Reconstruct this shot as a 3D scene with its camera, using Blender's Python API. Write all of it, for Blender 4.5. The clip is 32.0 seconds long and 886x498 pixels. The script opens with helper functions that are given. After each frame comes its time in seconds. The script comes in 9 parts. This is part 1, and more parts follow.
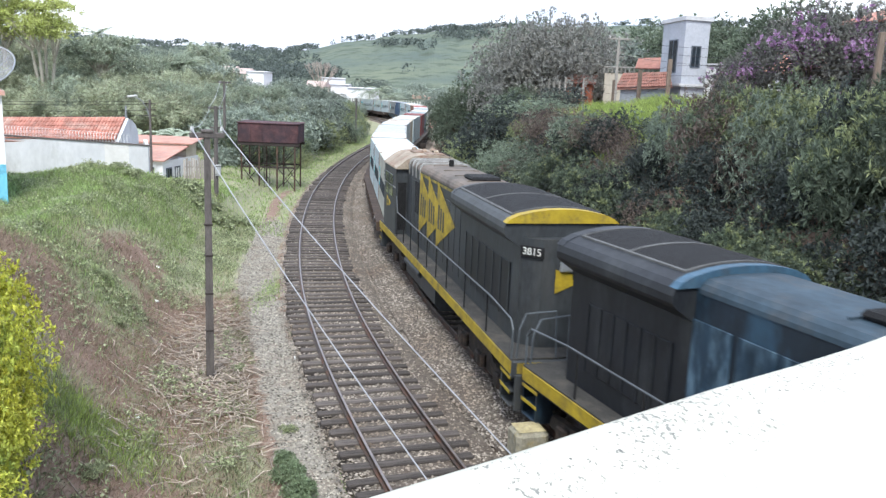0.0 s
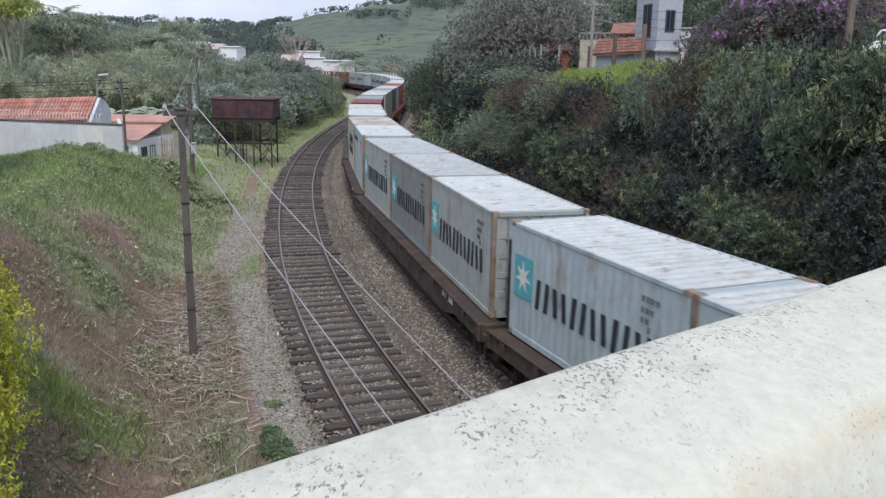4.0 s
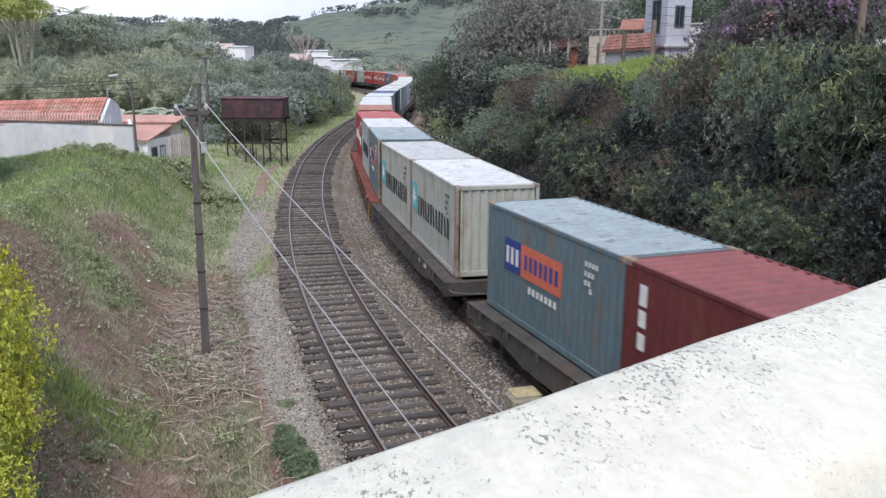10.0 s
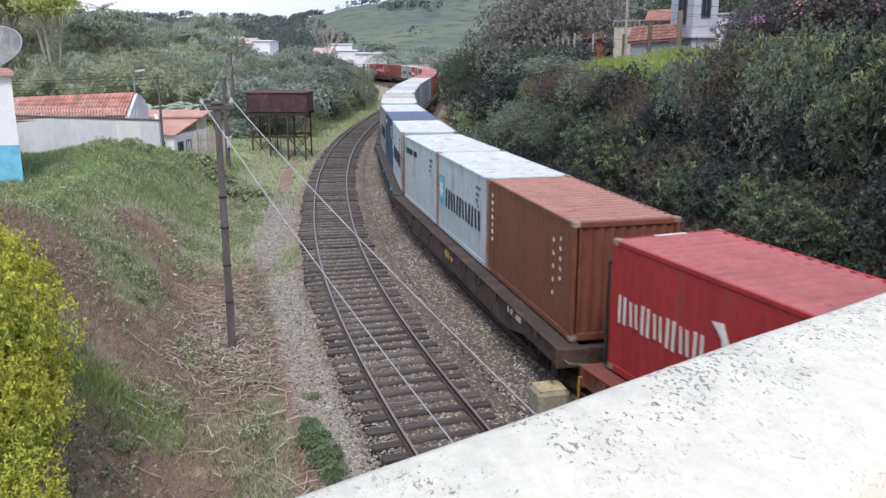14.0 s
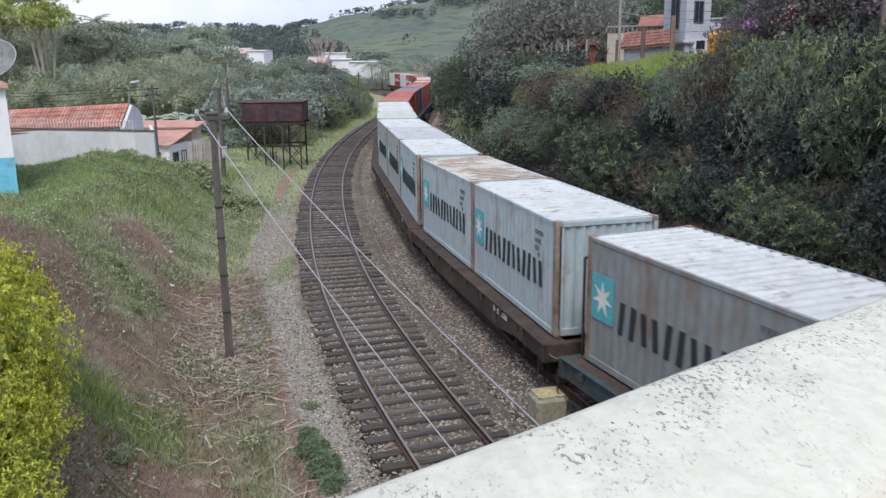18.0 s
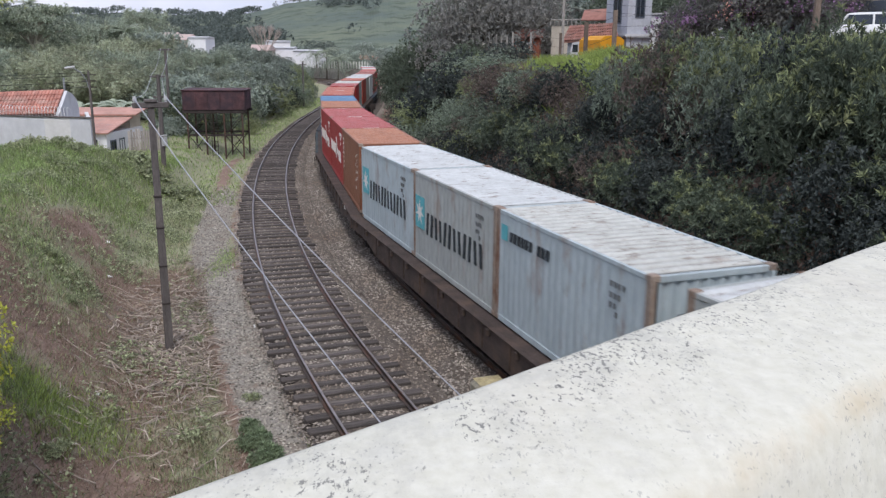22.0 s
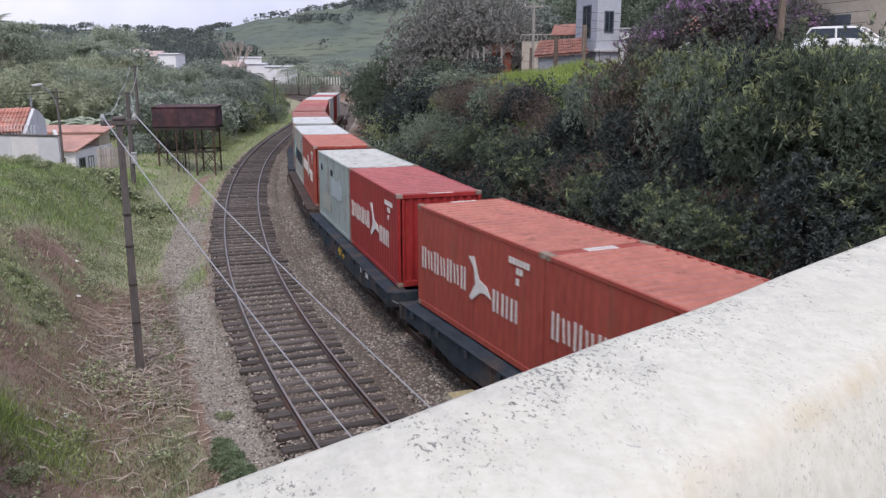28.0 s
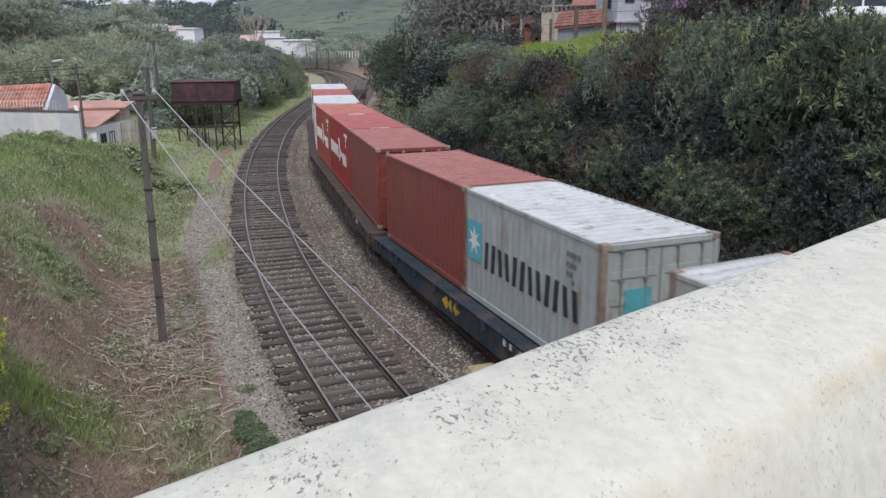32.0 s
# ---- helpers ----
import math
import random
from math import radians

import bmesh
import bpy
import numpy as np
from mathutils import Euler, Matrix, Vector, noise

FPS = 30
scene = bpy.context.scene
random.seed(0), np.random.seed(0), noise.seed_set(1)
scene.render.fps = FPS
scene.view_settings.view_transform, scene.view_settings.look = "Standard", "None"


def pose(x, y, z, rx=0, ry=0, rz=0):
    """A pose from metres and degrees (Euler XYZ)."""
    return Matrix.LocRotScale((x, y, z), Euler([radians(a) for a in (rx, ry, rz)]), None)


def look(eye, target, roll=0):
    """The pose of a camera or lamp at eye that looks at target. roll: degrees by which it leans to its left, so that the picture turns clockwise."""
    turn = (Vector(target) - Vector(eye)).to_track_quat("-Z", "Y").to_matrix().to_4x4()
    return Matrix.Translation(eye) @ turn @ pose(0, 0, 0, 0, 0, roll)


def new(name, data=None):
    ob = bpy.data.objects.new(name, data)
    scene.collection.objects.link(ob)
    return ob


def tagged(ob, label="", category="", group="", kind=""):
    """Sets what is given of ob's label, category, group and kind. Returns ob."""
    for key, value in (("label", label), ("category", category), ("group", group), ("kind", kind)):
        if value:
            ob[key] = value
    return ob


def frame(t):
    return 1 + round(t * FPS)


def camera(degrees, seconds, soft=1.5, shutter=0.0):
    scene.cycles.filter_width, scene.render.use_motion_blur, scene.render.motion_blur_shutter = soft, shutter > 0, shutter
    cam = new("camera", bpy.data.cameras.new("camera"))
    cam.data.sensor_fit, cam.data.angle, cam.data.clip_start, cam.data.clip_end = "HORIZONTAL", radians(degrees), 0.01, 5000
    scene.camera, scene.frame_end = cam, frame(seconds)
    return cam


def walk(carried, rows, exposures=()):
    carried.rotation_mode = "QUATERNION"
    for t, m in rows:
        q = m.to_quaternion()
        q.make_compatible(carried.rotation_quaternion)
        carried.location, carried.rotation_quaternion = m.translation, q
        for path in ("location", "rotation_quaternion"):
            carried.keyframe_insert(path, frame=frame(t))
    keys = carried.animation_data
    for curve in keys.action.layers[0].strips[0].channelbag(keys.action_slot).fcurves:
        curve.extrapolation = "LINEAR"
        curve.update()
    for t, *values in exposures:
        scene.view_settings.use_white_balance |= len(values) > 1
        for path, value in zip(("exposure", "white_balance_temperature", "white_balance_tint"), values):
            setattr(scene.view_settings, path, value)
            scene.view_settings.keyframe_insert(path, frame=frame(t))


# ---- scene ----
cam = camera(56.8, 32.0, soft=1.35, shutter=0.3)
EYE = 7.4  # the eye above the rail tops; z = 0 is the rail top
ROWS = [
    (0.0, -0.006, 0.048, -0.009, -0.95, -11.14, -2.35),
    (0.5, -0.005, 0.029, -0.012, -2.30, -11.35, -1.64),
    (1.0, 0.002, -0.009, -0.005, -3.02, -10.65, -1.67),
    (1.5, 0.007, -0.043, -0.003, -3.25, -10.58, -1.20),
    (2.0, 0.011, -0.070, -0.000, -2.52, -10.72, -0.93),
    (2.5, 0.039, -0.078, -0.001, -2.63, -11.00, -0.41),
    (3.0, 0.040, -0.055, -0.006, -2.09, -11.40, 0.11),
    (3.5, 0.042, -0.044, -0.002, -2.48, -12.32, -0.67),
    (5.5, 0.020, 0.016, -0.015, -2.64, -13.75, -1.16),
    (6.0, 0.011, 0.005, -0.011, -1.85, -13.11, -0.95),
    (6.5, 0.006, -0.002, -0.010, -1.10, -12.89, -0.86),
    (7.0, -0.017, -0.016, -0.013, -1.10, -12.37, -0.79),
    (7.5, -0.050, -0.017, -0.010, -0.52, -12.36, -1.26),
    (8.0, -0.053, 0.003, -0.010, -1.21, -12.76, -1.05),
    (8.5, -0.042, -0.001, -0.011, -1.63, -12.40, -0.81),
    (9.0, -0.031, -0.009, -0.007, -2.54, -12.54, -0.91),
    (9.5, -0.026, -0.006, -0.007, -3.03, -12.77, -0.79),
    (10.0, -0.027, 0.008, -0.013, -2.06, -13.22, -0.45),
    (10.5, -0.034, 0.022, -0.011, -2.22, -13.38, -0.53),
    (11.0, -0.038, 0.025, -0.011, -1.95, -13.13, -0.74),
    (11.5, -0.047, 0.035, -0.012, -1.48, -13.43, -0.72),
    (12.0, -0.030, 0.049, -0.016, -1.25, -13.41, -0.85),
    (12.5, -0.038, 0.051, -0.014, -1.14, -13.36, -0.48),
    (13.0, -0.045, 0.059, -0.013, 0.00, -13.32, -0.42),
    (13.5, -0.033, 0.053, -0.013, -0.23, -13.85, -0.39),
    (14.0, -0.028, 0.044, -0.011, -0.44, -13.70, 0.01),
    (14.5, -0.025, 0.047, -0.014, -0.47, -13.87, 0.14),
    (16.5, -0.023, 0.038, -0.014, -0.48, -13.75, 0.32),
    (17.0, -0.034, 0.040, -0.011, -1.04, -13.47, 0.05),
    (17.5, -0.038, 0.048, -0.007, -0.45, -12.90, 1.15),
    (18.0, -0.038, 0.044, -0.004, -0.85, -13.20, 0.63),
    (18.5, -0.025, 0.043, -0.004, -1.11, -13.41, 0.50),
    (19.0, -0.020, 0.045, -0.000, -2.16, -13.40, 0.16),
    (19.5, 0.006, 0.040, 0.001, -3.06, -13.05, 0.25),
    (20.0, 0.020, 0.033, 0.002, -2.62, -13.05, 0.56),
    (20.5, 0.036, 0.034, 0.003, -2.42, -13.25, 1.32),
    (21.0, 0.036, 0.023, 0.006, -3.35, -13.09, 0.53),
    (21.5, 0.036, 0.002, 0.002, -3.51, -13.30, 0.66),
    (22.0, 0.011, -0.023, -0.000, -4.53, -13.84, -0.32),
    (22.5, -0.023, -0.035, 0.005, -3.36, -13.75, -0.62),
    (23.0, -0.039, -0.026, 0.002, -3.34, -14.60, -0.81),
    (23.5, -0.037, -0.006, 0.003, -4.37, -14.88, -1.45),
    (24.0, -0.007, -0.002, -0.001, -5.59, -14.17, -1.15),
    (24.5, -0.008, -0.015, -0.001, -5.51, -12.39, -0.41),
    (25.0, -0.004, -0.023, -0.004, -5.20, -12.70, -0.13),
    (25.5, 0.003, -0.015, 0.003, -6.15, -11.58, 0.18),
    (27.5, 0.050, -0.042, 0.008, -5.68, -12.65, 0.09),
    (28.0, 0.044, -0.027, 0.007, -6.45, -12.83, -0.02),
    (28.5, 0.045, -0.033, 0.008, -4.42, -12.72, 0.89),
    (29.0, 0.056, -0.050, 0.011, -5.51, -13.00, 0.88),
    (29.5, 0.061, -0.057, 0.009, -5.84, -13.68, 1.16),
    (30.0, 0.058, -0.053, 0.011, -6.52, -13.66, 0.91),
    (30.5, 0.065, -0.054, 0.007, -6.00, -14.08, 1.22),
    (31.0, 0.068, -0.033, 0.002, -5.00, -14.36, 1.13),
    (31.5, 0.056, -0.023, -0.000, -4.44, -14.54, 0.68),
    (32.0, 0.042, -0.016, 0.001, -5.18, -14.64, 0.45),
]
walk(cam, [(t, pose(x, y, EYE + z, 90 + pitch, roll, yaw)) for t, x, y, z, yaw, pitch, roll in ROWS],
     exposures=[(0.0, 1.2, 6450, 4), (1.0, 1.04, 6450, 5), (2.0, 0.7, 6450, 7), (3.0, 0.4, 6450, 7), (6.0, 0.36, 6450, 9), (9.0, 0.47, 6450, 9), (10.0, 0.65, 6450, 10), (11.0, 0.45, 6450, 8), (13.0, 0.62, 6450, 11), (14.0, 0.68, 6450, 11), (17.0, 0.43, 6450, 9), (18.0, 0.5, 6450, 8), (20.0, 0.36, 6500, 10), (22.0, 0.38, 6500, 11), (24.0, 0.36, 6540, 14), (25.0, 0.57, 6550, 16), (28.0, 0.38, 6550, 15), (30.0, 0.36, 6550, 11), (32.0, 0.32, 6550, 10)])

# ---- sky and sun: a bright overcast afternoon ----
SUN_AZ, SUN_EL = 182.0, 54.0  # degrees clockwise from +y, and above the horizon
world = bpy.data.worlds.new("overcast_sky")
scene.world = world
world.use_nodes = True
wn, wl = world.node_tree.nodes, world.node_tree.links
wn.clear()
sky = wn.new("ShaderNodeTexSky")
sky.sky_type = "NISHITA"
sky.sun_disc = False
sky.sun_elevation, sky.sun_rotation = radians(SUN_EL), radians(SUN_AZ)
sky.air_density, sky.dust_density = 1.2, 3.0
cloud_noise = wn.new("ShaderNodeTexNoise")
cloud_noise.inputs["Scale"].default_value, cloud_noise.inputs["Detail"].default_value = 3.2, 6.0
cloud_ramp = wn.new("ShaderNodeValToRGB")
cloud_ramp.color_ramp.elements[0].position, cloud_ramp.color_ramp.elements[1].position = 0.36, 0.66
cloud_ramp.color_ramp.elements[0].color = (4.2, 4.9, 7.0, 1)
cloud_ramp.color_ramp.elements[1].color = (7.9, 8.05, 9.2, 1)
cloud_mix = wn.new("ShaderNodeMix")
cloud_mix.data_type = "RGBA"
cloud_mix.inputs[0].default_value = 0.86
sky_out = wn.new("ShaderNodeBackground")
sky_out.inputs["Strength"].default_value = 0.105
world_out = wn.new("ShaderNodeOutputWorld")
wl.new(cloud_noise.outputs["Fac"], cloud_ramp.inputs["Fac"])
wl.new(sky.outputs["Color"], cloud_mix.inputs[6])
wl.new(cloud_ramp.outputs["Color"], cloud_mix.inputs[7])
wl.new(cloud_mix.outputs[2], sky_out.inputs["Color"])
wl.new(sky_out.outputs["Background"], world_out.inputs["Surface"])
sun = new("sun", bpy.data.lights.new("sun", "SUN"))
sun.data.energy, sun.data.angle, sun.data.color = 1.6, radians(16), (1.0, 0.97, 0.93)
_az, _el = radians(SUN_AZ), radians(SUN_EL)
sun.matrix_world = look((0, 0, 60), (-math.sin(_az) * math.cos(_el) * 50, -math.cos(_az) * math.cos(_el) * 50, 60 - math.sin(_el) * 50))


# ---- materials ----
def material(name, color, rough=0.8, metal=0.0, vary=0.25, scale=6.0, bump=0.0, bump_scale=40.0, stain=None, stain_amount=0.0, stain_scale=1.5, stretch=(1, 1, 1),
             spec=0.4, object_random=0.0, island_random=0.0, sheen=0.0):
    """A procedural surface: base colour broken up at two scales, a second stain colour in patches, and fine relief."""
    m = bpy.data.materials.new(name)
    m.use_nodes = True
    n, l = m.node_tree.nodes, m.node_tree.links
    b = n["Principled BSDF"]
    b.inputs["Roughness"].default_value, b.inputs["Metallic"].default_value = rough, metal
    b.inputs["Specular IOR Level"].default_value = spec
    tc = n.new("ShaderNodeTexCoord")
    mp = n.new("ShaderNodeMapping")
    mp.inputs["Scale"].default_value = stretch
    l.new(tc.outputs["Object"], mp.inputs["Vector"])

    def noise_tex(s, detail=5.0, rough_=0.6):
        t = n.new("ShaderNodeTexNoise")
        t.inputs["Scale"].default_value, t.inputs["Detail"].default_value, t.inputs["Roughness"].default_value = s, detail, rough_
        l.new(mp.outputs["Vector"], t.inputs["Vector"])
        return t.outputs["Fac"]

    def mix(f, a, c, how="MIX"):
        x = n.new("ShaderNodeMix")
        x.data_type, x.blend_type = "RGBA", how
        if isinstance(f, float):
            x.inputs[0].default_value = f
        else:
            l.new(f, x.inputs[0])
        for k, v in ((6, a), (7, c)):
            if isinstance(v, tuple):
                x.inputs[k].default_value = (*v[:3], 1)
            else:
                l.new(v, x.inputs[k])
        return x.outputs[2]

    def ramp(f, lo, hi):
        r = n.new("ShaderNodeMapRange")
        r.inputs["From Min"].default_value, r.inputs["From Max"].default_value = lo, hi
        l.new(f, r.inputs["Value"])
        return r.outputs["Result"]

    dark = tuple(c * (1 - vary) for c in color)
    light = tuple(min(1.0, c * (1 + vary)) for c in color)
    col = mix(ramp(noise_tex(scale), 0.3, 0.7), dark, light)
    col = mix(ramp(noise_tex(scale * 7.3), 0.25, 0.75), col, mix(0.5, col, light, "MULTIPLY"))
    if stain:
        amount = n.new("ShaderNodeMath")
        amount.operation = "MULTIPLY"
        l.new(ramp(noise_tex(stain_scale, 7.0, 0.7), 0.62 - 0.3 * stain_amount, 0.72 - 0.1 * stain_amount), amount.inputs[0])
        amount.inputs[1].default_value = min(1.0, 0.5 + stain_amount * 0.5)
        col = mix(amount.outputs[0], col, stain)
    for source, amount in (("Object Info", object_random), ("Geometry", island_random)):
        if amount:
            r = n.new("ShaderNodeObjectInfo" if source == "Object Info" else "ShaderNodeNewGeometry")
            hsv = n.new("ShaderNodeHueSaturation")
            v = n.new("ShaderNodeMapRange")
            v.inputs["To Min"].default_value, v.inputs["To Max"].default_value = 1 - amount, 1 + amount
            l.new(r.outputs["Random" if source == "Object Info" else "Random Per Island"], v.inputs["Value"])
            l.new(v.outputs["Result"], hsv.inputs["Value"])
            l.new(col, hsv.inputs["Color"])
            col = hsv.outputs["Color"]
    l.new(col, b.inputs["Base Color"])
    if bump:
        t = noise_tex(bump_scale, 4.0)
        bp = n.new("ShaderNodeBump")
        bp.inputs["Strength"].default_value, bp.inputs["Distance"].default_value = min(1.0, bump * 2), bump * 0.05
        l.new(t, bp.inputs["Height"])
        l.new(bp.outputs["Normal"], b.inputs["Normal"])
    return m


def leaf_material(name, color, vary=0.35, tint=None, tint_amount=0.3, plant_vary=0.0):
    """Leaves: each leaf a little different, slightly glossy, some light shining through."""
    m = material(name, color, rough=0.62, vary=0.2, scale=0.8, spec=0.3, island_random=vary, object_random=plant_vary, stain=tint, stain_amount=tint_amount if tint else 0.0, stain_scale=0.7)
    n, l = m.node_tree.nodes, m.node_tree.links
    b, out = n["Principled BSDF"], n["Material Output"]
    tr = n.new("ShaderNodeBsdfTranslucent")
    mx = n.new("ShaderNodeMixShader")
    mx.inputs[0].default_value = 0.38
    l.new(b.inputs["Base Color"].links[0].from_socket, tr.inputs["Color"])
    l.new(b.outputs["BSDF"], mx.inputs[1])
    l.new(tr.outputs["BSDF"], mx.inputs[2])
    l.new(mx.outputs["Shader"], out.inputs["Surface"])
    return m


RUST = (0.16, 0.06, 0.025)
MAT = {
    "rail_steel": material("rail_steel", (0.085, 0.065, 0.056), 0.55, 0.4, 0.3, 4, stain=RUST, stain_amount=0.5),
    "rail_head": material("rail_head", (0.33, 0.3, 0.29), 0.4, 0.75, 0.25, 3, stain=(0.16, 0.1, 0.07), stain_amount=0.2),
    "tie_wood": material("tie_wood", (0.1, 0.086, 0.08), 0.92, vary=0.35, scale=5, bump=0.5, bump_scale=14, stretch=(0.35, 3, 3), object_random=0.4, stain=(0.17, 0.15, 0.135), stain_amount=0.35),
    "ballast": material("ballast", (0.15, 0.126, 0.106), 0.95, vary=0.5, scale=9, bump=0.9, bump_scale=26, stain=(0.1, 0.074, 0.056), stain_amount=0.5, stain_scale=0.5),
    "ballast_stone": material("ballast_stone", (0.3, 0.268, 0.235), 0.9, vary=0.3, scale=3, island_random=0.6, stain=(0.14, 0.1, 0.072), stain_amount=0.55, stain_scale=0.4),
    "path_stone": material("path_stone", (0.31, 0.288, 0.25), 0.9, vary=0.25, scale=3, island_random=0.75),
    "concrete_white": material("concrete_white", (0.8, 0.8, 0.77), 0.85, vary=0.05, scale=3, bump=0.25, bump_scale=60, stain=(0.2, 0.2, 0.19), stain_amount=0.12, stain_scale=16),
    "concrete": material("concrete", (0.36, 0.345, 0.32), 0.9, vary=0.25, scale=2, bump=0.3, bump_scale=50, stain=(0.16, 0.15, 0.12), stain_amount=0.35),
    "stone_block": material("stone_block", (0.33, 0.31, 0.25), 0.95, vary=0.3, scale=9, bump=0.6, bump_scale=30, stain=(0.3, 0.24, 0.1), stain_amount=0.4, stain_scale=4),
    "lichen": material("lichen", (0.46, 0.4, 0.24), 0.95, vary=0.3, scale=7, bump=0.5, bump_scale=30, stain=(0.3, 0.28, 0.22), stain_amount=0.4, stain_scale=5),
    "pole_dark": material("pole_dark", (0.14, 0.125, 0.12), 0.85, vary=0.35, scale=3, bump=0.3, bump_scale=25, stretch=(3, 3, 0.5)),
    "cable_white": material("cable_white", (0.38, 0.39, 0.42), 0.5, vary=0.1, scale=2),
    "wire_dark": material("wire_dark", (0.05, 0.05, 0.055), 0.6, vary=0.1, scale=2),
    "porcelain": material("porcelain", (0.5, 0.5, 0.5), 0.3, vary=0.1, scale=5),
    "tank_steel": material("tank_steel", (0.12, 0.06, 0.065), 0.85, 0.1, 0.55, 1.2, 0.4, 18, stain=(0.04, 0.03, 0.04), stain_amount=0.8, stain_scale=0.9),
    "leg_rust": material("leg_rust", (0.11, 0.075, 0.06), 0.85, 0.2, 0.35, 3, stain=RUST, stain_amount=0.3),
    "steel_frame": material("steel_frame", (0.06, 0.048, 0.045), 0.8, 0.2, 0.3, 3),
    "plaster_grey": material("plaster_grey", (0.62, 0.625, 0.645), 0.9, vary=0.12, scale=0.7, bump=0.15, stain=(0.38, 0.38, 0.38), stain_amount=0.35, stain_scale=0.6, stretch=(1, 1, 0.5)),
    "plaster_pale": material("plaster_pale", (0.7, 0.69, 0.68), 0.9, vary=0.08, scale=0.8, stain=(0.5, 0.49, 0.47), stain_amount=0.3, stain_scale=0.8),
    "plaster_white": material("plaster_white", (0.8, 0.8, 0.82), 0.9, vary=0.06, scale=0.9, stain=(0.6, 0.6, 0.6), stain_amount=0.15, stain_scale=0.7),
    "plaster_blue": material("plaster_blue", (0.22, 0.56, 0.72), 0.85, vary=0.15, scale=1.2, stain=(0.08, 0.2, 0.28), stain_amount=0.22, stain_scale=1.6),
    "plaster_cream": material("plaster_cream", (0.55, 0.5, 0.42), 0.9, vary=0.12, scale=0.8),
    "plaster_brick": material("plaster_brick", (0.42, 0.16, 0.1), 0.9, vary=0.2, scale=1.2),
    "roof_tile": material("roof_tile", (0.43, 0.21, 0.165), 0.88, vary=0.25, scale=2, object_random=0.2, island_random=0.2, stain=(0.46, 0.34, 0.29), stain_amount=0.35, stain_scale=0.9),
    "roof_old": material("roof_old", (0.3, 0.15, 0.12), 0.9, vary=0.25, scale=2, object_random=0.2, stain=(0.2, 0.15, 0.13), stain_amount=0.35, stain_scale=0.9),
    "plaster_dusk": material("plaster_dusk", (0.3, 0.33, 0.36), 0.9, vary=0.15, scale=0.8),
    "roof_sheet": material("roof_sheet", (0.5, 0.3, 0.25), 0.85, vary=0.2, scale=0.7, stain=(0.36, 0.26, 0.23), stain_amount=0.35),
    "wood_weathered": material("wood_weathered", (0.2, 0.16, 0.13), 0.9, vary=0.3, scale=3, stretch=(3, 3, 0.5), object_random=0.25),
    "window_frame": material("window_frame", (0.12, 0.14, 0.17), 0.5, vary=0.1, scale=3),
    "glass_dark": material("glass_dark", (0.035, 0.045, 0.06), 0.08, vary=0.2, scale=1, spec=0.7),
    "metal_grey": material("metal_grey", (0.4, 0.42, 0.44), 0.45, 0.6, 0.15, 3),
    "bark": material("bark", (0.1, 0.08, 0.06), 0.95, vary=0.35, scale=4, bump=0.6, bump_scale=18, stretch=(2, 2, 0.5)),
    "bark_pale": material("bark_pale", (0.3, 0.27, 0.22), 0.95, vary=0.3, scale=2, bump=0.4, bump_scale=14, stretch=(2, 2, 0.5)),
    "twig_dry": material("twig_dry", (0.42, 0.365, 0.315), 0.95, vary=0.3, scale=5, island_random=0.45),
    "grass_green": leaf_material("grass_green", (0.335, 0.385, 0.225), 0.65, (0.38, 0.345, 0.24), 0.4),
    "grass_bright": leaf_material("grass_bright", (0.335, 0.43, 0.185), 0.55, (0.39, 0.41, 0.21), 0.3),
    "grass_dry": leaf_material("grass_dry", (0.36, 0.29, 0.225), 0.55),
    "leaf_dark": leaf_material("leaf_dark", (0.172, 0.212, 0.155), 0.4, (0.225, 0.245, 0.15), 0.3, 0.35),
    "leaf_mid": leaf_material("leaf_mid", (0.235, 0.28, 0.225), 0.4, (0.28, 0.29, 0.205), 0.3, 0.35),
    "leaf_light": leaf_material("leaf_light", (0.33, 0.37, 0.21), 0.4, (0.38, 0.38, 0.2), 0.35, 0.2),
    "leaf_yellow": leaf_material("leaf_yellow", (0.66, 0.64, 0.12), 0.45, (0.36, 0.46, 0.13), 0.75),
    "leaf_brown": leaf_material("leaf_brown", (0.21, 0.17, 0.15), 0.4, (0.17, 0.15, 0.11), 0.4),
    # blue raised in this leaf colour to stand for haze
    "leaf_far_haze": leaf_material("leaf_far_haze", (0.4, 0.45, 0.365), 0.45, (0.5, 0.52, 0.37), 0.4, 0.25),
    "flower_purple": leaf_material("flower_purple", (0.5, 0.33, 0.53), 0.3, (0.52, 0.27, 0.5), 0.3),
    "wood_pale": material("wood_pale", (0.4, 0.365, 0.34), 0.9, vary=0.25, scale=3, stretch=(3, 3, 0.5), object_random=0.25),
    # greyed and bluish for haze as well
    "leaf_fargreen_haze": leaf_material("leaf_fargreen_haze", (0.37, 0.42, 0.37), 0.35, (0.44, 0.455, 0.37), 0.35, 0.25),
    "leaf_fine": leaf_material("leaf_fine", (0.29, 0.345, 0.27), 0.4, (0.35, 0.36, 0.245), 0.3, 0.3),
    "plaster_cool": material("plaster_cool", (0.5, 0.52, 0.57), 0.9, vary=0.08, scale=0.9, stain=(0.4, 0.41, 0.43), stain_amount=0.2, stain_scale=0.7),
    "roof_far": material("roof_far", (0.52, 0.42, 0.39), 0.9, vary=0.15, scale=0.5),
    "litter_white": material("litter_white", (0.75, 0.75, 0.74), 0.6, vary=0.1, scale=8),
}


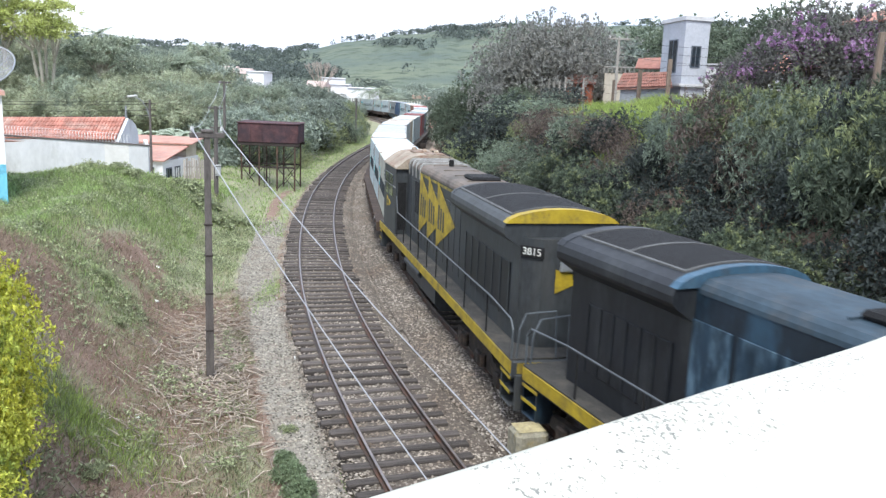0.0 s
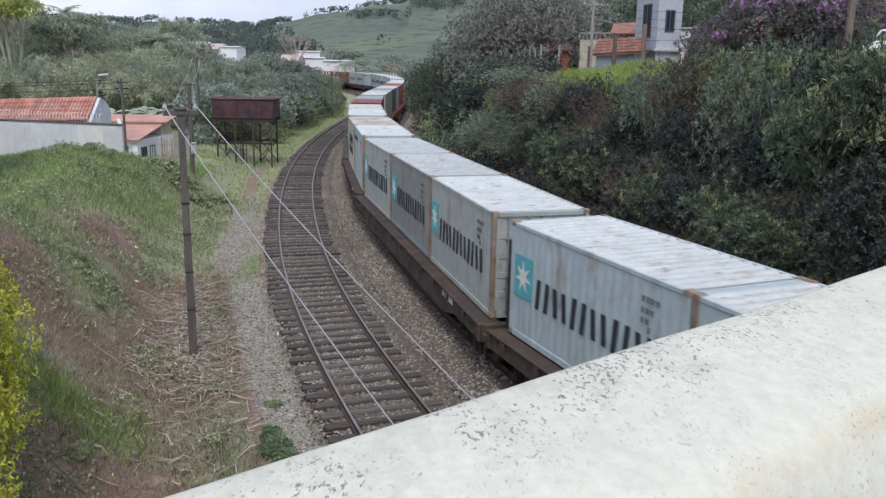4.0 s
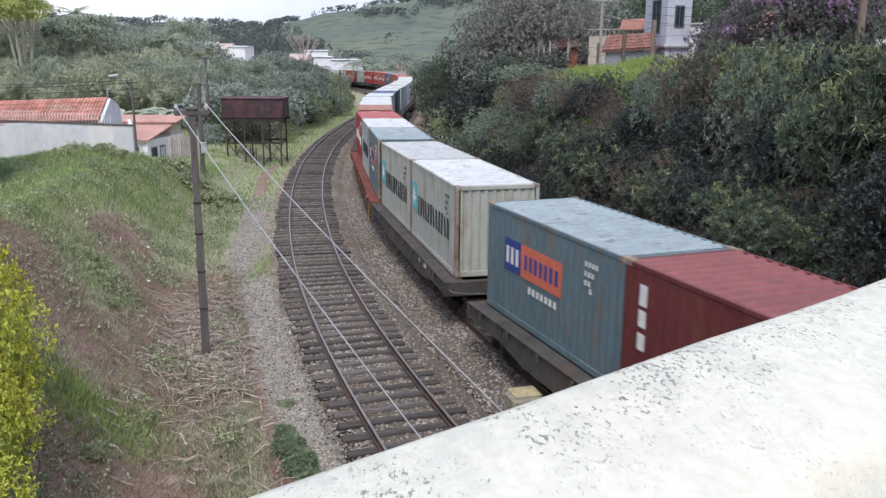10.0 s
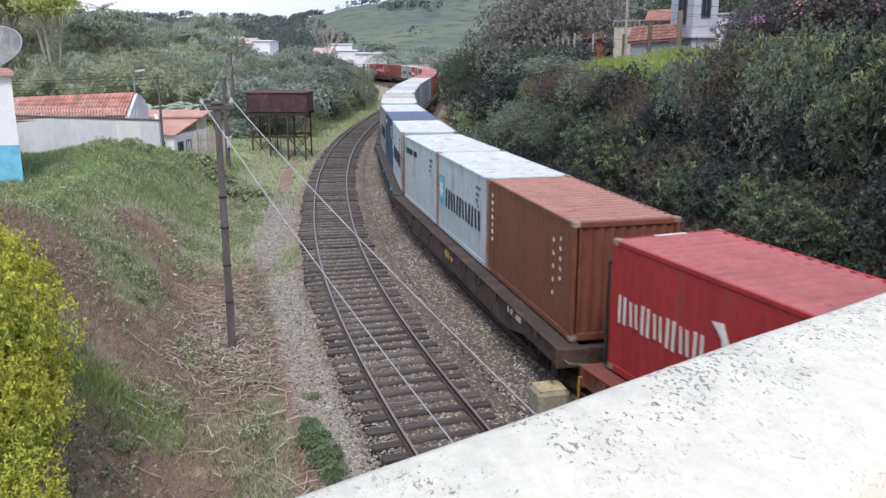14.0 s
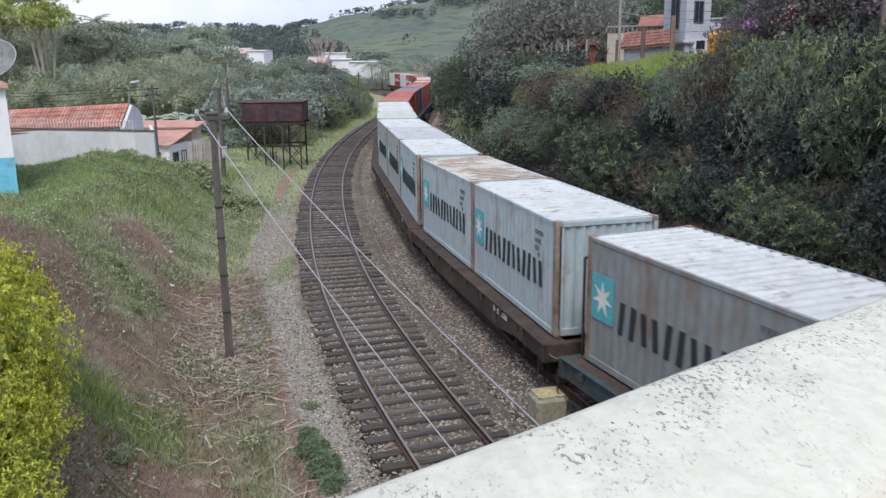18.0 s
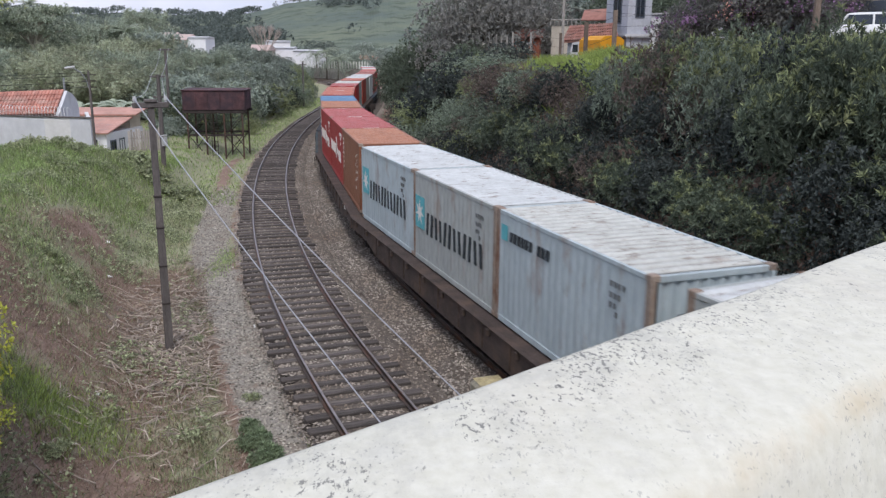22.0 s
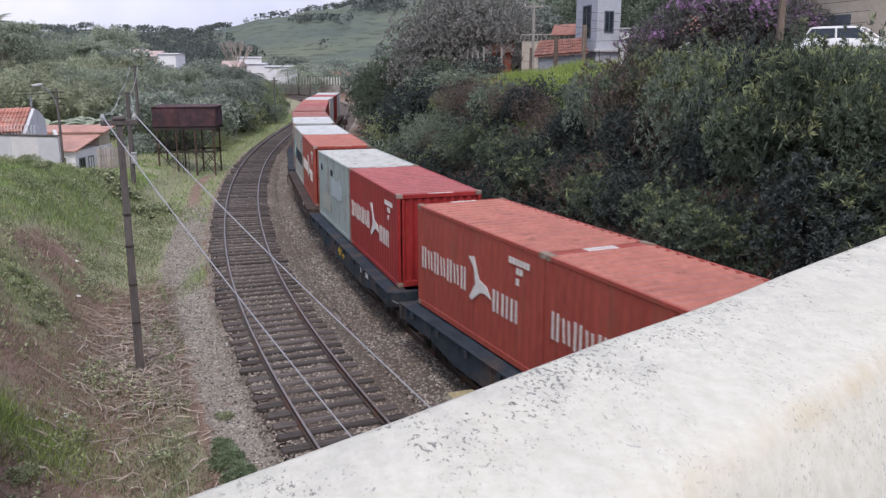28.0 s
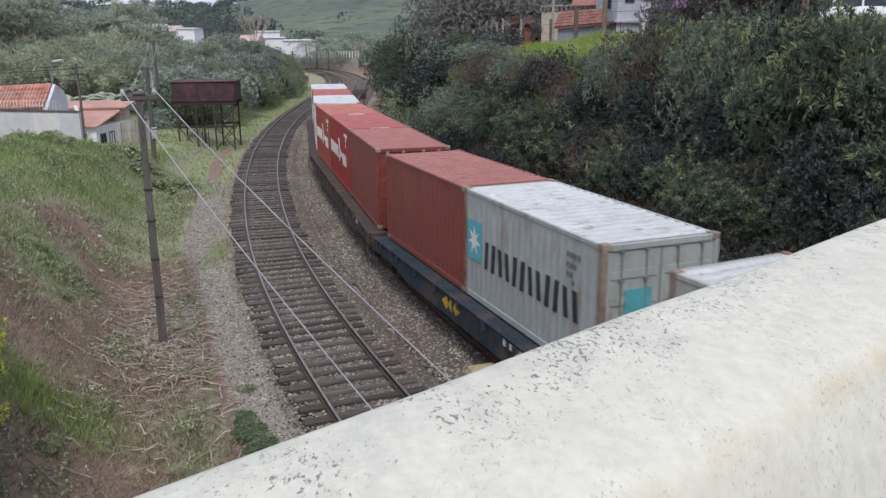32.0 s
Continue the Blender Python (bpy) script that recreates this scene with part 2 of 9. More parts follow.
def ground_material():
    """The land: soil, grass and gravel, mixed by the masks laid down with the sheet and broken up by noise."""
    m = bpy.data.materials.new("land")
    m.use_nodes = True
    n, l = m.node_tree.nodes, m.node_tree.links
    b = n["Principled BSDF"]
    b.inputs["Roughness"].default_value, b.inputs["Specular IOR Level"].default_value = 0.95, 0.15
    tc = n.new("ShaderNodeTexCoord")
    at = n.new("ShaderNodeVertexColor")
    at.layer_name = "cover"
    sep = n.new("ShaderNodeSeparateColor")
    l.new(at.outputs["Color"], sep.inputs["Color"])

    def nz(s, d=6.0, r=0.65):
        t = n.new("ShaderNodeTexNoise")
        t.inputs["Scale"].default_value, t.inputs["Detail"].default_value, t.inputs["Roughness"].default_value = s, d, r
        l.new(tc.outputs["Object"], t.inputs["Vector"])
        return t.outputs["Fac"]

    def two(f, a, c):
        x = n.new("ShaderNodeMix")
        x.data_type = "RGBA"
        l.new(f, x.inputs[0])
        for k, v in ((6, a), (7, c)):
            if isinstance(v, tuple):
                x.inputs[k].default_value = (*v, 1)
            else:
                l.new(v, x.inputs[k])
        return x.outputs[2]

    def sharp(f, lo, hi):
        r = n.new("ShaderNodeMapRange")
        r.inputs["From Min"].default_value, r.inputs["From Max"].default_value = lo, hi
        l.new(f, r.inputs["Value"])
        return r.outputs["Result"]

    def edge(mask, s):
        a = n.new("ShaderNodeMath")
        a.operation = "ADD"
        l.new(mask, a.inputs[0])
        l.new(nz(s), a.inputs[1])
        return sharp(a.outputs[0], 0.86, 1.14)

    soil = two(sharp(nz(0.5), 0.3, 0.7), (0.17, 0.108, 0.084), (0.24, 0.165, 0.132))
    soil = two(sharp(nz(0.8), 0.54, 0.68), soil, (0.36, 0.27, 0.22))
    soil = two(sharp(nz(16), 0.45, 0.72), soil, (0.33, 0.255, 0.205))
    grass = two(sharp(nz(0.35), 0.3, 0.7), (0.23, 0.25, 0.16), (0.32, 0.325, 0.21))
    grass = two(sharp(nz(4), 0.45, 0.75), grass, (0.31, 0.265, 0.19))
    gravel = two(sharp(nz(14, 3), 0.3, 0.7), (0.19, 0.172, 0.148), (0.36, 0.335, 0.295))
    gravel = two(sharp(nz(1.4), 0.48, 0.7), gravel, (0.22, 0.175, 0.14))
    # distant land: cool greens with some aerial haze in the colour
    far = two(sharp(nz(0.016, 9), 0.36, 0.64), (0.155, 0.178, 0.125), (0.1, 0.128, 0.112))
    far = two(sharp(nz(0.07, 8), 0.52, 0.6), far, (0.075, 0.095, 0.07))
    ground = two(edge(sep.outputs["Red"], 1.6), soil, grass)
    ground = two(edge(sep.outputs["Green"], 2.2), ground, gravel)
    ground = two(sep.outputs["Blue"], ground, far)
    l.new(ground, b.inputs["Base Color"])
    bp = n.new("ShaderNodeBump")
    bp.inputs["Strength"].default_value, bp.inputs["Distance"].default_value = 0.8, 0.05
    l.new(nz(11, 6), bp.inputs["Height"])
    l.new(bp.outputs["Normal"], b.inputs["Normal"])
    return m


MAT["land"] = ground_material()


# ---- building helpers ----
class Geo:
    """A mesh in the making."""

    def __init__(self):
        self.v, self.f = [], []

    def add(self, verts, faces):
        o = len(self.v)
        self.v += [tuple(p) for p in verts]
        self.f += [tuple(i + o for i in q) for q in faces]
        return self

    def box(self, x0, y0, z0, x1, y1, z1, c=0.0, m=None):
        """A block with its edges taken off by c."""
        if c <= 0:
            v = [(x, y, z) for z in (z0, z1) for y in (y0, y1) for x in (x0, x1)]
            f = [(0, 2, 3, 1), (4, 5, 7, 6), (0, 1, 5, 4), (2, 6, 7, 3), (0, 4, 6, 2), (1, 3, 7, 5)]
        else:
            c = min(c, (x1 - x0) * 0.45, (y1 - y0) * 0.45, (z1 - z0) * 0.45)
            v, f = [], []
            rings = ((z0, c), (z0 + c, 0), (z1 - c, 0), (z1, c))
            for z, i in rings:
                a, b_, d, e = x0 + i, x1 - i, y0 + i, y1 - i
                k = c if i == 0 else c * 0.5
                v += [(a + k, d, z), (b_ - k, d, z), (b_, d + k, z), (b_, e - k, z), (b_ - k, e, z), (a + k, e, z), (a, e - k, z), (a, d + k, z)]
            for r in range(3):
                for i in range(8):
                    j = (i + 1) % 8
                    f.append((r * 8 + i, r * 8 + j, r * 8 + 8 + j, r * 8 + 8 + i))
            f += [tuple(range(7, -1, -1)), tuple(range(24, 32))]
        if m is not None:
            v = [m @ Vector(p) for p in v]
        return self.add(v, f)

    def rod(self, p0, p1, r0, r1=None, n=8, cap=True):
        p0, p1 = Vector(p0), Vector(p1)
        r1 = r0 if r1 is None else r1
        d = (p1 - p0).normalized()
        a = d.orthogonal().normalized()
        b_ = d.cross(a)
        v = []
        for p, r in ((p0, r0), (p1, r1)):
            v += [p + (a * math.cos(2 * math.pi * i / n) + b_ * math.sin(2 * math.pi * i / n)) * r for i in range(n)]
        f = [(i, (i + 1) % n, n + (i + 1) % n, n + i) for i in range(n)]
        if cap:
            f += [tuple(range(n - 1, -1, -1)), tuple(range(n, 2 * n))]
        return self.add(v, f)

    def tube(self, points, r, n=6):
        pts = [Vector(p) for p in points]
        rs = r if isinstance(r, (list, tuple)) else [r] * len(pts)
        v, f, a = [], [], None
        for i, p in enumerate(pts):
            d = (pts[min(i + 1, len(pts) - 1)] - pts[max(i - 1, 0)]).normalized()
            a = d.orthogonal().normalized() if a is None else (a - d * a.dot(d)).normalized()
            b_ = d.cross(a)
            v += [p + (a * math.cos(2 * math.pi * k / n) + b_ * math.sin(2 * math.pi * k / n)) * rs[i] for k in range(n)]
        for i in range(len(pts) - 1):
            f += [(i * n + k, i * n + (k + 1) % n, (i + 1) * n + (k + 1) % n, (i + 1) * n + k) for k in range(n)]
        f += [tuple(range(n - 1, -1, -1)), tuple(range((len(pts) - 1) * n, len(pts) * n))]
        return self.add(v, f)

    def sweep(self, profile, frames):
        """A closed profile of (u, w) carried along frames (origin, u axis, w axis)."""
        n = len(profile)
        v, f = [], []
        for o, u, w in frames:
            v += [Vector(o) + Vector(u) * a + Vector(w) * b_ for a, b_ in profile]
        for i in range(len(frames) - 1):
            f += [(i * n + k, i * n + (k + 1) % n, (i + 1) * n + (k + 1) % n, (i + 1) * n + k) for k in range(n)]
        f += [tuple(range(n - 1, -1, -1)), tuple(range((len(frames) - 1) * n, len(frames) * n))]
        return self.add(v, f)

    def prism(self, outline, axis, a, b_):
        """An outline of two coordinates pushed out along an axis from a to b_."""
        n = len(outline)

        def put(p, q, h):
            return {"x": (h, p, q), "y": (p, h, q), "z": (p, q, h)}[axis]

        v = [put(p, q, h) for h in (a, b_) for p, q in outline]
        f = [(i, (i + 1) % n, n + (i + 1) % n, n + i) for i in range(n)] + [tuple(range(n - 1, -1, -1)), tuple(range(n, 2 * n))]
        return self.add(v, f)

    def moved(self, m):
        self.v = [tuple(m @ Vector(p)) for p in self.v]
        return self


def mesh_of(name, geo, mat, smooth=False):
    me = bpy.data.meshes.new(name)
    me.from_pydata(geo.v, [], geo.f)
    me.materials.append(MAT[mat] if isinstance(mat, str) else mat)
    if smooth:
        me.polygons.foreach_set("use_smooth", [True] * len(me.polygons))
    me.update()
    return me


def part(name, geo, mat, parent=None, label="", smooth=False, at=None):
    """Links a Geo, or a mesh that is shared, as one object under a thing or a part."""
    ob = new(name, mesh_of(name, geo, mat, smooth) if isinstance(geo, Geo) else geo)
    if parent is not None:
        ob.parent = parent
    if at is not None:
        ob.matrix_basis = at
    return tagged(ob, label) if label else ob


def thing(name, label, category, group="", m=None, kind=""):
    ob = new(name)
    ob.empty_display_size = 0.2
    if m is not None:
        ob.matrix_basis = m
    return tagged(ob, label, category, group, kind)


def smooth_step(t):
    t = np.clip(t, 0, 1)
    return t * t * (3 - 2 * t)


# ---- the line of the railway: heading along the inner track, s = 0 near the bridge, s grows away from it ----
S_KNOT = np.array([-420, -200, -60, -20, 0, 10, 20, 30, 40, 55, 75, 95, 120, 140, 160, 180, 200, 225, 255, 420.0])
S_HEAD = np.array([0.5, 0.48, 0.4489, 0.3906, 0.3328, 0.2589, 0.1773, 0.1265, 0.083, 0.0215, -0.038, -0.052, 0.0, 0.067, 0.166, 0.32, 0.6, 1.1, 1.5, 1.62])
TRACK_GAP = 4.26


def spline(k, v, x):
    n, h = len(k), np.diff(k)
    a, b_ = np.eye(n), np.zeros(n)
    for i in range(1, n - 1):
        a[i, i - 1:i + 2] = h[i - 1], 2 * (h[i - 1] + h[i]), h[i]
        b_[i] = 6 * ((v[i + 1] - v[i]) / h[i] - (v[i] - v[i - 1]) / h[i - 1])
    m = np.linalg.solve(a, b_)
    i = np.clip(np.searchsorted(k, x) - 1, 0, n - 2)
    d, hh = x - k[i], h[i]
    return v[i] + d * ((v[i + 1] - v[i]) / hh - hh * (2 * m[i] + m[i + 1]) / 6) + d * d * m[i] / 2 + d ** 3 * (m[i + 1] - m[i]) / (6 * hh)


LINE_S = np.arange(-420, 420.01, 0.5)
LINE_H = spline(S_KNOT, S_HEAD, LINE_S)
_dx, _dy = -np.sin(LINE_H) * 0.5, np.cos(LINE_H) * 0.5
LINE_X = np.concatenate([[0], np.cumsum((_dx[:-1] + _dx[1:]) / 2)])
LINE_Y = np.concatenate([[0], np.cumsum((_dy[:-1] + _dy[1:]) / 2)])
_i0 = int(np.argmin(abs(LINE_S)))
LINE_X, LINE_Y = LINE_X - LINE_X[_i0] + 5.351, LINE_Y - LINE_Y[_i0] + 12.95


def on_line(s, off=0.0):
    """Place and heading on the railway, off metres to the right of the inner track's middle (looking away from the bridge)."""
    x, y, h = (np.interp(s, LINE_S, a) for a in (LINE_X, LINE_Y, LINE_H))
    return x + off * np.cos(h), y + off * np.sin(h), h


def line_offset(x, y):
    """For arrays of places: s and the offset from the inner track's middle."""
    x, y = np.asarray(x, float), np.asarray(y, float)
    best, bs, bo = np.full(x.shape, 1e9), np.zeros(x.shape), np.zeros(x.shape)
    for i in range(0, len(LINE_S), 4):
        dx, dy = x - LINE_X[i], y - LINE_Y[i]
        d = dx * dx + dy * dy
        o = dx * math.cos(LINE_H[i]) + dy * math.sin(LINE_H[i])
        k = d < best
        best, bs, bo = np.where(k, d, best), np.where(k, LINE_S[i], bs), np.where(k, o, bo)
    return bs, np.where(np.sqrt(best) > abs(bo) + 3, np.sign(bo) * np.sqrt(best), bo)


def land_z(x, y, rough=True):
    """Height of the land."""
    x, y = np.asarray(x, float), np.asarray(y, float)
    s, off = line_offset(x, y)
    a = -(off + TRACK_GAP)
    left_top = np.interp(y, [-40, 0, 8, 14, 20, 26, 32, 38, 44, 50, 58, 90, 130, 200], [6.0, 5.8, 5.2, 4.5, 3.8, 3.4, 3.0, 2.6, 1.6, 0.5, 0.3, 0.6, 2.0, 3.0])
    run = 1.25 * left_top + 1.0
    left = -0.42 + (left_top + 0.42) * smooth_step((a - 4.3) / run) + 0.012 * np.clip(a - 14, 0, 60)
    left = left + 5.5 * smooth_step((y - 66) / 70) * smooth_step((a - 9) / 40) * (1 - smooth_step((y - 150) / 70))
    left = left - 1.3 * smooth_step((a - 7.2) / 4.5) * np.exp(-((y - 26.5) / 6.0) ** 2) + 0.55 * np.exp(-((x + 15.0) / 1.8) ** 2 - ((y - 39) / 4.5) ** 2)
    b_ = off - np.interp(y, [52, 74], [2.7, 5.4])
    right_top = np.interp(y, [-40, 0, 20, 45, 65, 90, 120, 150, 200], [5.6, 5.6, 5.8, 6.3, 6.3, 5.2, 3.4, 2.0, 1.0])
    right = -0.42 + (right_top + 0.42) * smooth_step(b_ / 8.5) + 0.9 * smooth_step((b_ - 9) / 7) * smooth_step((y - 20) / 30) * (1 - smooth_step((y - 80) / 30)) + 0.16 * np.clip(b_ - 22, 0, 90) * smooth_step((y - 10) / 60) * (1 - smooth_step((y - 150) / 150))
    right = right + 0.2 * smooth_step((b_ - 7.5) / 3) * np.exp(-((y - 45) / 10) ** 2)
    right = right - 1.15 * smooth_step((b_ - 13.5) / 3.5) * smooth_step((y - 40) / 10) * (1 - smooth_step((y - 78) / 15))
    right = right - 1.0 * smooth_step((b_ - 9.5) / 3) * smooth_step((y - 53) / 6) * (1 - smooth_step((y - 88) / 12))
    right = right + 1.1 * smooth_step((b_ - 10.5) / 5) * smooth_step((y - 12) / 10) * (1 - smooth_step((y - 31) / 8))
    z = np.where(a > 2.0, left, np.where(b_ > 0, right, -0.42))
    d = np.hypot(x, y)
    az = np.degrees(np.arctan2(x, np.maximum(y, 1e-3)))
    e1 = np.interp(az, [-60, -13, -10.5, -9.2, -7.7, -5.5, -1.7, 1.4, 6, 15, 45, 80], [0.2, 0.4, 1.6, 2.2, 2.55, 3.05, 3.7, 4.05, 4.45, 4.8, 4.9, 3.0])
    e2 = np.interp(az, [-80, -40, -27, -21, -19, -16, -13.5, -11, -9, -4, 10], [1.9, 2.1, 2.1, 2.15, 2.0, 2.22, 2.1, 2.0, 2.0, 1.9, 1.6])
    wob = 0.05 * np.sin(az * 1.9) + 0.04 * np.sin(az * 5.3 + 1)
    front = smooth_step((y - 120) / 150)
    h1 = 950 * np.tan(np.radians(np.maximum(e1 + wob, 0.1))) * smooth_step((d - 330) / 620)
    h2 = 1900 * np.tan(np.radians(np.maximum(e2 + wob, 0.1))) * smooth_step((d - 1150) / 750)
    z = z + front * np.maximum(h1, h2)
    if rough:
        far_enough = np.clip((np.maximum(a - 4.0, b_ - 0.5)) / 2.0, 0, 1)
        z = z + far_enough * (0.10 * np.sin(x * 1.3 + 0.7 * np.sin(y * 0.9)) * np.cos(y * 1.1) + 0.05 * np.sin(x * 3.1 + y * 2.3))
    return z


def land_at(x, y):
    return float(land_z(np.array([x]), np.array([y]))[0])


BARE = ((-10.2, 19.8, 1.5, 2.1, 1.1), (-7.9, 18.4, 0.8, 1.0, 1.0), (-10.2, 28.5, 0.9, 3.4, 0.9), (-6.9, 24.6, 2.0, 5.0, 0.95), (-4.9, 20.0, 1.0, 3.0, 0.8), (-4.9, 13.2, 1.0, 1.6, 0.7), (-7.0, 13.6, 0.7, 0.7, 0.8))
LUSH = ((-6.3, 15.2, 0.9, 0.8, 0.6), (-8.6, 22.6, 1.2, 1.6, 0.45), (-12.5, 33.0, 3.0, 6.0, 0.5))


def grass_cover(x, y):
    """How much of the land beside the outer track is under grass: 0 bare, 1 closed."""
    s, off = line_offset(x, y)
    a = -(off + TRACK_GAP)
    patch = 0.5 + 0.5 * np.sin(x * 0.9 + 1.7 * np.sin(y * 0.41)) * np.cos(y * 0.63 + x * 0.23)
    c = np.clip(0.6 - 0.13 * (1 - smooth_step((y - 17) / 8)) + 0.28 * patch + 0.3 * smooth_step((y - 22) / 10) * smooth_step((a - 5.5) / 3), 0, 1)
    for px, py, rx, ry, k in BARE:
        c = c * (1 - np.minimum(1, k * 1.15 * np.exp(-((x - px) / rx) ** 2 - ((y - py) / ry) ** 2)))
    for px, py, rx, ry, k in LUSH:
        c = c + k * np.exp(-((x - px) / rx) ** 2 - ((y - py) / ry) ** 2)
    c = np.where(y > 40, np.maximum(c, 0.8), c)
    trail = np.exp(-((x + 9.3 + 0.6 * np.sin(y * 0.25)) / 0.32) ** 2) * smooth_step((y - 44) / 3) * (1 - smooth_step((y - 58) / 4))
    return np.clip(c * (1 - trail), 0, 1) * smooth_step((a - np.interp(y, [12, 22, 32, 42], [2.6, 2.0, 1.2, 1.3])) / 0.8)


def path_cover(a, y):
    """The gravel footpath beside the outer track."""
    mid, half = np.interp(y, [10, 22, 32, 40], [2.05, 2.0, 2.6, 2.5]), np.interp(y, [10, 15, 22, 32, 40], [0.42, 0.5, 0.6, 0.7, 0.65])
    return (1 - smooth_step((abs(a - mid) - half + 0.15) / 0.35)) * (1 - smooth_step((y - 42) / 8))


# ---- the land: one sheet to the horizon ----
def build_land():
    far = np.geomspace(62, 4500, 34)
    xs = np.concatenate([-far[::-1], np.arange(-60, -22, 1.0), np.arange(-22, 16, 0.4), np.arange(16, 61, 1.0), far])
    ys = np.concatenate([-np.geomspace(25, 600, 10)[::-1], np.arange(-22, 4, 2.0), np.arange(4, 66, 0.4), np.arange(66, 230, 1.5), np.geomspace(232, 4500, 60)])
    gx, gy = np.meshgrid(xs, ys)
    z = land_z(gx, gy)
    s, off = line_offset(gx, gy)
    a, b_ = -(off + TRACK_GAP), off - 2.7
    nx, ny = len(xs), len(ys)
    verts = np.stack([gx, gy, z], -1).reshape(-1, 3)
    i = np.arange(nx * ny).reshape(ny, nx)
    faces = np.stack([i[:-1, :-1], i[:-1, 1:], i[1:, 1:], i[1:, :-1]], -1).reshape(-1, 4)
    me = bpy.data.meshes.new("ground")
    me.from_pydata(verts.tolist(), [], faces.tolist())
    me.polygons.foreach_set("use_smooth", [True] * len(me.polygons))
    # masks: red grass, green gravel, blue distance, where the hazy far colours take over
    grass = np.where(b_ > 0, 0.25, grass_cover(gx, gy))
    gravel = np.maximum(path_cover(a, gy), ((a < 1.5) & (b_ < 0.3)) * 0.55)
    gravel = np.where(b_ > 0.3, 0.0, gravel)
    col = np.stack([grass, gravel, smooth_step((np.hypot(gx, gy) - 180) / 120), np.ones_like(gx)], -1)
    at = me.color_attributes.new("cover", "FLOAT_COLOR", "POINT")
    at.data.foreach_set("color", col.reshape(-1).astype(np.float32))
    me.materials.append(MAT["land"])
    me.update()
    return tagged(new("ground", me), "sloping railway cutting of red soil, grass and gravel", "ground", kind="structure")


build_land()


# ---- tracks ----
def line_frames(off, s0, s1, step, z=0.0):
    out = []
    for s in np.arange(s0, s1 + 0.01, step):
        x, y, h = on_line(s, off)
        out.append(((x, y, z), (math.cos(h), math.sin(h), 0), (0, 0, 1)))
    return out


RAIL = [(-0.065, -0.14), (0.065, -0.14), (0.065, -0.125), (0.012, -0.105), (0.012, -0.045), (0.035, -0.03), (0.035, -0.006), (0.028, -0.001), (-0.028, -0.001), (-0.035, -0.006),
        (-0.035, -0.03), (-0.012, -0.045), (-0.012, -0.105), (-0.065, -0.125)]
HEAD_STRIP = [(-0.026, -0.003), (0.026, -0.003), (0.024, 0.002), (-0.024, 0.002)]
BED = {False: [(-1.5, -0.47), (2.0, -0.44), (1.9, -0.27), (1.45, -0.225), (0.9, -0.2), (-0.9, -0.2), (-1.15, -0.25), (-1.36, -0.33)],
       True: [(-2.25, -0.44), (2.3, -0.44), (1.7, -0.24), (0.9, -0.2), (-0.74, -0.19), (-0.94, -0.135), (-1.6, -0.14), (-2.2, -0.27)]}
TIE = [mesh_of("tie", Geo().box(-1.45 + d, -0.125, -0.34, 1.38 - d, 0.115 + w, -0.145, 0.02), "tie_wood") for d, w in ((0.0, 0.0), (0.05, 0.012), (-0.04, -0.01), (0.02, 0.02))]


def build_track(name, off, s0, s1, label):
    t = thing(name, label, "railway track", kind="structure")
    part("ballast_bed", Geo().sweep(BED[off == 0], line_frames(off, s0, s1, 2.0)), "ballast", t, "stained grey ballast")
    for d in (-0.835, 0.835):
        r = part("rail", Geo().sweep(RAIL, line_frames(off + d, s0, s1, 1.0)), "rail_steel", t, "worn steel rail")
        part("rail_head", Geo().sweep(HEAD_STRIP, line_frames(off + d, s0, s1, 1.0)), "rail_head", r, "polished running surface")
    return t


track_left = build_track("railway_track", -TRACK_GAP, -30, 330, "rusty broad-gauge track on old wooden sleepers")
track_right = build_track("railway_track", 0.0, -30, 330, "broad-gauge track under the passing freight train")


def lay_ties():
    rng = random.Random(5)
    for track, off, near, far in ((track_left, -TRACK_GAP, -14.0, 165.0), (track_right, 0.0, -12.0, 110.0)):
        s, n, rest = near, 0, Geo()
        while s < far:
            x, y, h = on_line(s, off)
            m = pose(x, y, rng.uniform(-0.02, 0.012), rng.uniform(-0.6, 0.6), rng.uniform(-0.4, 0.4), math.degrees(h) + rng.uniform(-1.6, 1.6)) @ pose(rng.uniform(-0.05, 0.05), 0, 0)
            limit = 300 if track is track_left else 120
            if n < limit:
                part("tie", rng.choice(TIE), None, track, at=m)
            else:
                rest.box(-1.3, -0.12, -0.33, 1.3, 0.11, -0.145, 0, m)
            s, n = s + 0.56 + rng.uniform(-0.03, 0.03), n + 1
        if rest.f:
            part("far_ties", rest, "tie_wood", track)


# ---- the road bridge on which the camera stands ----
PAR_O, PAR_U = Vector((0.105, 1.137, 0)), Vector((0.806, 0.592, 0)).normalized()  # far edge of the parapet's top
PAR_N = Vector((PAR_U.y, -PAR_U.x, 0))  # towards the road
PAR_Z = 6.9


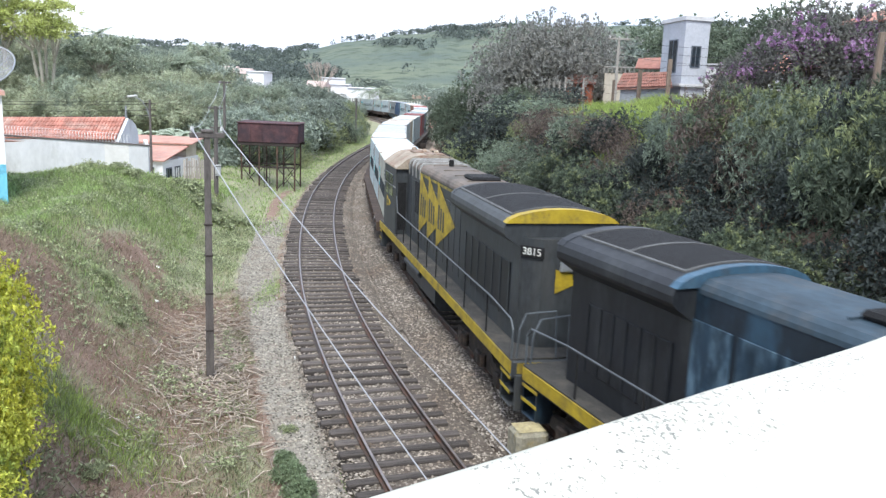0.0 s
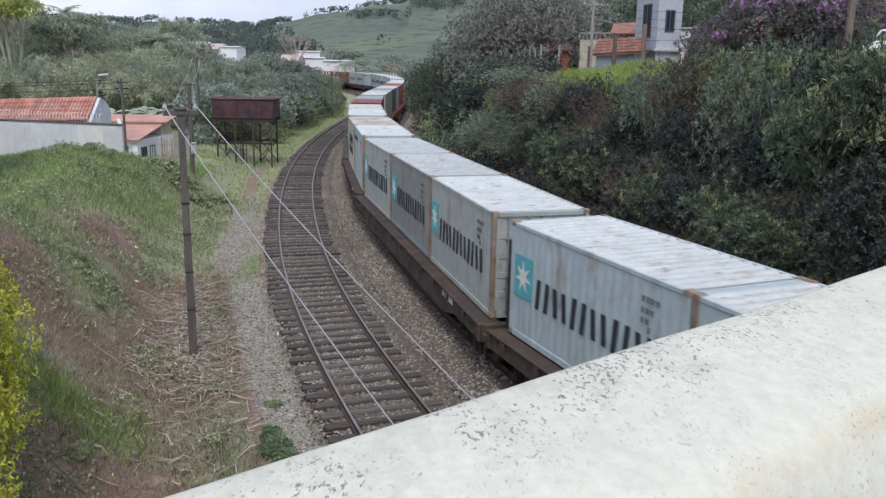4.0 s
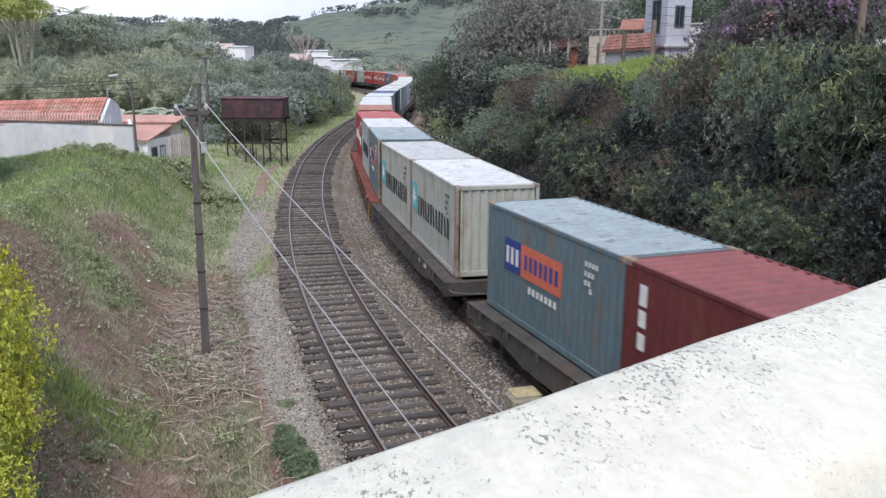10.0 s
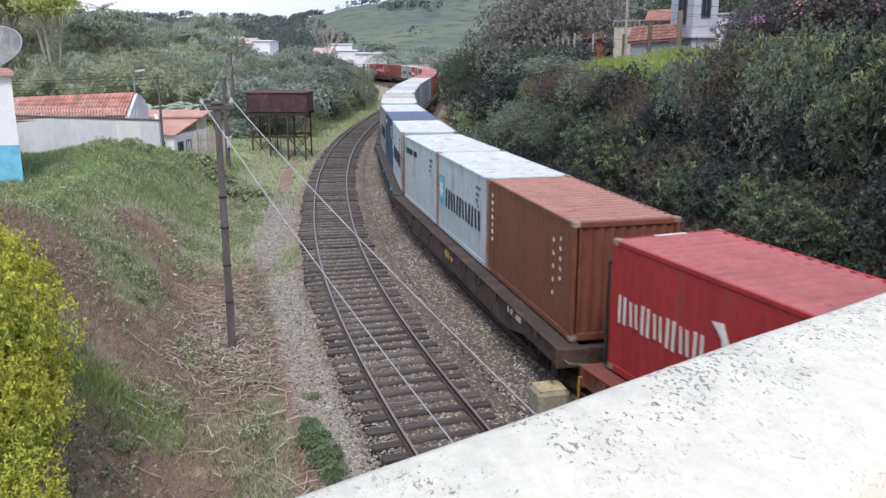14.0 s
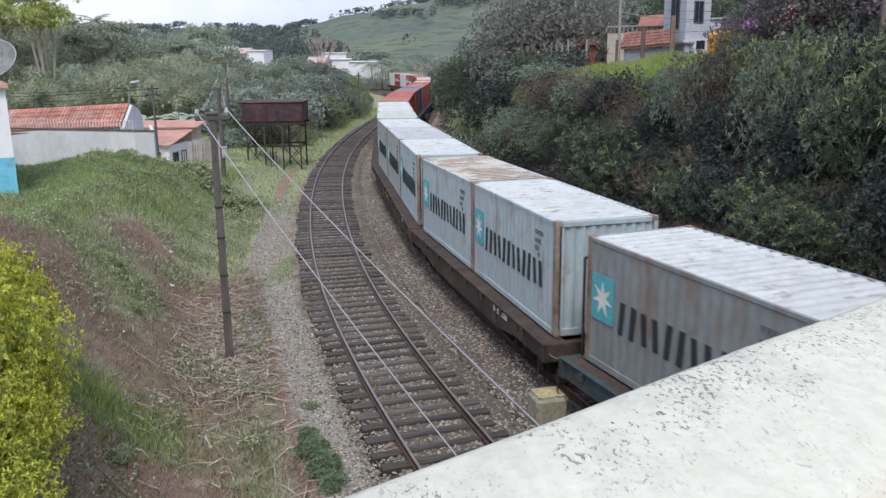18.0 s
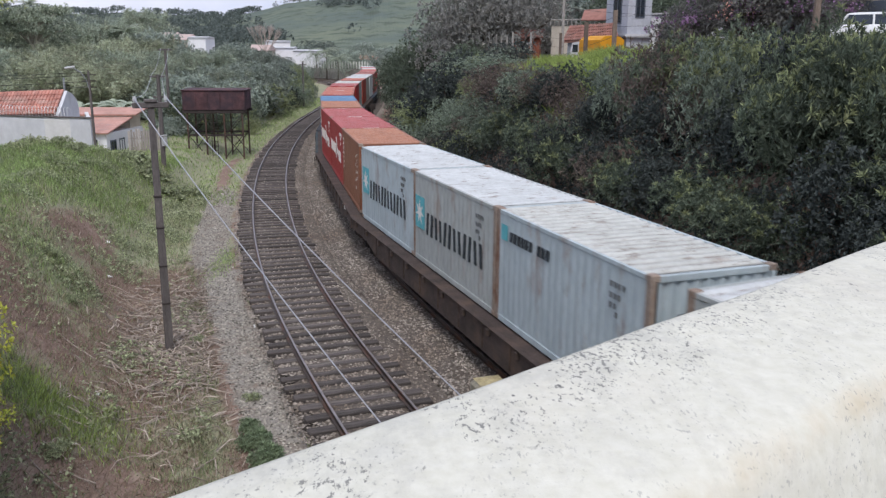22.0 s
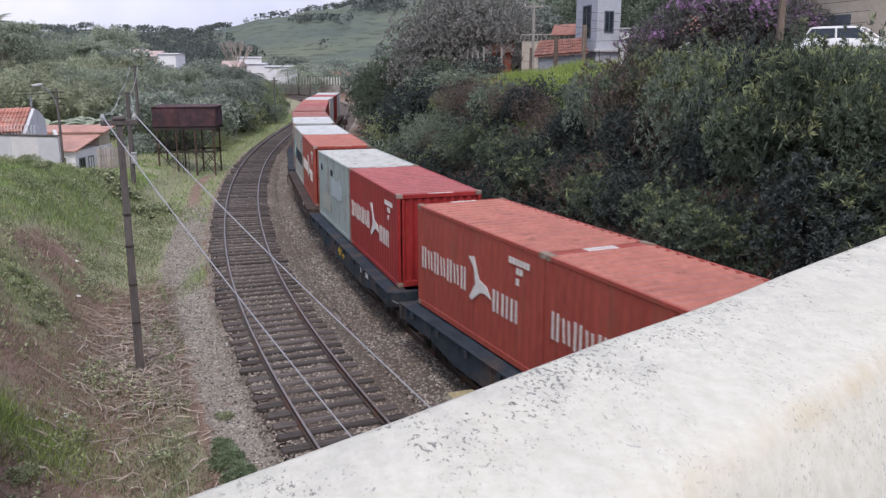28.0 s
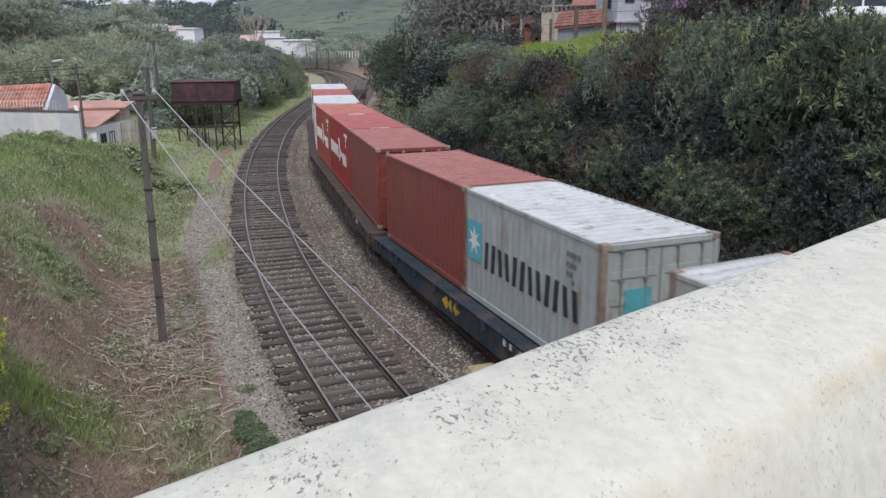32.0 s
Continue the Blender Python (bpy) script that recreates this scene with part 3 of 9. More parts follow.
def build_bridge():
    t = thing("parapet", "white painted concrete bridge parapet with black mould specks", "parapet", kind="structure")
    prof = [(0.0, -0.10), (0.004, -0.045), (0.016, -0.016), (0.045, -0.002), (0.1, 0.003), (0.2, 0.004), (0.31, 0.0), (0.37, -0.004), (0.405, -0.012), (0.425, -0.03), (0.44, -0.06), (0.5, -0.2), (0.52, -0.4), (0.53, -1.02), (0.02, -1.02)]
    g = Geo()
    frames = []
    for k in range(-60, 121):
        d = k * 0.25
        wob = 0.004 * math.sin(d * 3.1) + 0.003 * math.sin(d * 7.7 + 1)
        o = PAR_O + PAR_U * d + PAR_N * wob
        frames.append(((o.x, o.y, PAR_Z + 0.003 * math.sin(d * 4.3)), PAR_N, (0, 0, 1)))
    part("coping", g.sweep(prof, frames), "parapet_paint", t, "weathered white paint", smooth=True)
    deck = thing("bridge_deck", "concrete road bridge deck over the railway", "bridge", kind="structure")

    def slab(u0, u1, n0, n1, z0, z1, mat, name):
        c = [PAR_O + PAR_U * u + PAR_N * n for u, n in ((u0, n0), (u1, n0), (u1, n1), (u0, n1))]
        part(name, Geo().add([(p.x, p.y, z) for z in (z0, z1) for p in c], [(3, 2, 1, 0), (4, 5, 6, 7), (0, 1, 5, 4), (1, 2, 6, 5), (2, 3, 7, 6), (3, 0, 4, 7)]), mat, deck)

    slab(-15, 30, -0.05, 8.6, 5.15, 5.88, "concrete", "slab")
    slab(-15, 30, 8.2, 8.56, 5.884, 6.9, "concrete_white", "far_parapet")
    slab(-15, -8.5, 0.0, 8.5, -0.6, 5.146, "concrete", "abutment")
    slab(13.5, 18, 0.0, 8.5, -0.6, 5.146, "concrete", "abutment")


def parapet_paint():
    """White limewash on concrete: fine grain, black specks in drifts, a faint ochre stain."""
    m = material("parapet_paint", (0.66, 0.65, 0.568), 0.88, vary=0.04, scale=5, bump=0.16, bump_scale=30)
    n, l = m.node_tree.nodes, m.node_tree.links
    b = n["Principled BSDF"]
    base = b.inputs["Base Color"].links[0].from_socket
    tc = n.new("ShaderNodeTexCoord")
    squash = n.new("ShaderNodeMapping")
    squash.inputs["Scale"].default_value = (1.0, 0.5, 0.7)
    l.new(tc.outputs["Object"], squash.inputs["Vector"])

    def nz(s, d=4.0, r=0.6):
        t = n.new("ShaderNodeTexNoise")
        t.inputs["Scale"].default_value, t.inputs["Detail"].default_value, t.inputs["Roughness"].default_value = s, d, r
        l.new(squash.outputs["Vector"], t.inputs["Vector"])
        return t.outputs["Fac"]

    def rng(f, lo, hi):
        r = n.new("ShaderNodeMapRange")
        r.inputs["From Min"].default_value, r.inputs["From Max"].default_value = lo, hi
        l.new(f, r.inputs["Value"])
        return r.outputs["Result"]

    def mul(x, y):
        k = n.new("ShaderNodeMath")
        k.operation = "MULTIPLY"
        for s, v in ((0, x), (1, y)):
            if isinstance(v, float):
                k.inputs[s].default_value = v
            else:
                l.new(v, k.inputs[s])
        return k.outputs[0]

    def mix(f, a, c):
        x = n.new("ShaderNodeMix")
        x.data_type = "RGBA"
        l.new(f, x.inputs[0])
        l.new(a, x.inputs[6])
        x.inputs[7].default_value = (*c, 1)
        return x.outputs[2]

    # distance from the outer edge, towards the road
    dot = n.new("ShaderNodeVectorMath")
    dot.operation = "DOT_PRODUCT"
    dot.inputs[1].default_value = PAR_N
    l.new(tc.outputs["Object"], dot.inputs[0])
    off = n.new("ShaderNodeMath")
    off.operation = "SUBTRACT"
    l.new(dot.outputs["Value"], off.inputs[0])
    off.inputs[1].default_value = PAR_O.dot(PAR_N)
    inward = off.outputs[0]
    mould = rng(inward, 0.36, 0.08)
    specks = rng(mul(mul(rng(nz(120, 4.5, 0.68), 0.49, 0.64), mould), mul(rng(nz(9, 6), 0.42, 0.6), rng(nz(1.6, 4), 0.34, 0.52))), 0.29, 0.5)
    fine = mul(rng(nz(170, 2), 0.6, 0.68), mul(rng(nz(8, 4), 0.42, 0.6), 0.6))
    rust_line = mul(mul(rng(inward, 0.385, 0.42), rng(inward, 0.44, 0.425)), rng(nz(9, 5), 0.36, 0.62))
    col = mix(mul(rng(nz(3, 6), 0.52, 0.72), 0.28), base, (0.52, 0.48, 0.41))
    col = mix(mul(rng(nz(22, 6, 0.75), 0.5, 0.68), 0.3), col, (0.42, 0.41, 0.37))
    col = mix(mul(rust_line, 0.55), col, (0.5, 0.4, 0.25))
    col = mix(mul(mul(rng(nz(16, 6, 0.7), 0.45, 0.66), mould), 0.42), col, (0.36, 0.36, 0.33))
    col = mix(mul(specks, 0.85), col, (0.17, 0.17, 0.16))
    blots = mul(mul(rng(nz(60, 3), 0.66, 0.7), mould), rng(nz(6, 4), 0.46, 0.56))
    col = mix(mul(blots, 0.85), col, (0.1, 0.1, 0.1))
    col = mix(fine, col, (0.22, 0.22, 0.21))
    l.new(col, b.inputs["Base Color"])
    return m


MAT["parapet_paint"] = parapet_paint()
build_bridge()


# ---- the train ----
# travelled distance of the whole train, t in seconds
RUN = (9.324, 1.378, -1.405, -0.769, 0.499, 0.708, -0.338)


def run(t):
    return 32 * sum(c * (t / 32) ** (j + 1) for j, c in enumerate(RUN))


MOVERS = []  # (thing, distance of its middle from the start line, half of its wheelbase, pose on the vehicle)


def ride(ob, u, half, m=None):
    MOVERS.append((ob, u, half, m or Matrix.Identity(4)))


def vehicle_pose(s, half):
    """The pose of a vehicle whose two bogies stand on the inner track; its x points to the bridge."""
    x0, y0, _ = on_line(s - half)
    x1, y1, _ = on_line(s + half)
    return pose((x0 + x1) / 2, (y0 + y1) / 2, 0, 0, 0, math.degrees(math.atan2(y0 - y1, x0 - x1)))


ROOF_STEP = (6.058 - 0.24) / 19  # one rib of a container's roof


def paint(name, color, rust=0.25, rough=0.55, vary=0.12, stain_scale=1.3, groove=0.0, line=None, depth=0.6):
    MAT[name] = material(name, color, rough, 0.0, vary, 1.1, 0.1, 30, stain=(0.2, 0.1, 0.055), stain_amount=rust * (0.4 if groove else 1.0), stain_scale=stain_scale, stretch=(1, 1, 0.45), spec=0.35)
    m = MAT[name]
    n, l = m.node_tree.nodes, m.node_tree.links
    b_ = n["Principled BSDF"]
    tc, mp, nz, rg, mx = (n.new("ShaderNode" + k) for k in ("TexCoord", "Mapping", "TexNoise", "MapRange", "Mix"))
    mp.inputs["Scale"].default_value = (5.0, 5.0, 0.35) if not groove else (1.2, 5.0, 1.0)
    nz.inputs["Scale"].default_value, nz.inputs["Detail"].default_value, nz.inputs["Roughness"].default_value = 1.0, 6.0, 0.7
    rg.inputs["From Min"].default_value, rg.inputs["From Max"].default_value, rg.inputs["To Max"].default_value = 0.56, 0.78, 0.06 + 0.5 * rust
    mx.data_type = "RGBA"
    mx.inputs[7].default_value = (0.17, 0.095, 0.055, 1)
    l.new(tc.outputs["Object"], mp.inputs["Vector"])
    l.new(mp.outputs["Vector"], nz.inputs["Vector"])
    l.new(nz.outputs["Fac"], rg.inputs["Value"])
    l.new(rg.outputs[0], mx.inputs[0])
    l.new(b_.inputs["Base Color"].links[0].from_socket, mx.inputs[6])
    l.new(mx.outputs[2], b_.inputs["Base Color"])
    if groove:
        b_.inputs["Specular IOR Level"].default_value = 0.5
        base = b_.inputs["Base Color"].links[0].from_socket
        tc, sp = n.new("ShaderNodeTexCoord"), n.new("ShaderNodeSeparateXYZ")
        l.new(tc.outputs["Object"], sp.inputs[0])
        x = sp.outputs["X"]
        for how, k in (("ADD", 2.909 + 30 * ROOF_STEP), ("DIVIDE", groove), ("FRACT", 0.0), ("SUBTRACT", 0.63), ("ABSOLUTE", 0.0)):
            q = n.new("ShaderNodeMath")
            q.operation = how
            l.new(x, q.inputs[0])
            q.inputs[1].default_value = k
            x = q.outputs[0]
        near, wash = n.new("ShaderNodeMapRange"), n.new("ShaderNodeTexNoise")
        near.inputs["From Min"].default_value, near.inputs["From Max"].default_value = (0.4, 0.24) if rust > 0.5 else (0.24, 0.1)
        near.inputs["To Max"].default_value = depth
        l.new(x, near.inputs["Value"])
        wash.inputs["Scale"].default_value, wash.inputs["Detail"].default_value = 1.0, 6.0
        ribs = n.new("ShaderNodeMapping")
        ribs.inputs["Scale"].default_value = (1.6, 0.7, 1.0) if rust > 0.5 else (3.0, 0.9, 1.0)
        l.new(tc.outputs["Object"], ribs.inputs["Vector"])
        l.new(ribs.outputs["Vector"], wash.inputs["Vector"])
        f, mx, crisp = n.new("ShaderNodeMath"), n.new("ShaderNodeMix"), n.new("ShaderNodeMapRange")
        f.operation = "MULTIPLY"
        crisp.inputs["From Min"].default_value, crisp.inputs["From Max"].default_value = (0.475, 0.525) if rust > 0.5 else (0.3, 0.62)
        l.new(near.outputs[0], f.inputs[0])
        l.new(wash.outputs["Fac"], crisp.inputs["Value"])
        l.new(crisp.outputs[0], f.inputs[1])
        mx.data_type = "RGBA"
        l.new(f.outputs[0], mx.inputs[0])
        l.new(base, mx.inputs[6])
        mx.inputs[7].default_value = (*(line or (color[0] * 0.3 + 0.02, color[1] * 0.3 + 0.015, color[2] * 0.3 + 0.012)), 1)
        # scuffs and dark flecks, drawn out along the ribs
        fl, fm, fr, fx = (n.new("ShaderNode" + k) for k in ("TexNoise", "Mapping", "MapRange", "Mix"))
        fm.inputs["Scale"].default_value = (6.0, 0.8, 1.0)
        fl.inputs["Scale"].default_value, fl.inputs["Detail"].default_value, fl.inputs["Roughness"].default_value = 2.6, 8.0, 0.72
        fr.inputs["From Min"].default_value, fr.inputs["From Max"].default_value, fr.inputs["To Max"].default_value = 0.58 - 0.08 * rust, 0.63, 0.8
        fx.data_type = "RGBA"
        fx.inputs[7].default_value = (color[0] * 0.22 + 0.05, color[1] * 0.18 + 0.03, color[2] * 0.15 + 0.02, 1)
        l.new(tc.outputs["Object"], fm.inputs["Vector"])
        l.new(fm.outputs["Vector"], fl.inputs["Vector"])
        l.new(fl.outputs["Fac"], fr.inputs["Value"])
        l.new(fr.outputs[0], fx.inputs[0])
        l.new(mx.outputs[2], fx.inputs[6])
        l.new(fx.outputs[2], b_.inputs["Base Color"])
    return name


BOX_PAINT = {
    "grey": paint("paint_grey", (0.41, 0.435, 0.425)), "light": paint("paint_light", (0.45, 0.515, 0.54)), "beige": paint("paint_beige", (0.43, 0.44, 0.395), 0.35),
    "rusty": paint("paint_rusty", (0.55, 0.525, 0.45), 0.42), "ribbed": paint("paint_ribbed", (0.28, 0.3, 0.305), 0.35), "red": paint("paint_red", (0.36, 0.035, 0.035), 0.1),
    "orange": paint("paint_orange", (0.39, 0.085, 0.06), 0.15), "brown": paint("paint_brown", (0.2, 0.075, 0.045), 0.2), "tan": paint("paint_tan", (0.27, 0.115, 0.065), 0.15),
    "oxide": paint("paint_oxide", (0.25, 0.07, 0.055), 0.15), "maroon": paint("paint_maroon", (0.16, 0.035, 0.035), 0.1), "navy": paint("paint_navy", (0.025, 0.07, 0.15), 0.1), "blue": paint("paint_blue", (0.035, 0.13, 0.27), 0.1),
    "slate": paint("paint_slate", (0.13, 0.19, 0.21), 0.3), "green": paint("paint_green", (0.36, 0.43, 0.41), 0.3), "white": paint("paint_white", (0.66, 0.66, 0.65), 0.15),
}
# roof colours, mostly paler than the side colours
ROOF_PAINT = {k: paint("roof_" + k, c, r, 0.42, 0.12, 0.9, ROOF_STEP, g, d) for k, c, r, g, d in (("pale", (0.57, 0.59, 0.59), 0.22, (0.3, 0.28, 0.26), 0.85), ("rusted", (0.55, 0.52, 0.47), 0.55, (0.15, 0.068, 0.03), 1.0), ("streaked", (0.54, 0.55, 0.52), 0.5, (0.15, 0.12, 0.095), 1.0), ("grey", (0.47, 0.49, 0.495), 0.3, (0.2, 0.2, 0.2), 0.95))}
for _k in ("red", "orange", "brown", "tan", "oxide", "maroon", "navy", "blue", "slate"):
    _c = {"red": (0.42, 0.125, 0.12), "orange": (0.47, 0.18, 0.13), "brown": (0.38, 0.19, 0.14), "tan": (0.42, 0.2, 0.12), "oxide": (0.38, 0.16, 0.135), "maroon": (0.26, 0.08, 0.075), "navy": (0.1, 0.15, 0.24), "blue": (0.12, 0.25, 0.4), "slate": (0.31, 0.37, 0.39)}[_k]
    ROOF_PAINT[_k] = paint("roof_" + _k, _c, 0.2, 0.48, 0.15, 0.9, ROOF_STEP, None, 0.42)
MAT["post_rust"] = material("post_rust", (0.32, 0.26, 0.215), 0.85, 0.1, 0.3, 5, 0.3, 40, stain=RUST, stain_amount=0.6)
MAT["mark_dark"] = material("mark_dark", (0.03, 0.04, 0.05), 0.7, vary=0.3, scale=4)
MAT["mark_faded"] = material("mark_faded", (0.16, 0.17, 0.18), 0.7, vary=0.3, scale=4)
MAT["mark_white"] = material("mark_white", (0.7, 0.69, 0.66), 0.7, vary=0.12, scale=4)
MAT["mark_cyan"] = material("mark_cyan", (0.12, 0.42, 0.47), 0.7, vary=0.15, scale=3)
MAT["mark_blue"] = material("mark_blue", (0.03, 0.06, 0.25), 0.7, vary=0.15, scale=3)
MAT["mark_salmon"] = material("mark_salmon", (0.6, 0.17, 0.1), 0.7, vary=0.15, scale=3)
MAT["mark_yellow"] = material("mark_yellow", (0.55, 0.36, 0.02), 0.7, vary=0.2, scale=3)

CL, CW, CH = 6.058, 2.438, 2.591
HL, HW = CL / 2, CW / 2
DECK_Z = 1.336


def wave(x0, x1, period, depth):
    """Points of a trapezoid corrugation from x0 to x1: (x, inset)."""
    n = max(1, round((x1 - x0) / period))
    p = (x1 - x0) / n
    out = []
    for i in range(n):
        a = x0 + i * p
        out += [(a, 0), (a + p * 0.26, 0), (a + p * 0.5, depth), (a + p * 0.76, depth)]
    return out + [(x1, 0)]


def container_meshes():
    g = {}
    w = wave(-HL + 0.16, HL - 0.16, 0.275, 0.011)
    for side, sy in (("near", -1), ("far", 1)):
        s = Geo()
        n = len(w)
        s.add([(x, sy * (HW - 0.012 - d), z) for z in (0.14, CH - 0.1) for x, d in w], [(i, i + 1, n + i + 1, n + i) for i in range(n - 1)])
        s.add([(x, sy * (HW - 0.09), z) for z in (0.14, CH - 0.1) for x in (-HL + 0.16, HL - 0.16)], [(0, 1, 3, 2)])
        g["side_" + side] = s
    w = wave(-HL + 0.12, HL - 0.12, ROOF_STEP, 0.045)
    s, n = Geo(), len(wave(-HL + 0.12, HL - 0.12, ROOF_STEP, 0.045))
    s.add([(x, y, CH - 0.012 - d - (0.0 if abs(y) < HW - 0.06 else 0.012)) for y in (-HW + 0.03, -HW + 0.12, HW - 0.12, HW - 0.03) for x, d in w],
          [(r * n + i, r * n + i + 1, r * n + n + i + 1, r * n + n + i) for r in range(3) for i in range(n - 1)])
    g["roof"] = s
    w = wave(-HW + 0.14, HW - 0.14, 0.24, 0.045)
    n = len(w)
    g["front"] = Geo().add([(HL - 0.02 - d, y, z) for z in (0.16, CH - 0.12) for y, d in w], [(i, i + 1, n + i + 1, n + i) for i in range(n - 1)])
    d = Geo()
    for y0, y1 in ((-HW + 0.1, -0.012), (0.012, HW - 0.1)):
        d.box(HL - 0.075, y0, 0.17, HL - 0.03, y1, CH - 0.13, 0.01)
        for z in (0.5, 0.98, 1.46, 1.94):
            d.box(HL - 0.034, y0 + 0.08, z, HL - 0.012, y1 - 0.08, z + 0.16, 0.012)
    g["doors"] = d
    for k in range(4):
        y = (-0.84, -0.33, 0.33, 0.84)[k]
        b_ = Geo().rod((HL + 0.005, y, 0.12), (HL + 0.005, y, CH - 0.08), 0.017, n=6)
        for z in (0.14, 0.7, 1.9, CH - 0.16):
            b_.box(HL - 0.03, y - 0.05, z, HL + 0.02, y + 0.05, z + 0.07, 0.008)
        b_.box(HL, y - 0.02, 1.0, HL + 0.025, y + 0.32, 1.05, 0.006)
        g["lock_rod_%d" % k] = b_
    for k, (sx, sy) in enumerate(((-1, -1), (1, -1), (1, 1), (-1, 1))):
        p = Geo().box(min(sx * HL, sx * (HL - 0.16)), min(sy * HW, sy * (HW - 0.1)), 0.12, max(sx * HL, sx * (HL - 0.16)), max(sy * HW, sy * (HW - 0.1)), CH - 0.1, 0.012)
        g["post_%d" % k] = p
        for j, z in enumerate((0.0, CH - 0.118)):
            g["casting_%d" % (k + 4 * j)] = Geo().box(min(sx * (HL + 0.003), sx * (HL - 0.178)), min(sy * (HW + 0.003), sy * (HW - 0.162)), z, max(sx * (HL + 0.003), sx * (HL - 0.178)), max(sy * (HW + 0.003), sy * (HW - 0.162)), z + 0.122, 0.014)
    r = Geo()
    for sy in (-1, 1):
        r.box(-HL + 0.17, min(sy * HW, sy * (HW - 0.07)), CH - 0.1, HL - 0.17, max(sy * HW, sy * (HW - 0.07)), CH - 0.018, 0.008)
        r.box(-HL + 0.17, min(sy * HW, sy * (HW - 0.06)), 0.0, HL - 0.17, max(sy * HW, sy * (HW - 0.06)), 0.145, 0.01)
    for sx in (-1, 1):
        r.box(min(sx * HL, sx * (HL - 0.09)), -HW + 0.16, CH - 0.13, max(sx * HL, sx * (HL - 0.09)), HW - 0.16, CH - 0.012, 0.01)
        r.box(min(sx * HL, sx * (HL - 0.09)), -HW + 0.16, 0.0, max(sx * HL, sx * (HL - 0.09)), HW - 0.16, 0.16, 0.01)
    r.box(-HL + 0.05, -HW + 0.06, 0.06, HL - 0.05, HW - 0.06, 0.13)
    r.box(-HL + 0.02, -HW + 0.12, 0.13, -HL + 0.06, HW - 0.12, CH - 0.1)
    g["rails"] = r
    return g


BOX_GEO = container_meshes()
BOX_CACHE = {}


def box_mesh(piece, mat, smooth=False):
    if (piece, mat) not in BOX_CACHE:
        BOX_CACHE[piece, mat] = mesh_of(piece.split("_")[0], BOX_GEO[piece], mat, smooth)
    return BOX_CACHE[piece, mat]


SIDE_Y = -HW - 0.004  # the outer face of the side that faces the bank
MARKS = {}


def mark(key, make, mat):
    if (key, mat) not in MARKS:
        MARKS[key, mat] = mesh_of("mark", make(), mat)
    return MARKS[key, mat]


def plate(w, h, y=0.0, lean=0.0):
    return Geo().add([(-w / 2 - lean, y - 0.004, -h / 2), (w / 2 - lean, y - 0.004, -h / 2), (w / 2 + lean, y - 0.004, h / 2), (-w / 2 + lean, y - 0.004, h / 2),
                      (-w / 2 - lean, y + 0.01, -h / 2), (w / 2 - lean, y + 0.01, -h / 2), (w / 2 + lean, y + 0.01, h / 2), (-w / 2 + lean, y + 0.01, h / 2)],
                     [(0, 1, 2, 3), (4, 7, 6, 5), (0, 4, 5, 1), (1, 5, 6, 2), (2, 6, 7, 3), (3, 7, 4, 0)])


def star(r, y=-0.008, n=7):
    pts = []
    for i in range(2 * n):
        k = r if i % 2 == 0 else r * 0.36
        a = math.pi * i / n + math.pi / 2
        pts.append((math.cos(a) * k, math.sin(a) * k))
    return Geo().prism(pts, "y", y - 0.002, y + 0.006)


def put(ob, mesh, x, z, name="mark", label=""):
    return part(name, mesh, None, ob, label, at=pose(x, SIDE_Y, z))


def two_row_name(ob):
    """The star on its square, then two rows of dark bars in place of a longer name."""
    put(ob, mark("sq", lambda: plate(0.78, 0.92), "mark_cyan"), -2.42, 1.52, "logo_square", "faded pale blue square")
    put(ob, mark("star", lambda: star(0.36), "mark_white"), -2.42, 1.52, "logo_star", "white seven-pointed star")
    for i in range(6):
        for k in (-1, 1):
            put(ob, mark("row_a%d" % (i % 2), lambda: plate(0.12, 0.5 - 0.04 * (i % 2), lean=0.03 * (1 - 2 * (i % 2))), "mark_dark"), -1.62 + i * 0.52 + k * 0.125, 1.56, "name_bar")
    for i in range(7):
        for k in (-1, 1):
            put(ob, mark("row_b%d" % (i % 2), lambda: plate(0.1, 0.4, lean=0.02 * (2 * (i % 2) - 1)), "mark_dark"), -1.6 + i * 0.45 + k * 0.1, 0.98, "name_bar")


def patched_side(ob):
    """What is left of a name under patches of fresher paint."""
    put(ob, mark("old_sq", lambda: plate(0.3, 0.34), "paint_light"), -2.55, 2.06, "logo_square", "almost worn off pale square")
    for x in (-2.28, -2.1, -0.3, -0.08):
        put(ob, mark("bar_s", lambda: plate(0.13, 0.22, lean=0.01), "mark_dark"), x, 2.02, "name_bar")
    patch = lambda: Geo().prism([(-0.95, -0.35), (0.3, -0.42), (0.95, -0.3), (0.9, 0.12), (0.5, 0.34), (-0.3, 0.22), (-0.9, 0.3)], "y", -0.006, 0.002)
    put(ob, mark("paint_patch", patch, "paint_light"), 0.75, 1.55, "paint_patch", "pale patch of fresher paint")
    put(ob, mark("paint_patch_b", lambda: plate(1.5, 0.6), "paint_beige"), -1.2, 0.75, "paint_patch", "greyer patch of fresher paint")


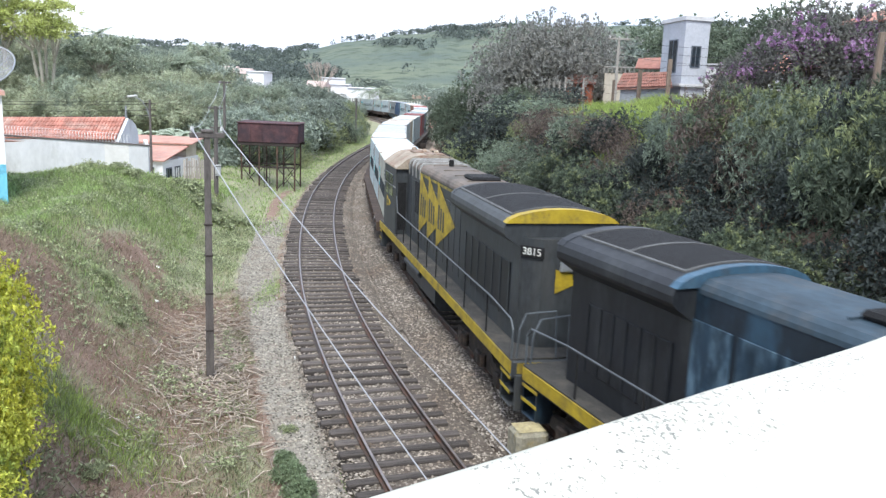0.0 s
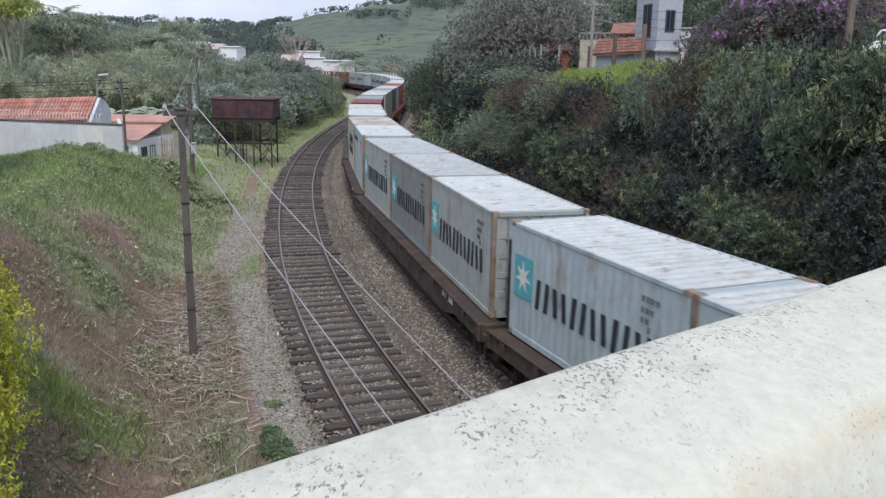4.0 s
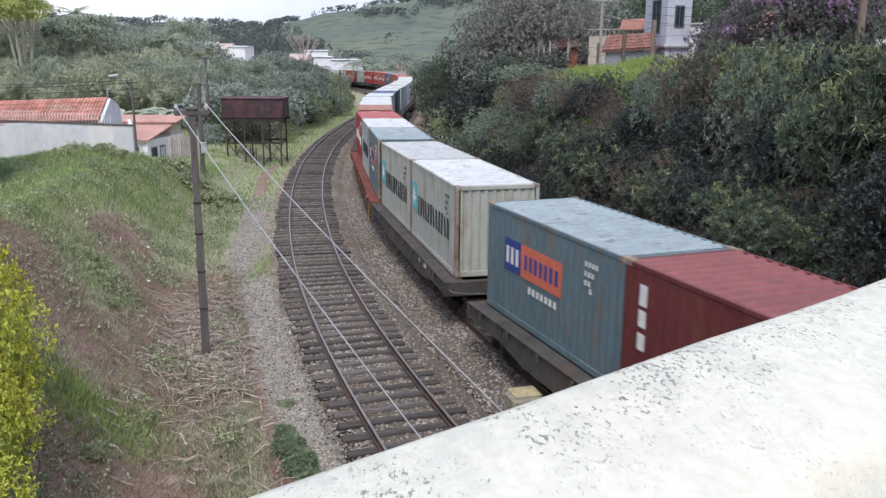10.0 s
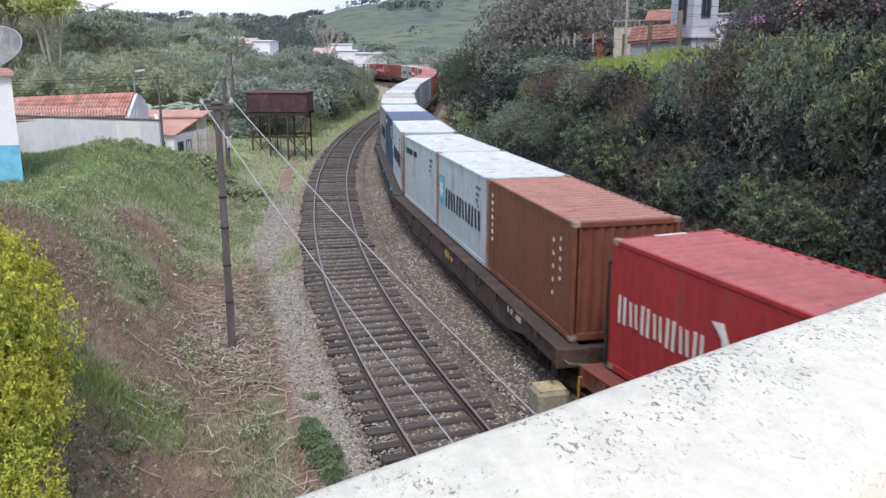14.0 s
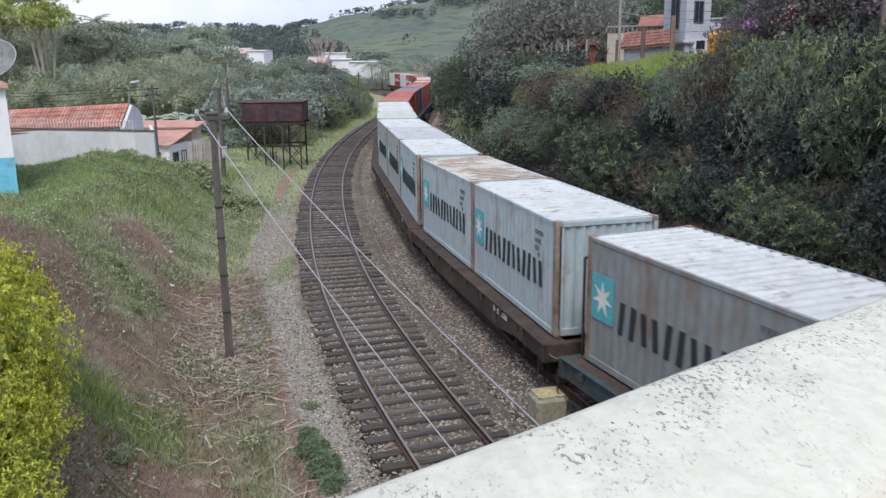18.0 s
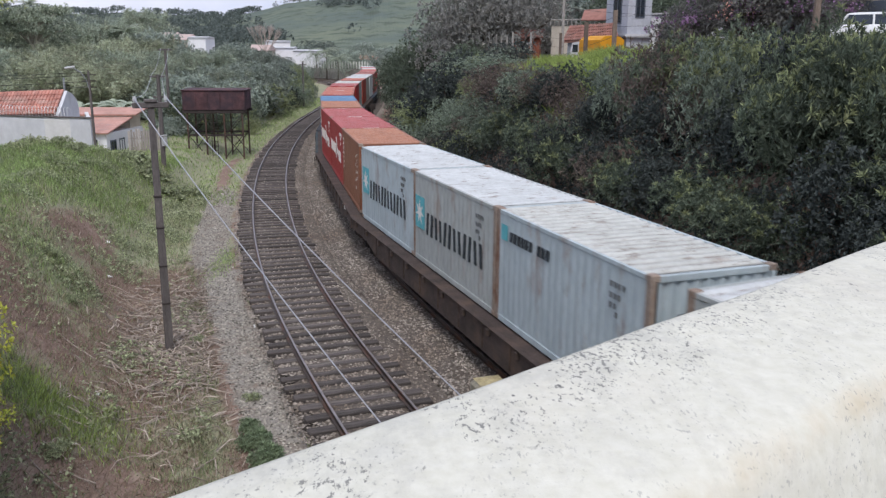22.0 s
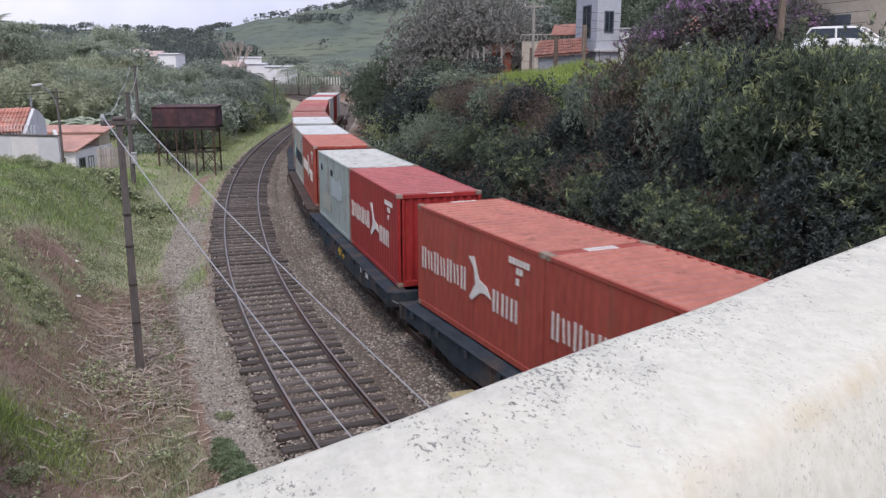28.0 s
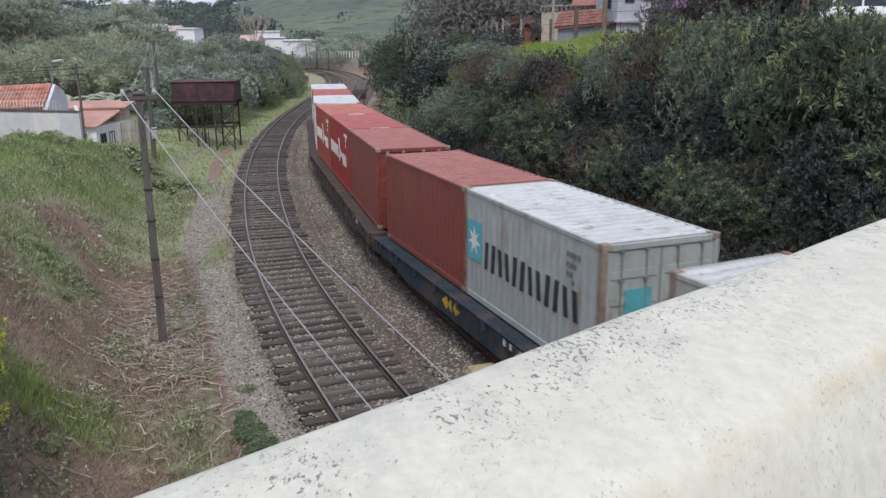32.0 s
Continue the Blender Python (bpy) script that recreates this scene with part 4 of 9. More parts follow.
def star_logo(ob, small=False):
    """A white seven-pointed star on a pale blue square, then six dark bars in place of the name."""
    if small:
        put(ob, mark("sq_s", lambda: plate(0.3, 0.34), "mark_cyan"), -2.6, 2.1, "logo_square")
        for i in range(10):
            if i != 6:
                put(ob, mark("bar_s", lambda: plate(0.13, 0.22, lean=0.01), "mark_dark"), -2.25 + i * 0.19, 2.06, "name_bar")
        return
    put(ob, mark("sq", lambda: plate(0.78, 0.92), "mark_cyan"), -2.42, 1.44, "logo_square", "faded pale blue square")
    put(ob, mark("star", lambda: star(0.36), "mark_white"), -2.42, 1.44, "logo_star", "white seven-pointed star")
    for i in range(6):
        for k in (-1, 1):
            put(ob, mark("stroke%d" % (i % 2), lambda: plate(0.14, 0.64 - 0.05 * (i % 2), lean=0.03 * (1 - 2 * (i % 2))), "mark_dark"), -1.58 + i * 0.71 + k * 0.175, 1.22, "name_bar")


def white_name(ob):
    """Thin white bars in place of a name, with a plain leaping figure between them."""
    for i in range(7):
        for k in (-1, 1):
            put(ob, mark("thin%d" % ((i + k) % 2), lambda: plate(0.04 + 0.015 * ((i + k) % 2), 0.46 if i else 0.54, lean=0.02 * k * (i % 2)), "mark_white"), -2.62 + i * 0.37 + k * 0.085, 1.3, "name_bar")
    wedge = lambda: Geo().prism([(-0.45, 0.62), (-0.2, 0.66), (0.05, 0.2), (0.42, 0.1), (0.62, -0.12), (0.3, -0.06), (0.1, -0.1), (-0.3, -0.36), (-0.42, -0.3), (-0.12, 0.06), (-0.2, 0.4)], "y", -0.01, 0.004)
    put(ob, mark("leap", wedge, "mark_white"), 0.35, 1.26, "emblem", "plain white emblem")
    for i, x in enumerate((1.08, 1.24, 1.46, 1.64, 1.84, 2.02)):
        put(ob, mark("thin_b%d" % (i % 2), lambda: plate((0.07, 0.055)[i % 2], 0.48), "mark_white"), x, 1.16, "name_bar")
    for r, (z, n) in enumerate(((2.2, 6), (2.02, 2), (1.8, 1))):
        for i in range(n):
            put(ob, mark("code", lambda: plate(0.1, 0.13), "mark_white"), 1.75 + i * 0.14 + (0.3 if r else 0), z, "code_bar")


def code_bars(ob, mat, x=1.85):
    for r, (z, n) in enumerate(((2.16, 4), (1.96, 3), (1.78, 2), (1.64, 1))):
        for i in range(n):
            put(ob, mark("code_s", lambda: plate(0.06, 0.1), "mark_faded" if mat == "mark_dark" else mat), x + i * 0.13 + (0.2 if r == 3 else 0), z, "code_bar")


def upright_name(ob):
    for i in range(7):
        put(ob, mark("upr%d" % (i % 2), lambda: plate(0.07 + 0.05 * (i % 2), 0.1), "mark_white"), -2.62, 2.2 - i * 0.2, "name_bar")
    for i in range(5):
        put(ob, mark("upr_s", lambda: plate(0.04, 0.09), "mark_white"), 1.95, 2.0 - i * 0.3, "code_bar")
        put(ob, mark("upr_s", lambda: plate(0.04, 0.09), "mark_white"), 2.35, 2.1 - i * 0.22, "code_bar")


def colour_panel(ob):
    put(ob, mark("pan_b", lambda: plate(0.85, 0.75), "mark_blue"), -1.6, 1.55, "logo_panel", "dark blue panel")
    put(ob, mark("pan_s", lambda: plate(1.9, 0.75), "mark_salmon"), -0.2, 1.55, "logo_panel", "salmon-red panel")
    for i in range(3):
        put(ob, mark("pan_w", lambda: plate(0.13, 0.4, -0.006), "mark_white"), -1.85 + i * 0.25, 1.55, "name_bar")
    for i in range(7):
        put(ob, mark("pan_d", lambda: plate(0.13, 0.34 + 0.1 * (i % 2), -0.006), "mark_blue"), -0.9 + i * 0.24, 1.55, "name_bar")
    for i in range(7):
        put(ob, mark("pan_t", lambda: plate(0.1, 0.15), "mark_white"), -0.7 + i * 0.2, 0.95, "name_bar")


LABELS = {
    "grey": "grey corrugated steel shipping container, faded star logo", "light": "pale blue-grey corrugated shipping container with star logo", "beige": "beige-grey weathered steel shipping container",
    "rusty": "cream shipping container eaten by rust", "ribbed": "dark grey ribbed steel shipping container", "red": "bright red shipping container with white lettering bars",
    "orange": "faded orange-red shipping container with white lettering", "brown": "reddish brown shipping container with upright lettering", "tan": "tan-brown shipping container with upright white lettering",
    "oxide": "plain oxide-red corrugated shipping container", "maroon": "dark maroon corrugated shipping container", "navy": "dark navy blue shipping container", "blue": "mid-blue shipping container with white lettering bars",
    "slate": "blue-grey shipping container with salmon panel", "green": "pale grey-green shipping container, patched paint", "white": "plain white shipping container",
}


def container(kind, roof, logo, doors, posts):
    """A twenty-foot container; x points to its leading end."""
    ob = thing("shipping_container", LABELS[kind], "container", "containers on the freight train")
    p = BOX_PAINT[kind]
    for side in ("near", "far"):
        part("side_panel", box_mesh("side_" + side, p), None, ob)
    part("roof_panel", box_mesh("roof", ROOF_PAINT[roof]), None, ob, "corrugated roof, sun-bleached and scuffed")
    if doors:
        d = part("door_leaves", box_mesh("doors", p), None, ob, "ribbed double doors")
        for k in range(4):
            part("lock_rod", box_mesh("lock_rod_%d" % k, "metal_grey"), None, d)
    else:
        part("end_panel", box_mesh("front", p), None, ob)
    for k in range(4):
        part("corner_post", box_mesh("post_%d" % k, "post_rust" if posts and k in (0, 1) else p), None, ob, "rusty corner post" if posts and k in (0, 1) else "")
        for j in (0, 4):
            part("corner_casting", box_mesh("casting_%d" % (k + j), "post_rust"), None, ob)
    part("rail_frame", box_mesh("rails", p), None, ob)
    if kind in ("red", "orange"):
        for x in (-HL + 0.045, HL - 0.045):
            part("roof_mark", mark("roof_stripe", lambda: Geo().box(-0.04, -0.42, 0.0, 0.04, 0.3, 0.004), "mark_white"), None, ob, "white painted stripe", at=pose(x, 0.1, CH - 0.0125))
    if logo == "star":
        star_logo(ob)
        code_bars(ob, "mark_dark")
        if doors:
            part("door_plate", mark("door_sq", lambda: Geo().box(HL - 0.005, -0.75, 1.25, HL + 0.012, -0.2, 1.75, 0.004), "mark_cyan"), None, ob)
    elif logo == "two_row":
        two_row_name(ob)
        code_bars(ob, "mark_dark")
    elif logo == "small":
        star_logo(ob, True)
        code_bars(ob, "mark_dark")
    elif logo == "white":
        white_name(ob)
    elif logo == "upright":
        upright_name(ob)
    elif logo == "panel":
        colour_panel(ob)
        code_bars(ob, "mark_white", 1.7)
    elif logo == "corner":
        for i in range(5):
            put(ob, mark("crn%d" % (i % 2), lambda: plate(0.12, 0.2), "mark_white" if i else "mark_salmon"), -2.45 + i * 0.18, 2.15, "name_bar")
        code_bars(ob, "mark_white", 1.9)
    elif logo == "patched":
        patched_side(ob)
    elif logo == "script":
        for i in range(8):
            put(ob, mark("scr%d" % (i % 3), lambda: plate(0.08 + 0.05 * (i % 3), 0.3 + 0.25 * (i % 2), lean=0.05), "mark_white"), -2.3 + i * 0.5, 1.5 - 0.03 * i, "name_bar")
        code_bars(ob, "mark_white", 1.9)
    elif logo == "door_word":
        for i in range(3):
            put(ob, mark("side_word%d" % i, lambda: plate(0.2, (0.38, 0.3, 0.3)[i]), "mark_white"), -2.45, 2.05 - i * 0.42, "name_bar")
        for i in range(3):
            part("name_bar", mark("dw%d" % i, lambda: Geo().box(HL - 0.01, -0.85 + i * 0.27, 1.55, HL + 0.008, -0.67 + i * 0.27, 1.55 + (0.42, 0.3, 0.3)[i], 0.003), "mark_white"), None, ob)
    return ob


# ---- flat wagons ----
for _n, _c in (("frame_brown", (0.075, 0.055, 0.048)), ("frame_red", (0.2, 0.06, 0.04)), ("frame_navy", (0.03, 0.046, 0.064)), ("frame_teal", (0.05, 0.078, 0.088)), ("frame_grey", (0.088, 0.08, 0.074))):
    MAT[_n] = material(_n, _c, 0.85, 0.1, 0.35, 1.6, 0.3, 30, stain=(0.13, 0.085, 0.06), stain_amount=0.4, stain_scale=1.0)
MAT["bogie_iron"] = material("bogie_iron", (0.045, 0.038, 0.034), 0.85, 0.3, 0.35, 3, 0.3, 30, stain=(0.12, 0.075, 0.05), stain_amount=0.35)
MAT["wheel_steel"] = material("wheel_steel", (0.12, 0.1, 0.09), 0.5, 0.7, 0.2, 3)


def wheel_geo(r=0.42):
    g = Geo()
    prof = [(0.0, r + 0.03), (0.03, r + 0.03), (0.035, r), (0.13, r - 0.008), (0.13, r - 0.07), (0.085, r - 0.09), (0.07, 0.12), (0.12, 0.11), (0.12, 0.0)]
    n = 18
    v, f = [], []
    for a in range(n):
        c, s_ = math.cos(2 * math.pi * a / n), math.sin(2 * math.pi * a / n)
        v += [(rr * c, y, rr * s_) for y, rr in prof]
    k = len(prof)
    for a in range(n):
        b_ = (a + 1) % n
        f += [(a * k + i, a * k + i + 1, b_ * k + i + 1, b_ * k + i) for i in range(k - 1)]
    return g.add(v, f)


WHEEL = mesh_of("wheel", wheel_geo(), "wheel_steel", True)
AXLE = mesh_of("axle", Geo().rod((0, -0.95, 0), (0, 0.95, 0), 0.075, n=10), "bogie_iron")


def side_frame(base):
    """A cast bogie side frame with its springs and axle boxes."""
    g = Geo()
    top = [(-base - 0.25, 0.35), (-base - 0.2, 0.52), (-base + 0.15, 0.6), (-0.45, 0.78), (0.45, 0.78), (base - 0.15, 0.6), (base + 0.2, 0.52), (base + 0.25, 0.35), (base - 0.2, 0.34), (0.42, 0.16), (-0.42, 0.16), (-base + 0.2, 0.34)]
    g.prism(top, "y", -0.07, 0.07)
    for x in (-base, base):
        g.box(x - 0.16, -0.13, 0.28, x + 0.16, 0.13, 0.56, 0.03)
        g.rod((x, -0.18, 0.42), (x, -0.1, 0.42), 0.11, n=10)
    for x in (-0.22, 0.0, 0.22):
        g.rod((x, -0.1, 0.24), (x, -0.1, 0.6), 0.085, n=8)
    return g


SIDE_FRAME = mesh_of("side_frame", side_frame(0.87), "bogie_iron")
BOLSTER = mesh_of("bolster", Geo().box(-0.22, -1.0, 0.48, 0.22, 1.0, 0.84, 0.03), "bogie_iron")


def bogie(parent, x):
    b_ = part("bogie", BOLSTER, None, parent, at=pose(x, 0, 0))
    for sy in (-1, 1):
        part("side_frame", SIDE_FRAME, None, b_, at=pose(0, sy * 1.08, 0, 0, 0, 0 if sy < 0 else 180))
        for dx in (-0.87, 0.87):
            part("wheel", WHEEL, None, b_, at=pose(dx, sy * 0.76, 0.42, 0, 0, 0 if sy > 0 else 180))
    for dx in (-0.87, 0.87):
        part("axle", AXLE, None, b_, at=pose(dx, 0, 0.42))
    return b_


WAGON_LABEL = {"frame_brown": "dusty brown steel container flat wagon", "frame_red": "rust-red steel container flat wagon with fishbelly sills", "frame_navy": "dark blue steel container flat wagon",
               "frame_teal": "faded teal steel container flat wagon", "frame_grey": "dark grey steel container flat wagon"}


def wagon(n_boxes, mat, emblem=False, post=False):
    """A skeleton flat wagon for n twenty-foot boxes."""
    half = n_boxes * 3.05 + 0.32
    ob = thing("container_wagon", WAGON_LABEL[mat], "wagon", "wagons of the freight train")
    deep, run_in = (0.7, 2.2) if n_boxes == 3 else (0.62, 1.9)
    top = DECK_Z - 0.05
    belly = [(-half, top), (half, top), (half, top - 0.4), (half - run_in, top - 0.42), (half - run_in - 1.3, top - deep), (-half + run_in + 1.3, top - deep), (-half + run_in, top - 0.42), (-half, top - 0.4)]
    for sy in (-1, 1):
        g = Geo().prism(belly, "y", sy * 1.54 - 0.02, sy * 1.54 + 0.02)
        g.box(-half, sy * 1.54 - 0.07, top - 0.02, half, sy * 1.54 + 0.07, top + 0.012, 0.006)
        x = -half + 0.5
        while x < half:
            d = deep - 0.08 if abs(x) < half - run_in - 1.2 else 0.24
            g.box(x - 0.03, sy * 1.54 - 0.05, top - d, x + 0.03, sy * 1.54 + 0.05, top - 0.03, 0.006)
            x += 1.52
        part("side_sill", g, mat, ob)
        part("deck_plate", Geo().box(-half + 0.17, min(sy * 1.02, sy * 1.465), top - 0.024, half - 0.17, max(sy * 1.02, sy * 1.465), top + 0.006, 0.004), "frame_brown" if mat == "frame_teal" else mat, ob, "dusty deck plate")
        for x in np.arange(-half + 0.9, half - 0.3, 1.52):
            part("stake_pocket", POCKET[mat], None, ob, at=pose(float(x), sy * 1.6, top - 0.1))
    part("center_sill", Geo().box(-half, -0.2, top - 0.5, half, 0.2, top - 0.05, 0.02), mat, ob)
    for k in range(int(half * 2 / 1.5) + 1):
        x = -half + 0.2 + k * (2 * half - 0.4) / int(half * 2 / 1.5)
        part("cross_bearer", BEARER[mat], None, ob, at=pose(x, 0, top))
    for sx in (-1, 1):
        part("end_beam", Geo().box(min(sx * half, sx * (half - 0.16)), -1.61, top - 0.42, max(sx * half, sx * (half - 0.16)), 1.61, top + 0.004, 0.02), mat, ob)
        part("coupler", Geo().box(min(sx * half, sx * (half + 0.55)), -0.1, 0.72, max(sx * half, sx * (half + 0.55)), 0.1, 0.94, 0.03).box(min(sx * (half + 0.4), sx * (half + 0.62)), -0.17, 0.68, max(sx * (half + 0.4), sx * (half + 0.62)), 0.17, 0.98, 0.04), "bogie_iron", ob)
        part("grab_iron", Geo().tube([(sx * (half - 0.1), -1.6, top - 0.2), (sx * (half - 0.1), -1.67, top - 0.2), (sx * (half - 0.1), -1.67, top - 0.75), (sx * (half - 0.1), -1.6, top - 0.78)], 0.014, 5), "mark_yellow" if mat == "frame_red" else "steel_frame", ob)
        lever = [(sx * (half + 0.06), -1.45, top - 0.22), (sx * (half + 0.2), -1.4, top - 0.24), (sx * (half + 0.22), -0.9, top - 0.3), (sx * (half + 0.24), -0.1, top - 0.34)]
        part("coupling_lever", Geo().tube([(sx * (half - 0.02), -1.45, top - 0.22)] + lever, 0.018, 5), "mark_faded", ob, "worn coupling lever")
        bogie(ob, sx * (half - 1.75))
    for k in range(n_boxes + 1):
        x = -half + 0.32 + k * 6.1 - 0.02
        for y in (-1.13, 1.13):
            part("twist_lock", LOCK, None, ob, at=pose(x, y, top))
    if emblem == 2:
        part("end_block", Geo().box(half - 0.28, -1.46, top + 0.008, half - 0.08, -1.12, top + 0.13, 0.02), "mark_yellow", ob, "yellow painted block at the deck's corner")
    elif emblem:
        part("emblem", Geo().prism([(-0.55, 0), (-0.25, 0.17), (-0.1, 0.02), (0.05, 0.17), (0.2, 0.02), (0.35, 0.17), (0.6, 0.0), (0.35, -0.16), (0.2, -0.02), (0.05, -0.16), (-0.1, -0.02), (-0.25, -0.16)], "y", -1.574, -1.568).moved(pose(0, 0, top - 0.28)), "mark_yellow", ob, "yellow painted emblem")
        part("emblem_panel", Geo().box(-0.8, -1.5665, top - 0.44, 0.8, -1.5615, top - 0.09), "frame_navy", ob, "dark blue painted panel")
    for i in range(7):
        part("number_bar", mark("num", lambda: plate(0.09, 0.14), "mark_white"), None, ob, at=pose(half - 3.4 + i * 0.15, -1.57, top - 0.16))
    if post:
        part("brake_post", Geo().rod((-half + 0.1, -1.1, top), (-half + 0.1, -1.1, top + 2.1), 0.03, n=6).rod((-half + 0.1, -1.1, top + 2.1), (-half + 0.1, -0.75, top + 2.1), 0.03, n=6), "steel_frame", ob)
    return ob, half


LOCK = mesh_of("lock", Geo().box(-0.09, -0.07, 0.008, 0.09, 0.07, 0.046, 0.01), "frame_grey")
POCKET = {k: mesh_of("pocket", Geo().box(-0.055, -0.04, -0.1, 0.055, 0.035, 0.06, 0.012), k) for k in WAGON_LABEL}
BEARER = {k: mesh_of("bearer", Geo().box(-0.08, -1.51, -0.2, 0.08, 1.51, -0.028, 0.01), k) for k in WAGON_LABEL}

# wagons from the engines backwards: near end of the first box, frame, emblem, boxes as (paint, roof, logo, doors towards the engine, rusty posts)
MK, ML, HS = "star", "small", "white"
TRAIN = [
    (25.12, "frame_brown", 0, [("beige", "pale", MK, 1, 1), ("light", "pale", MK, 0, 1), ("light", "pale", MK, 0, 0)]),
    (44.21, "frame_brown", 0, [("grey", "pale", MK, 1, 1), ("ribbed", "grey", MK, 0, 1), ("grey", "grey", MK, 0, 1)]),
    (63.56, "frame_brown", 0, [("light", "pale", ML, 1, 1), ("rusty", "rusted", "two_row", 0, 1)]),
    (77.13, "frame_grey", 1, [("light", "pale", MK, 1, 1), ("light", "streaked", ML, 0, 1)]),
    (91.46, "frame_grey", 2, [("maroon", "maroon", "door_word", 1, 0), ("slate", "slate", "panel", 0, 0)]),
    (106.00, "frame_grey", 0, [("beige", "pale", MK, 0, 1), ("beige", "grey", MK, 0, 1)]),
    (119.13, "frame_red", 1, [("slate", "slate", "panel", 0, 1), ("grey", "pale", MK, 0, 1), ("red", "red", HS, 0, 0)]),
    (138.76, "frame_brown", 1, [("brown", "brown", "upright", 0, 0), ("light", "pale", MK, 0, 1), ("light", "pale", ML, 0, 1)]),
    (158.03, "frame_teal", 1, [("light", "pale", MK, 0, 1), ("navy", "navy", "corner", 0, 0), ("ribbed", "pale", MK, 0, 1)]),
    (177.55, "frame_brown", 0, [("light", "pale", MK, 0, 1), ("light", "rusted", MK, 0, 1)]),
    (190.44, "frame_brown", 1, [("light", "pale", MK, 0, 1), ("grey", "grey", MK, 0, 1), ("grey", "pale", MK, 0, 1)]),
    (209.34, "frame_brown", 0, [("light", "streaked", ML, 0, 1), ("grey", "pale", MK, 0, 1), ("light", "pale", MK, 0, 0)]),
    (228.09, "frame_brown", 0, [("tan", "tan", "upright", 0, 0), ("red", "red", HS, 0, 0), ("red", "red", HS, 0, 0)]),
    (246.95, "frame_teal", 1, [("tan", "tan", "upright", 0, 0), ("blue", "blue", "script", 0, 0)]),
    (260.37, "frame_navy", 1, [("orange", "orange", HS, 0, 0), ("orange", "orange", HS, 0, 0)]),
    (273.97, "frame_navy", 1, [("red", "red", HS, 0, 0), ("green", "streaked", "patched", 0, 1)]),
    (287.55, "frame_brown", 0, [("orange", "orange", HS, 0, 0), ("beige", "pale", MK, 0, 1)]),
    (301.27, "frame_navy", 1, [("grey", "pale", MK, 1, 1), ("oxide", "oxide", "none", 0, 0)]),
    (314.44, "frame_brown", 0, [("oxide", "oxide", "none", 1, 0), ("red", "red", HS, 0, 0), ("orange", "orange", HS, 0, 0)]),
    (333.4, "frame_brown", 0, [("white", "pale", "none", 0, 0), ("red", "red", HS, 0, 0), ("white", "pale", "none", 0, 0)]),
]


def build_train():
    for u, mat, emblem, boxes in TRAIN:
        w, half = wagon(len(boxes), mat, emblem, post=len(boxes) == 3)
        mid = u - 0.3 + half
        ride(w, mid, half - 1.75)
        for k, (kind, roof, logo, doors, posts) in enumerate(boxes):
            c = container(kind, roof, logo, doors, posts)
            ride(c, mid, half - 1.75, pose(half - 0.3 - CL / 2 - 6.1 * k, 0, DECK_Z))


build_train()


# ---- the two diesel engines ----
MAT["loco_grey"] = material("loco_grey", (0.05, 0.056, 0.062), 0.55, 0.0, 0.3, 1.2, 0.1, 30, stain=(0.07, 0.068, 0.064), stain_amount=0.3, stain_scale=0.8, stretch=(1, 1, 0.4))
MAT["loco_roof"] = material("loco_roof", (0.15, 0.13, 0.115), 0.8, 0.0, 0.35, 1.2, 0.2, 30, stain=(0.2, 0.155, 0.125), stain_amount=0.5, stain_scale=0.8)
MAT["loco_walk"] = material("loco_walk", (0.065, 0.062, 0.058), 0.85, 0.0, 0.3, 1.5, 0.3, 30, stain=(0.12, 0.1, 0.08), stain_amount=0.35)
MAT["loco_yellow_worn"] = material("loco_yellow_worn", (0.4, 0.32, 0.05), 0.65, 0.0, 0.3, 1.5, stain=(0.055, 0.055, 0.052), stain_amount=0.8, stain_scale=5.0)
MAT["loco_blue_band"] = material("loco_blue_band", (0.06, 0.13, 0.2), 0.5, 0.0, 0.25, 1.5, stain=(0.05, 0.06, 0.07), stain_amount=0.4, stain_scale=2.0)
# pale streaks in the door colour stand for reflections
MAT["loco_blue_door_gleam"] = material("loco_blue_door_gleam", (0.02, 0.045, 0.075), 0.4, 0.0, 0.4, 1.6, stain=(0.15, 0.24, 0.32), stain_amount=0.5, stain_scale=2.6, stretch=(1.6, 1, 0.35))
MAT["loco_black"] = material("loco_black", (0.017, 0.02, 0.026), 0.5, 0.0, 0.3, 1.0, 0.1, 30, stain=(0.05, 0.055, 0.06), stain_amount=0.35, stain_scale=0.9, stretch=(1, 1, 0.4))
MAT["loco_yellow"] = material("loco_yellow", (0.44, 0.33, 0.03), 0.55, 0.0, 0.2, 1.5, stain=(0.1, 0.08, 0.045), stain_amount=0.5, stain_scale=2.2)
# the lighter blue patches imitate upright reflections on the hood
MAT["loco_blue"] = material("loco_blue", (0.013, 0.023, 0.037), 0.55, 0.0, 0.3, 0.9, stain=(0.035, 0.085, 0.14), stain_amount=0.42, stain_scale=0.8, stretch=(1, 1, 0.4))
MAT["loco_blue_roof"] = material("loco_blue_roof", (0.04, 0.068, 0.095), 0.6, 0.0, 0.35, 1.2, stain=(0.085, 0.08, 0.075), stain_amount=0.5, stain_scale=0.9)
MAT["screen_black"] = material("screen_black", (0.02, 0.02, 0.022), 0.8, 0.2, 0.3, 6, 0.6, 60)
MAT["handrail_white"] = material("handrail_white", (0.11, 0.125, 0.14), 0.5, vary=0.15, scale=4)
MAT["cab_roof"] = material("cab_roof", (0.36, 0.31, 0.25), 0.75, 0.0, 0.3, 1.3, 0.15, 30, stain=(0.2, 0.1, 0.065), stain_amount=0.5)
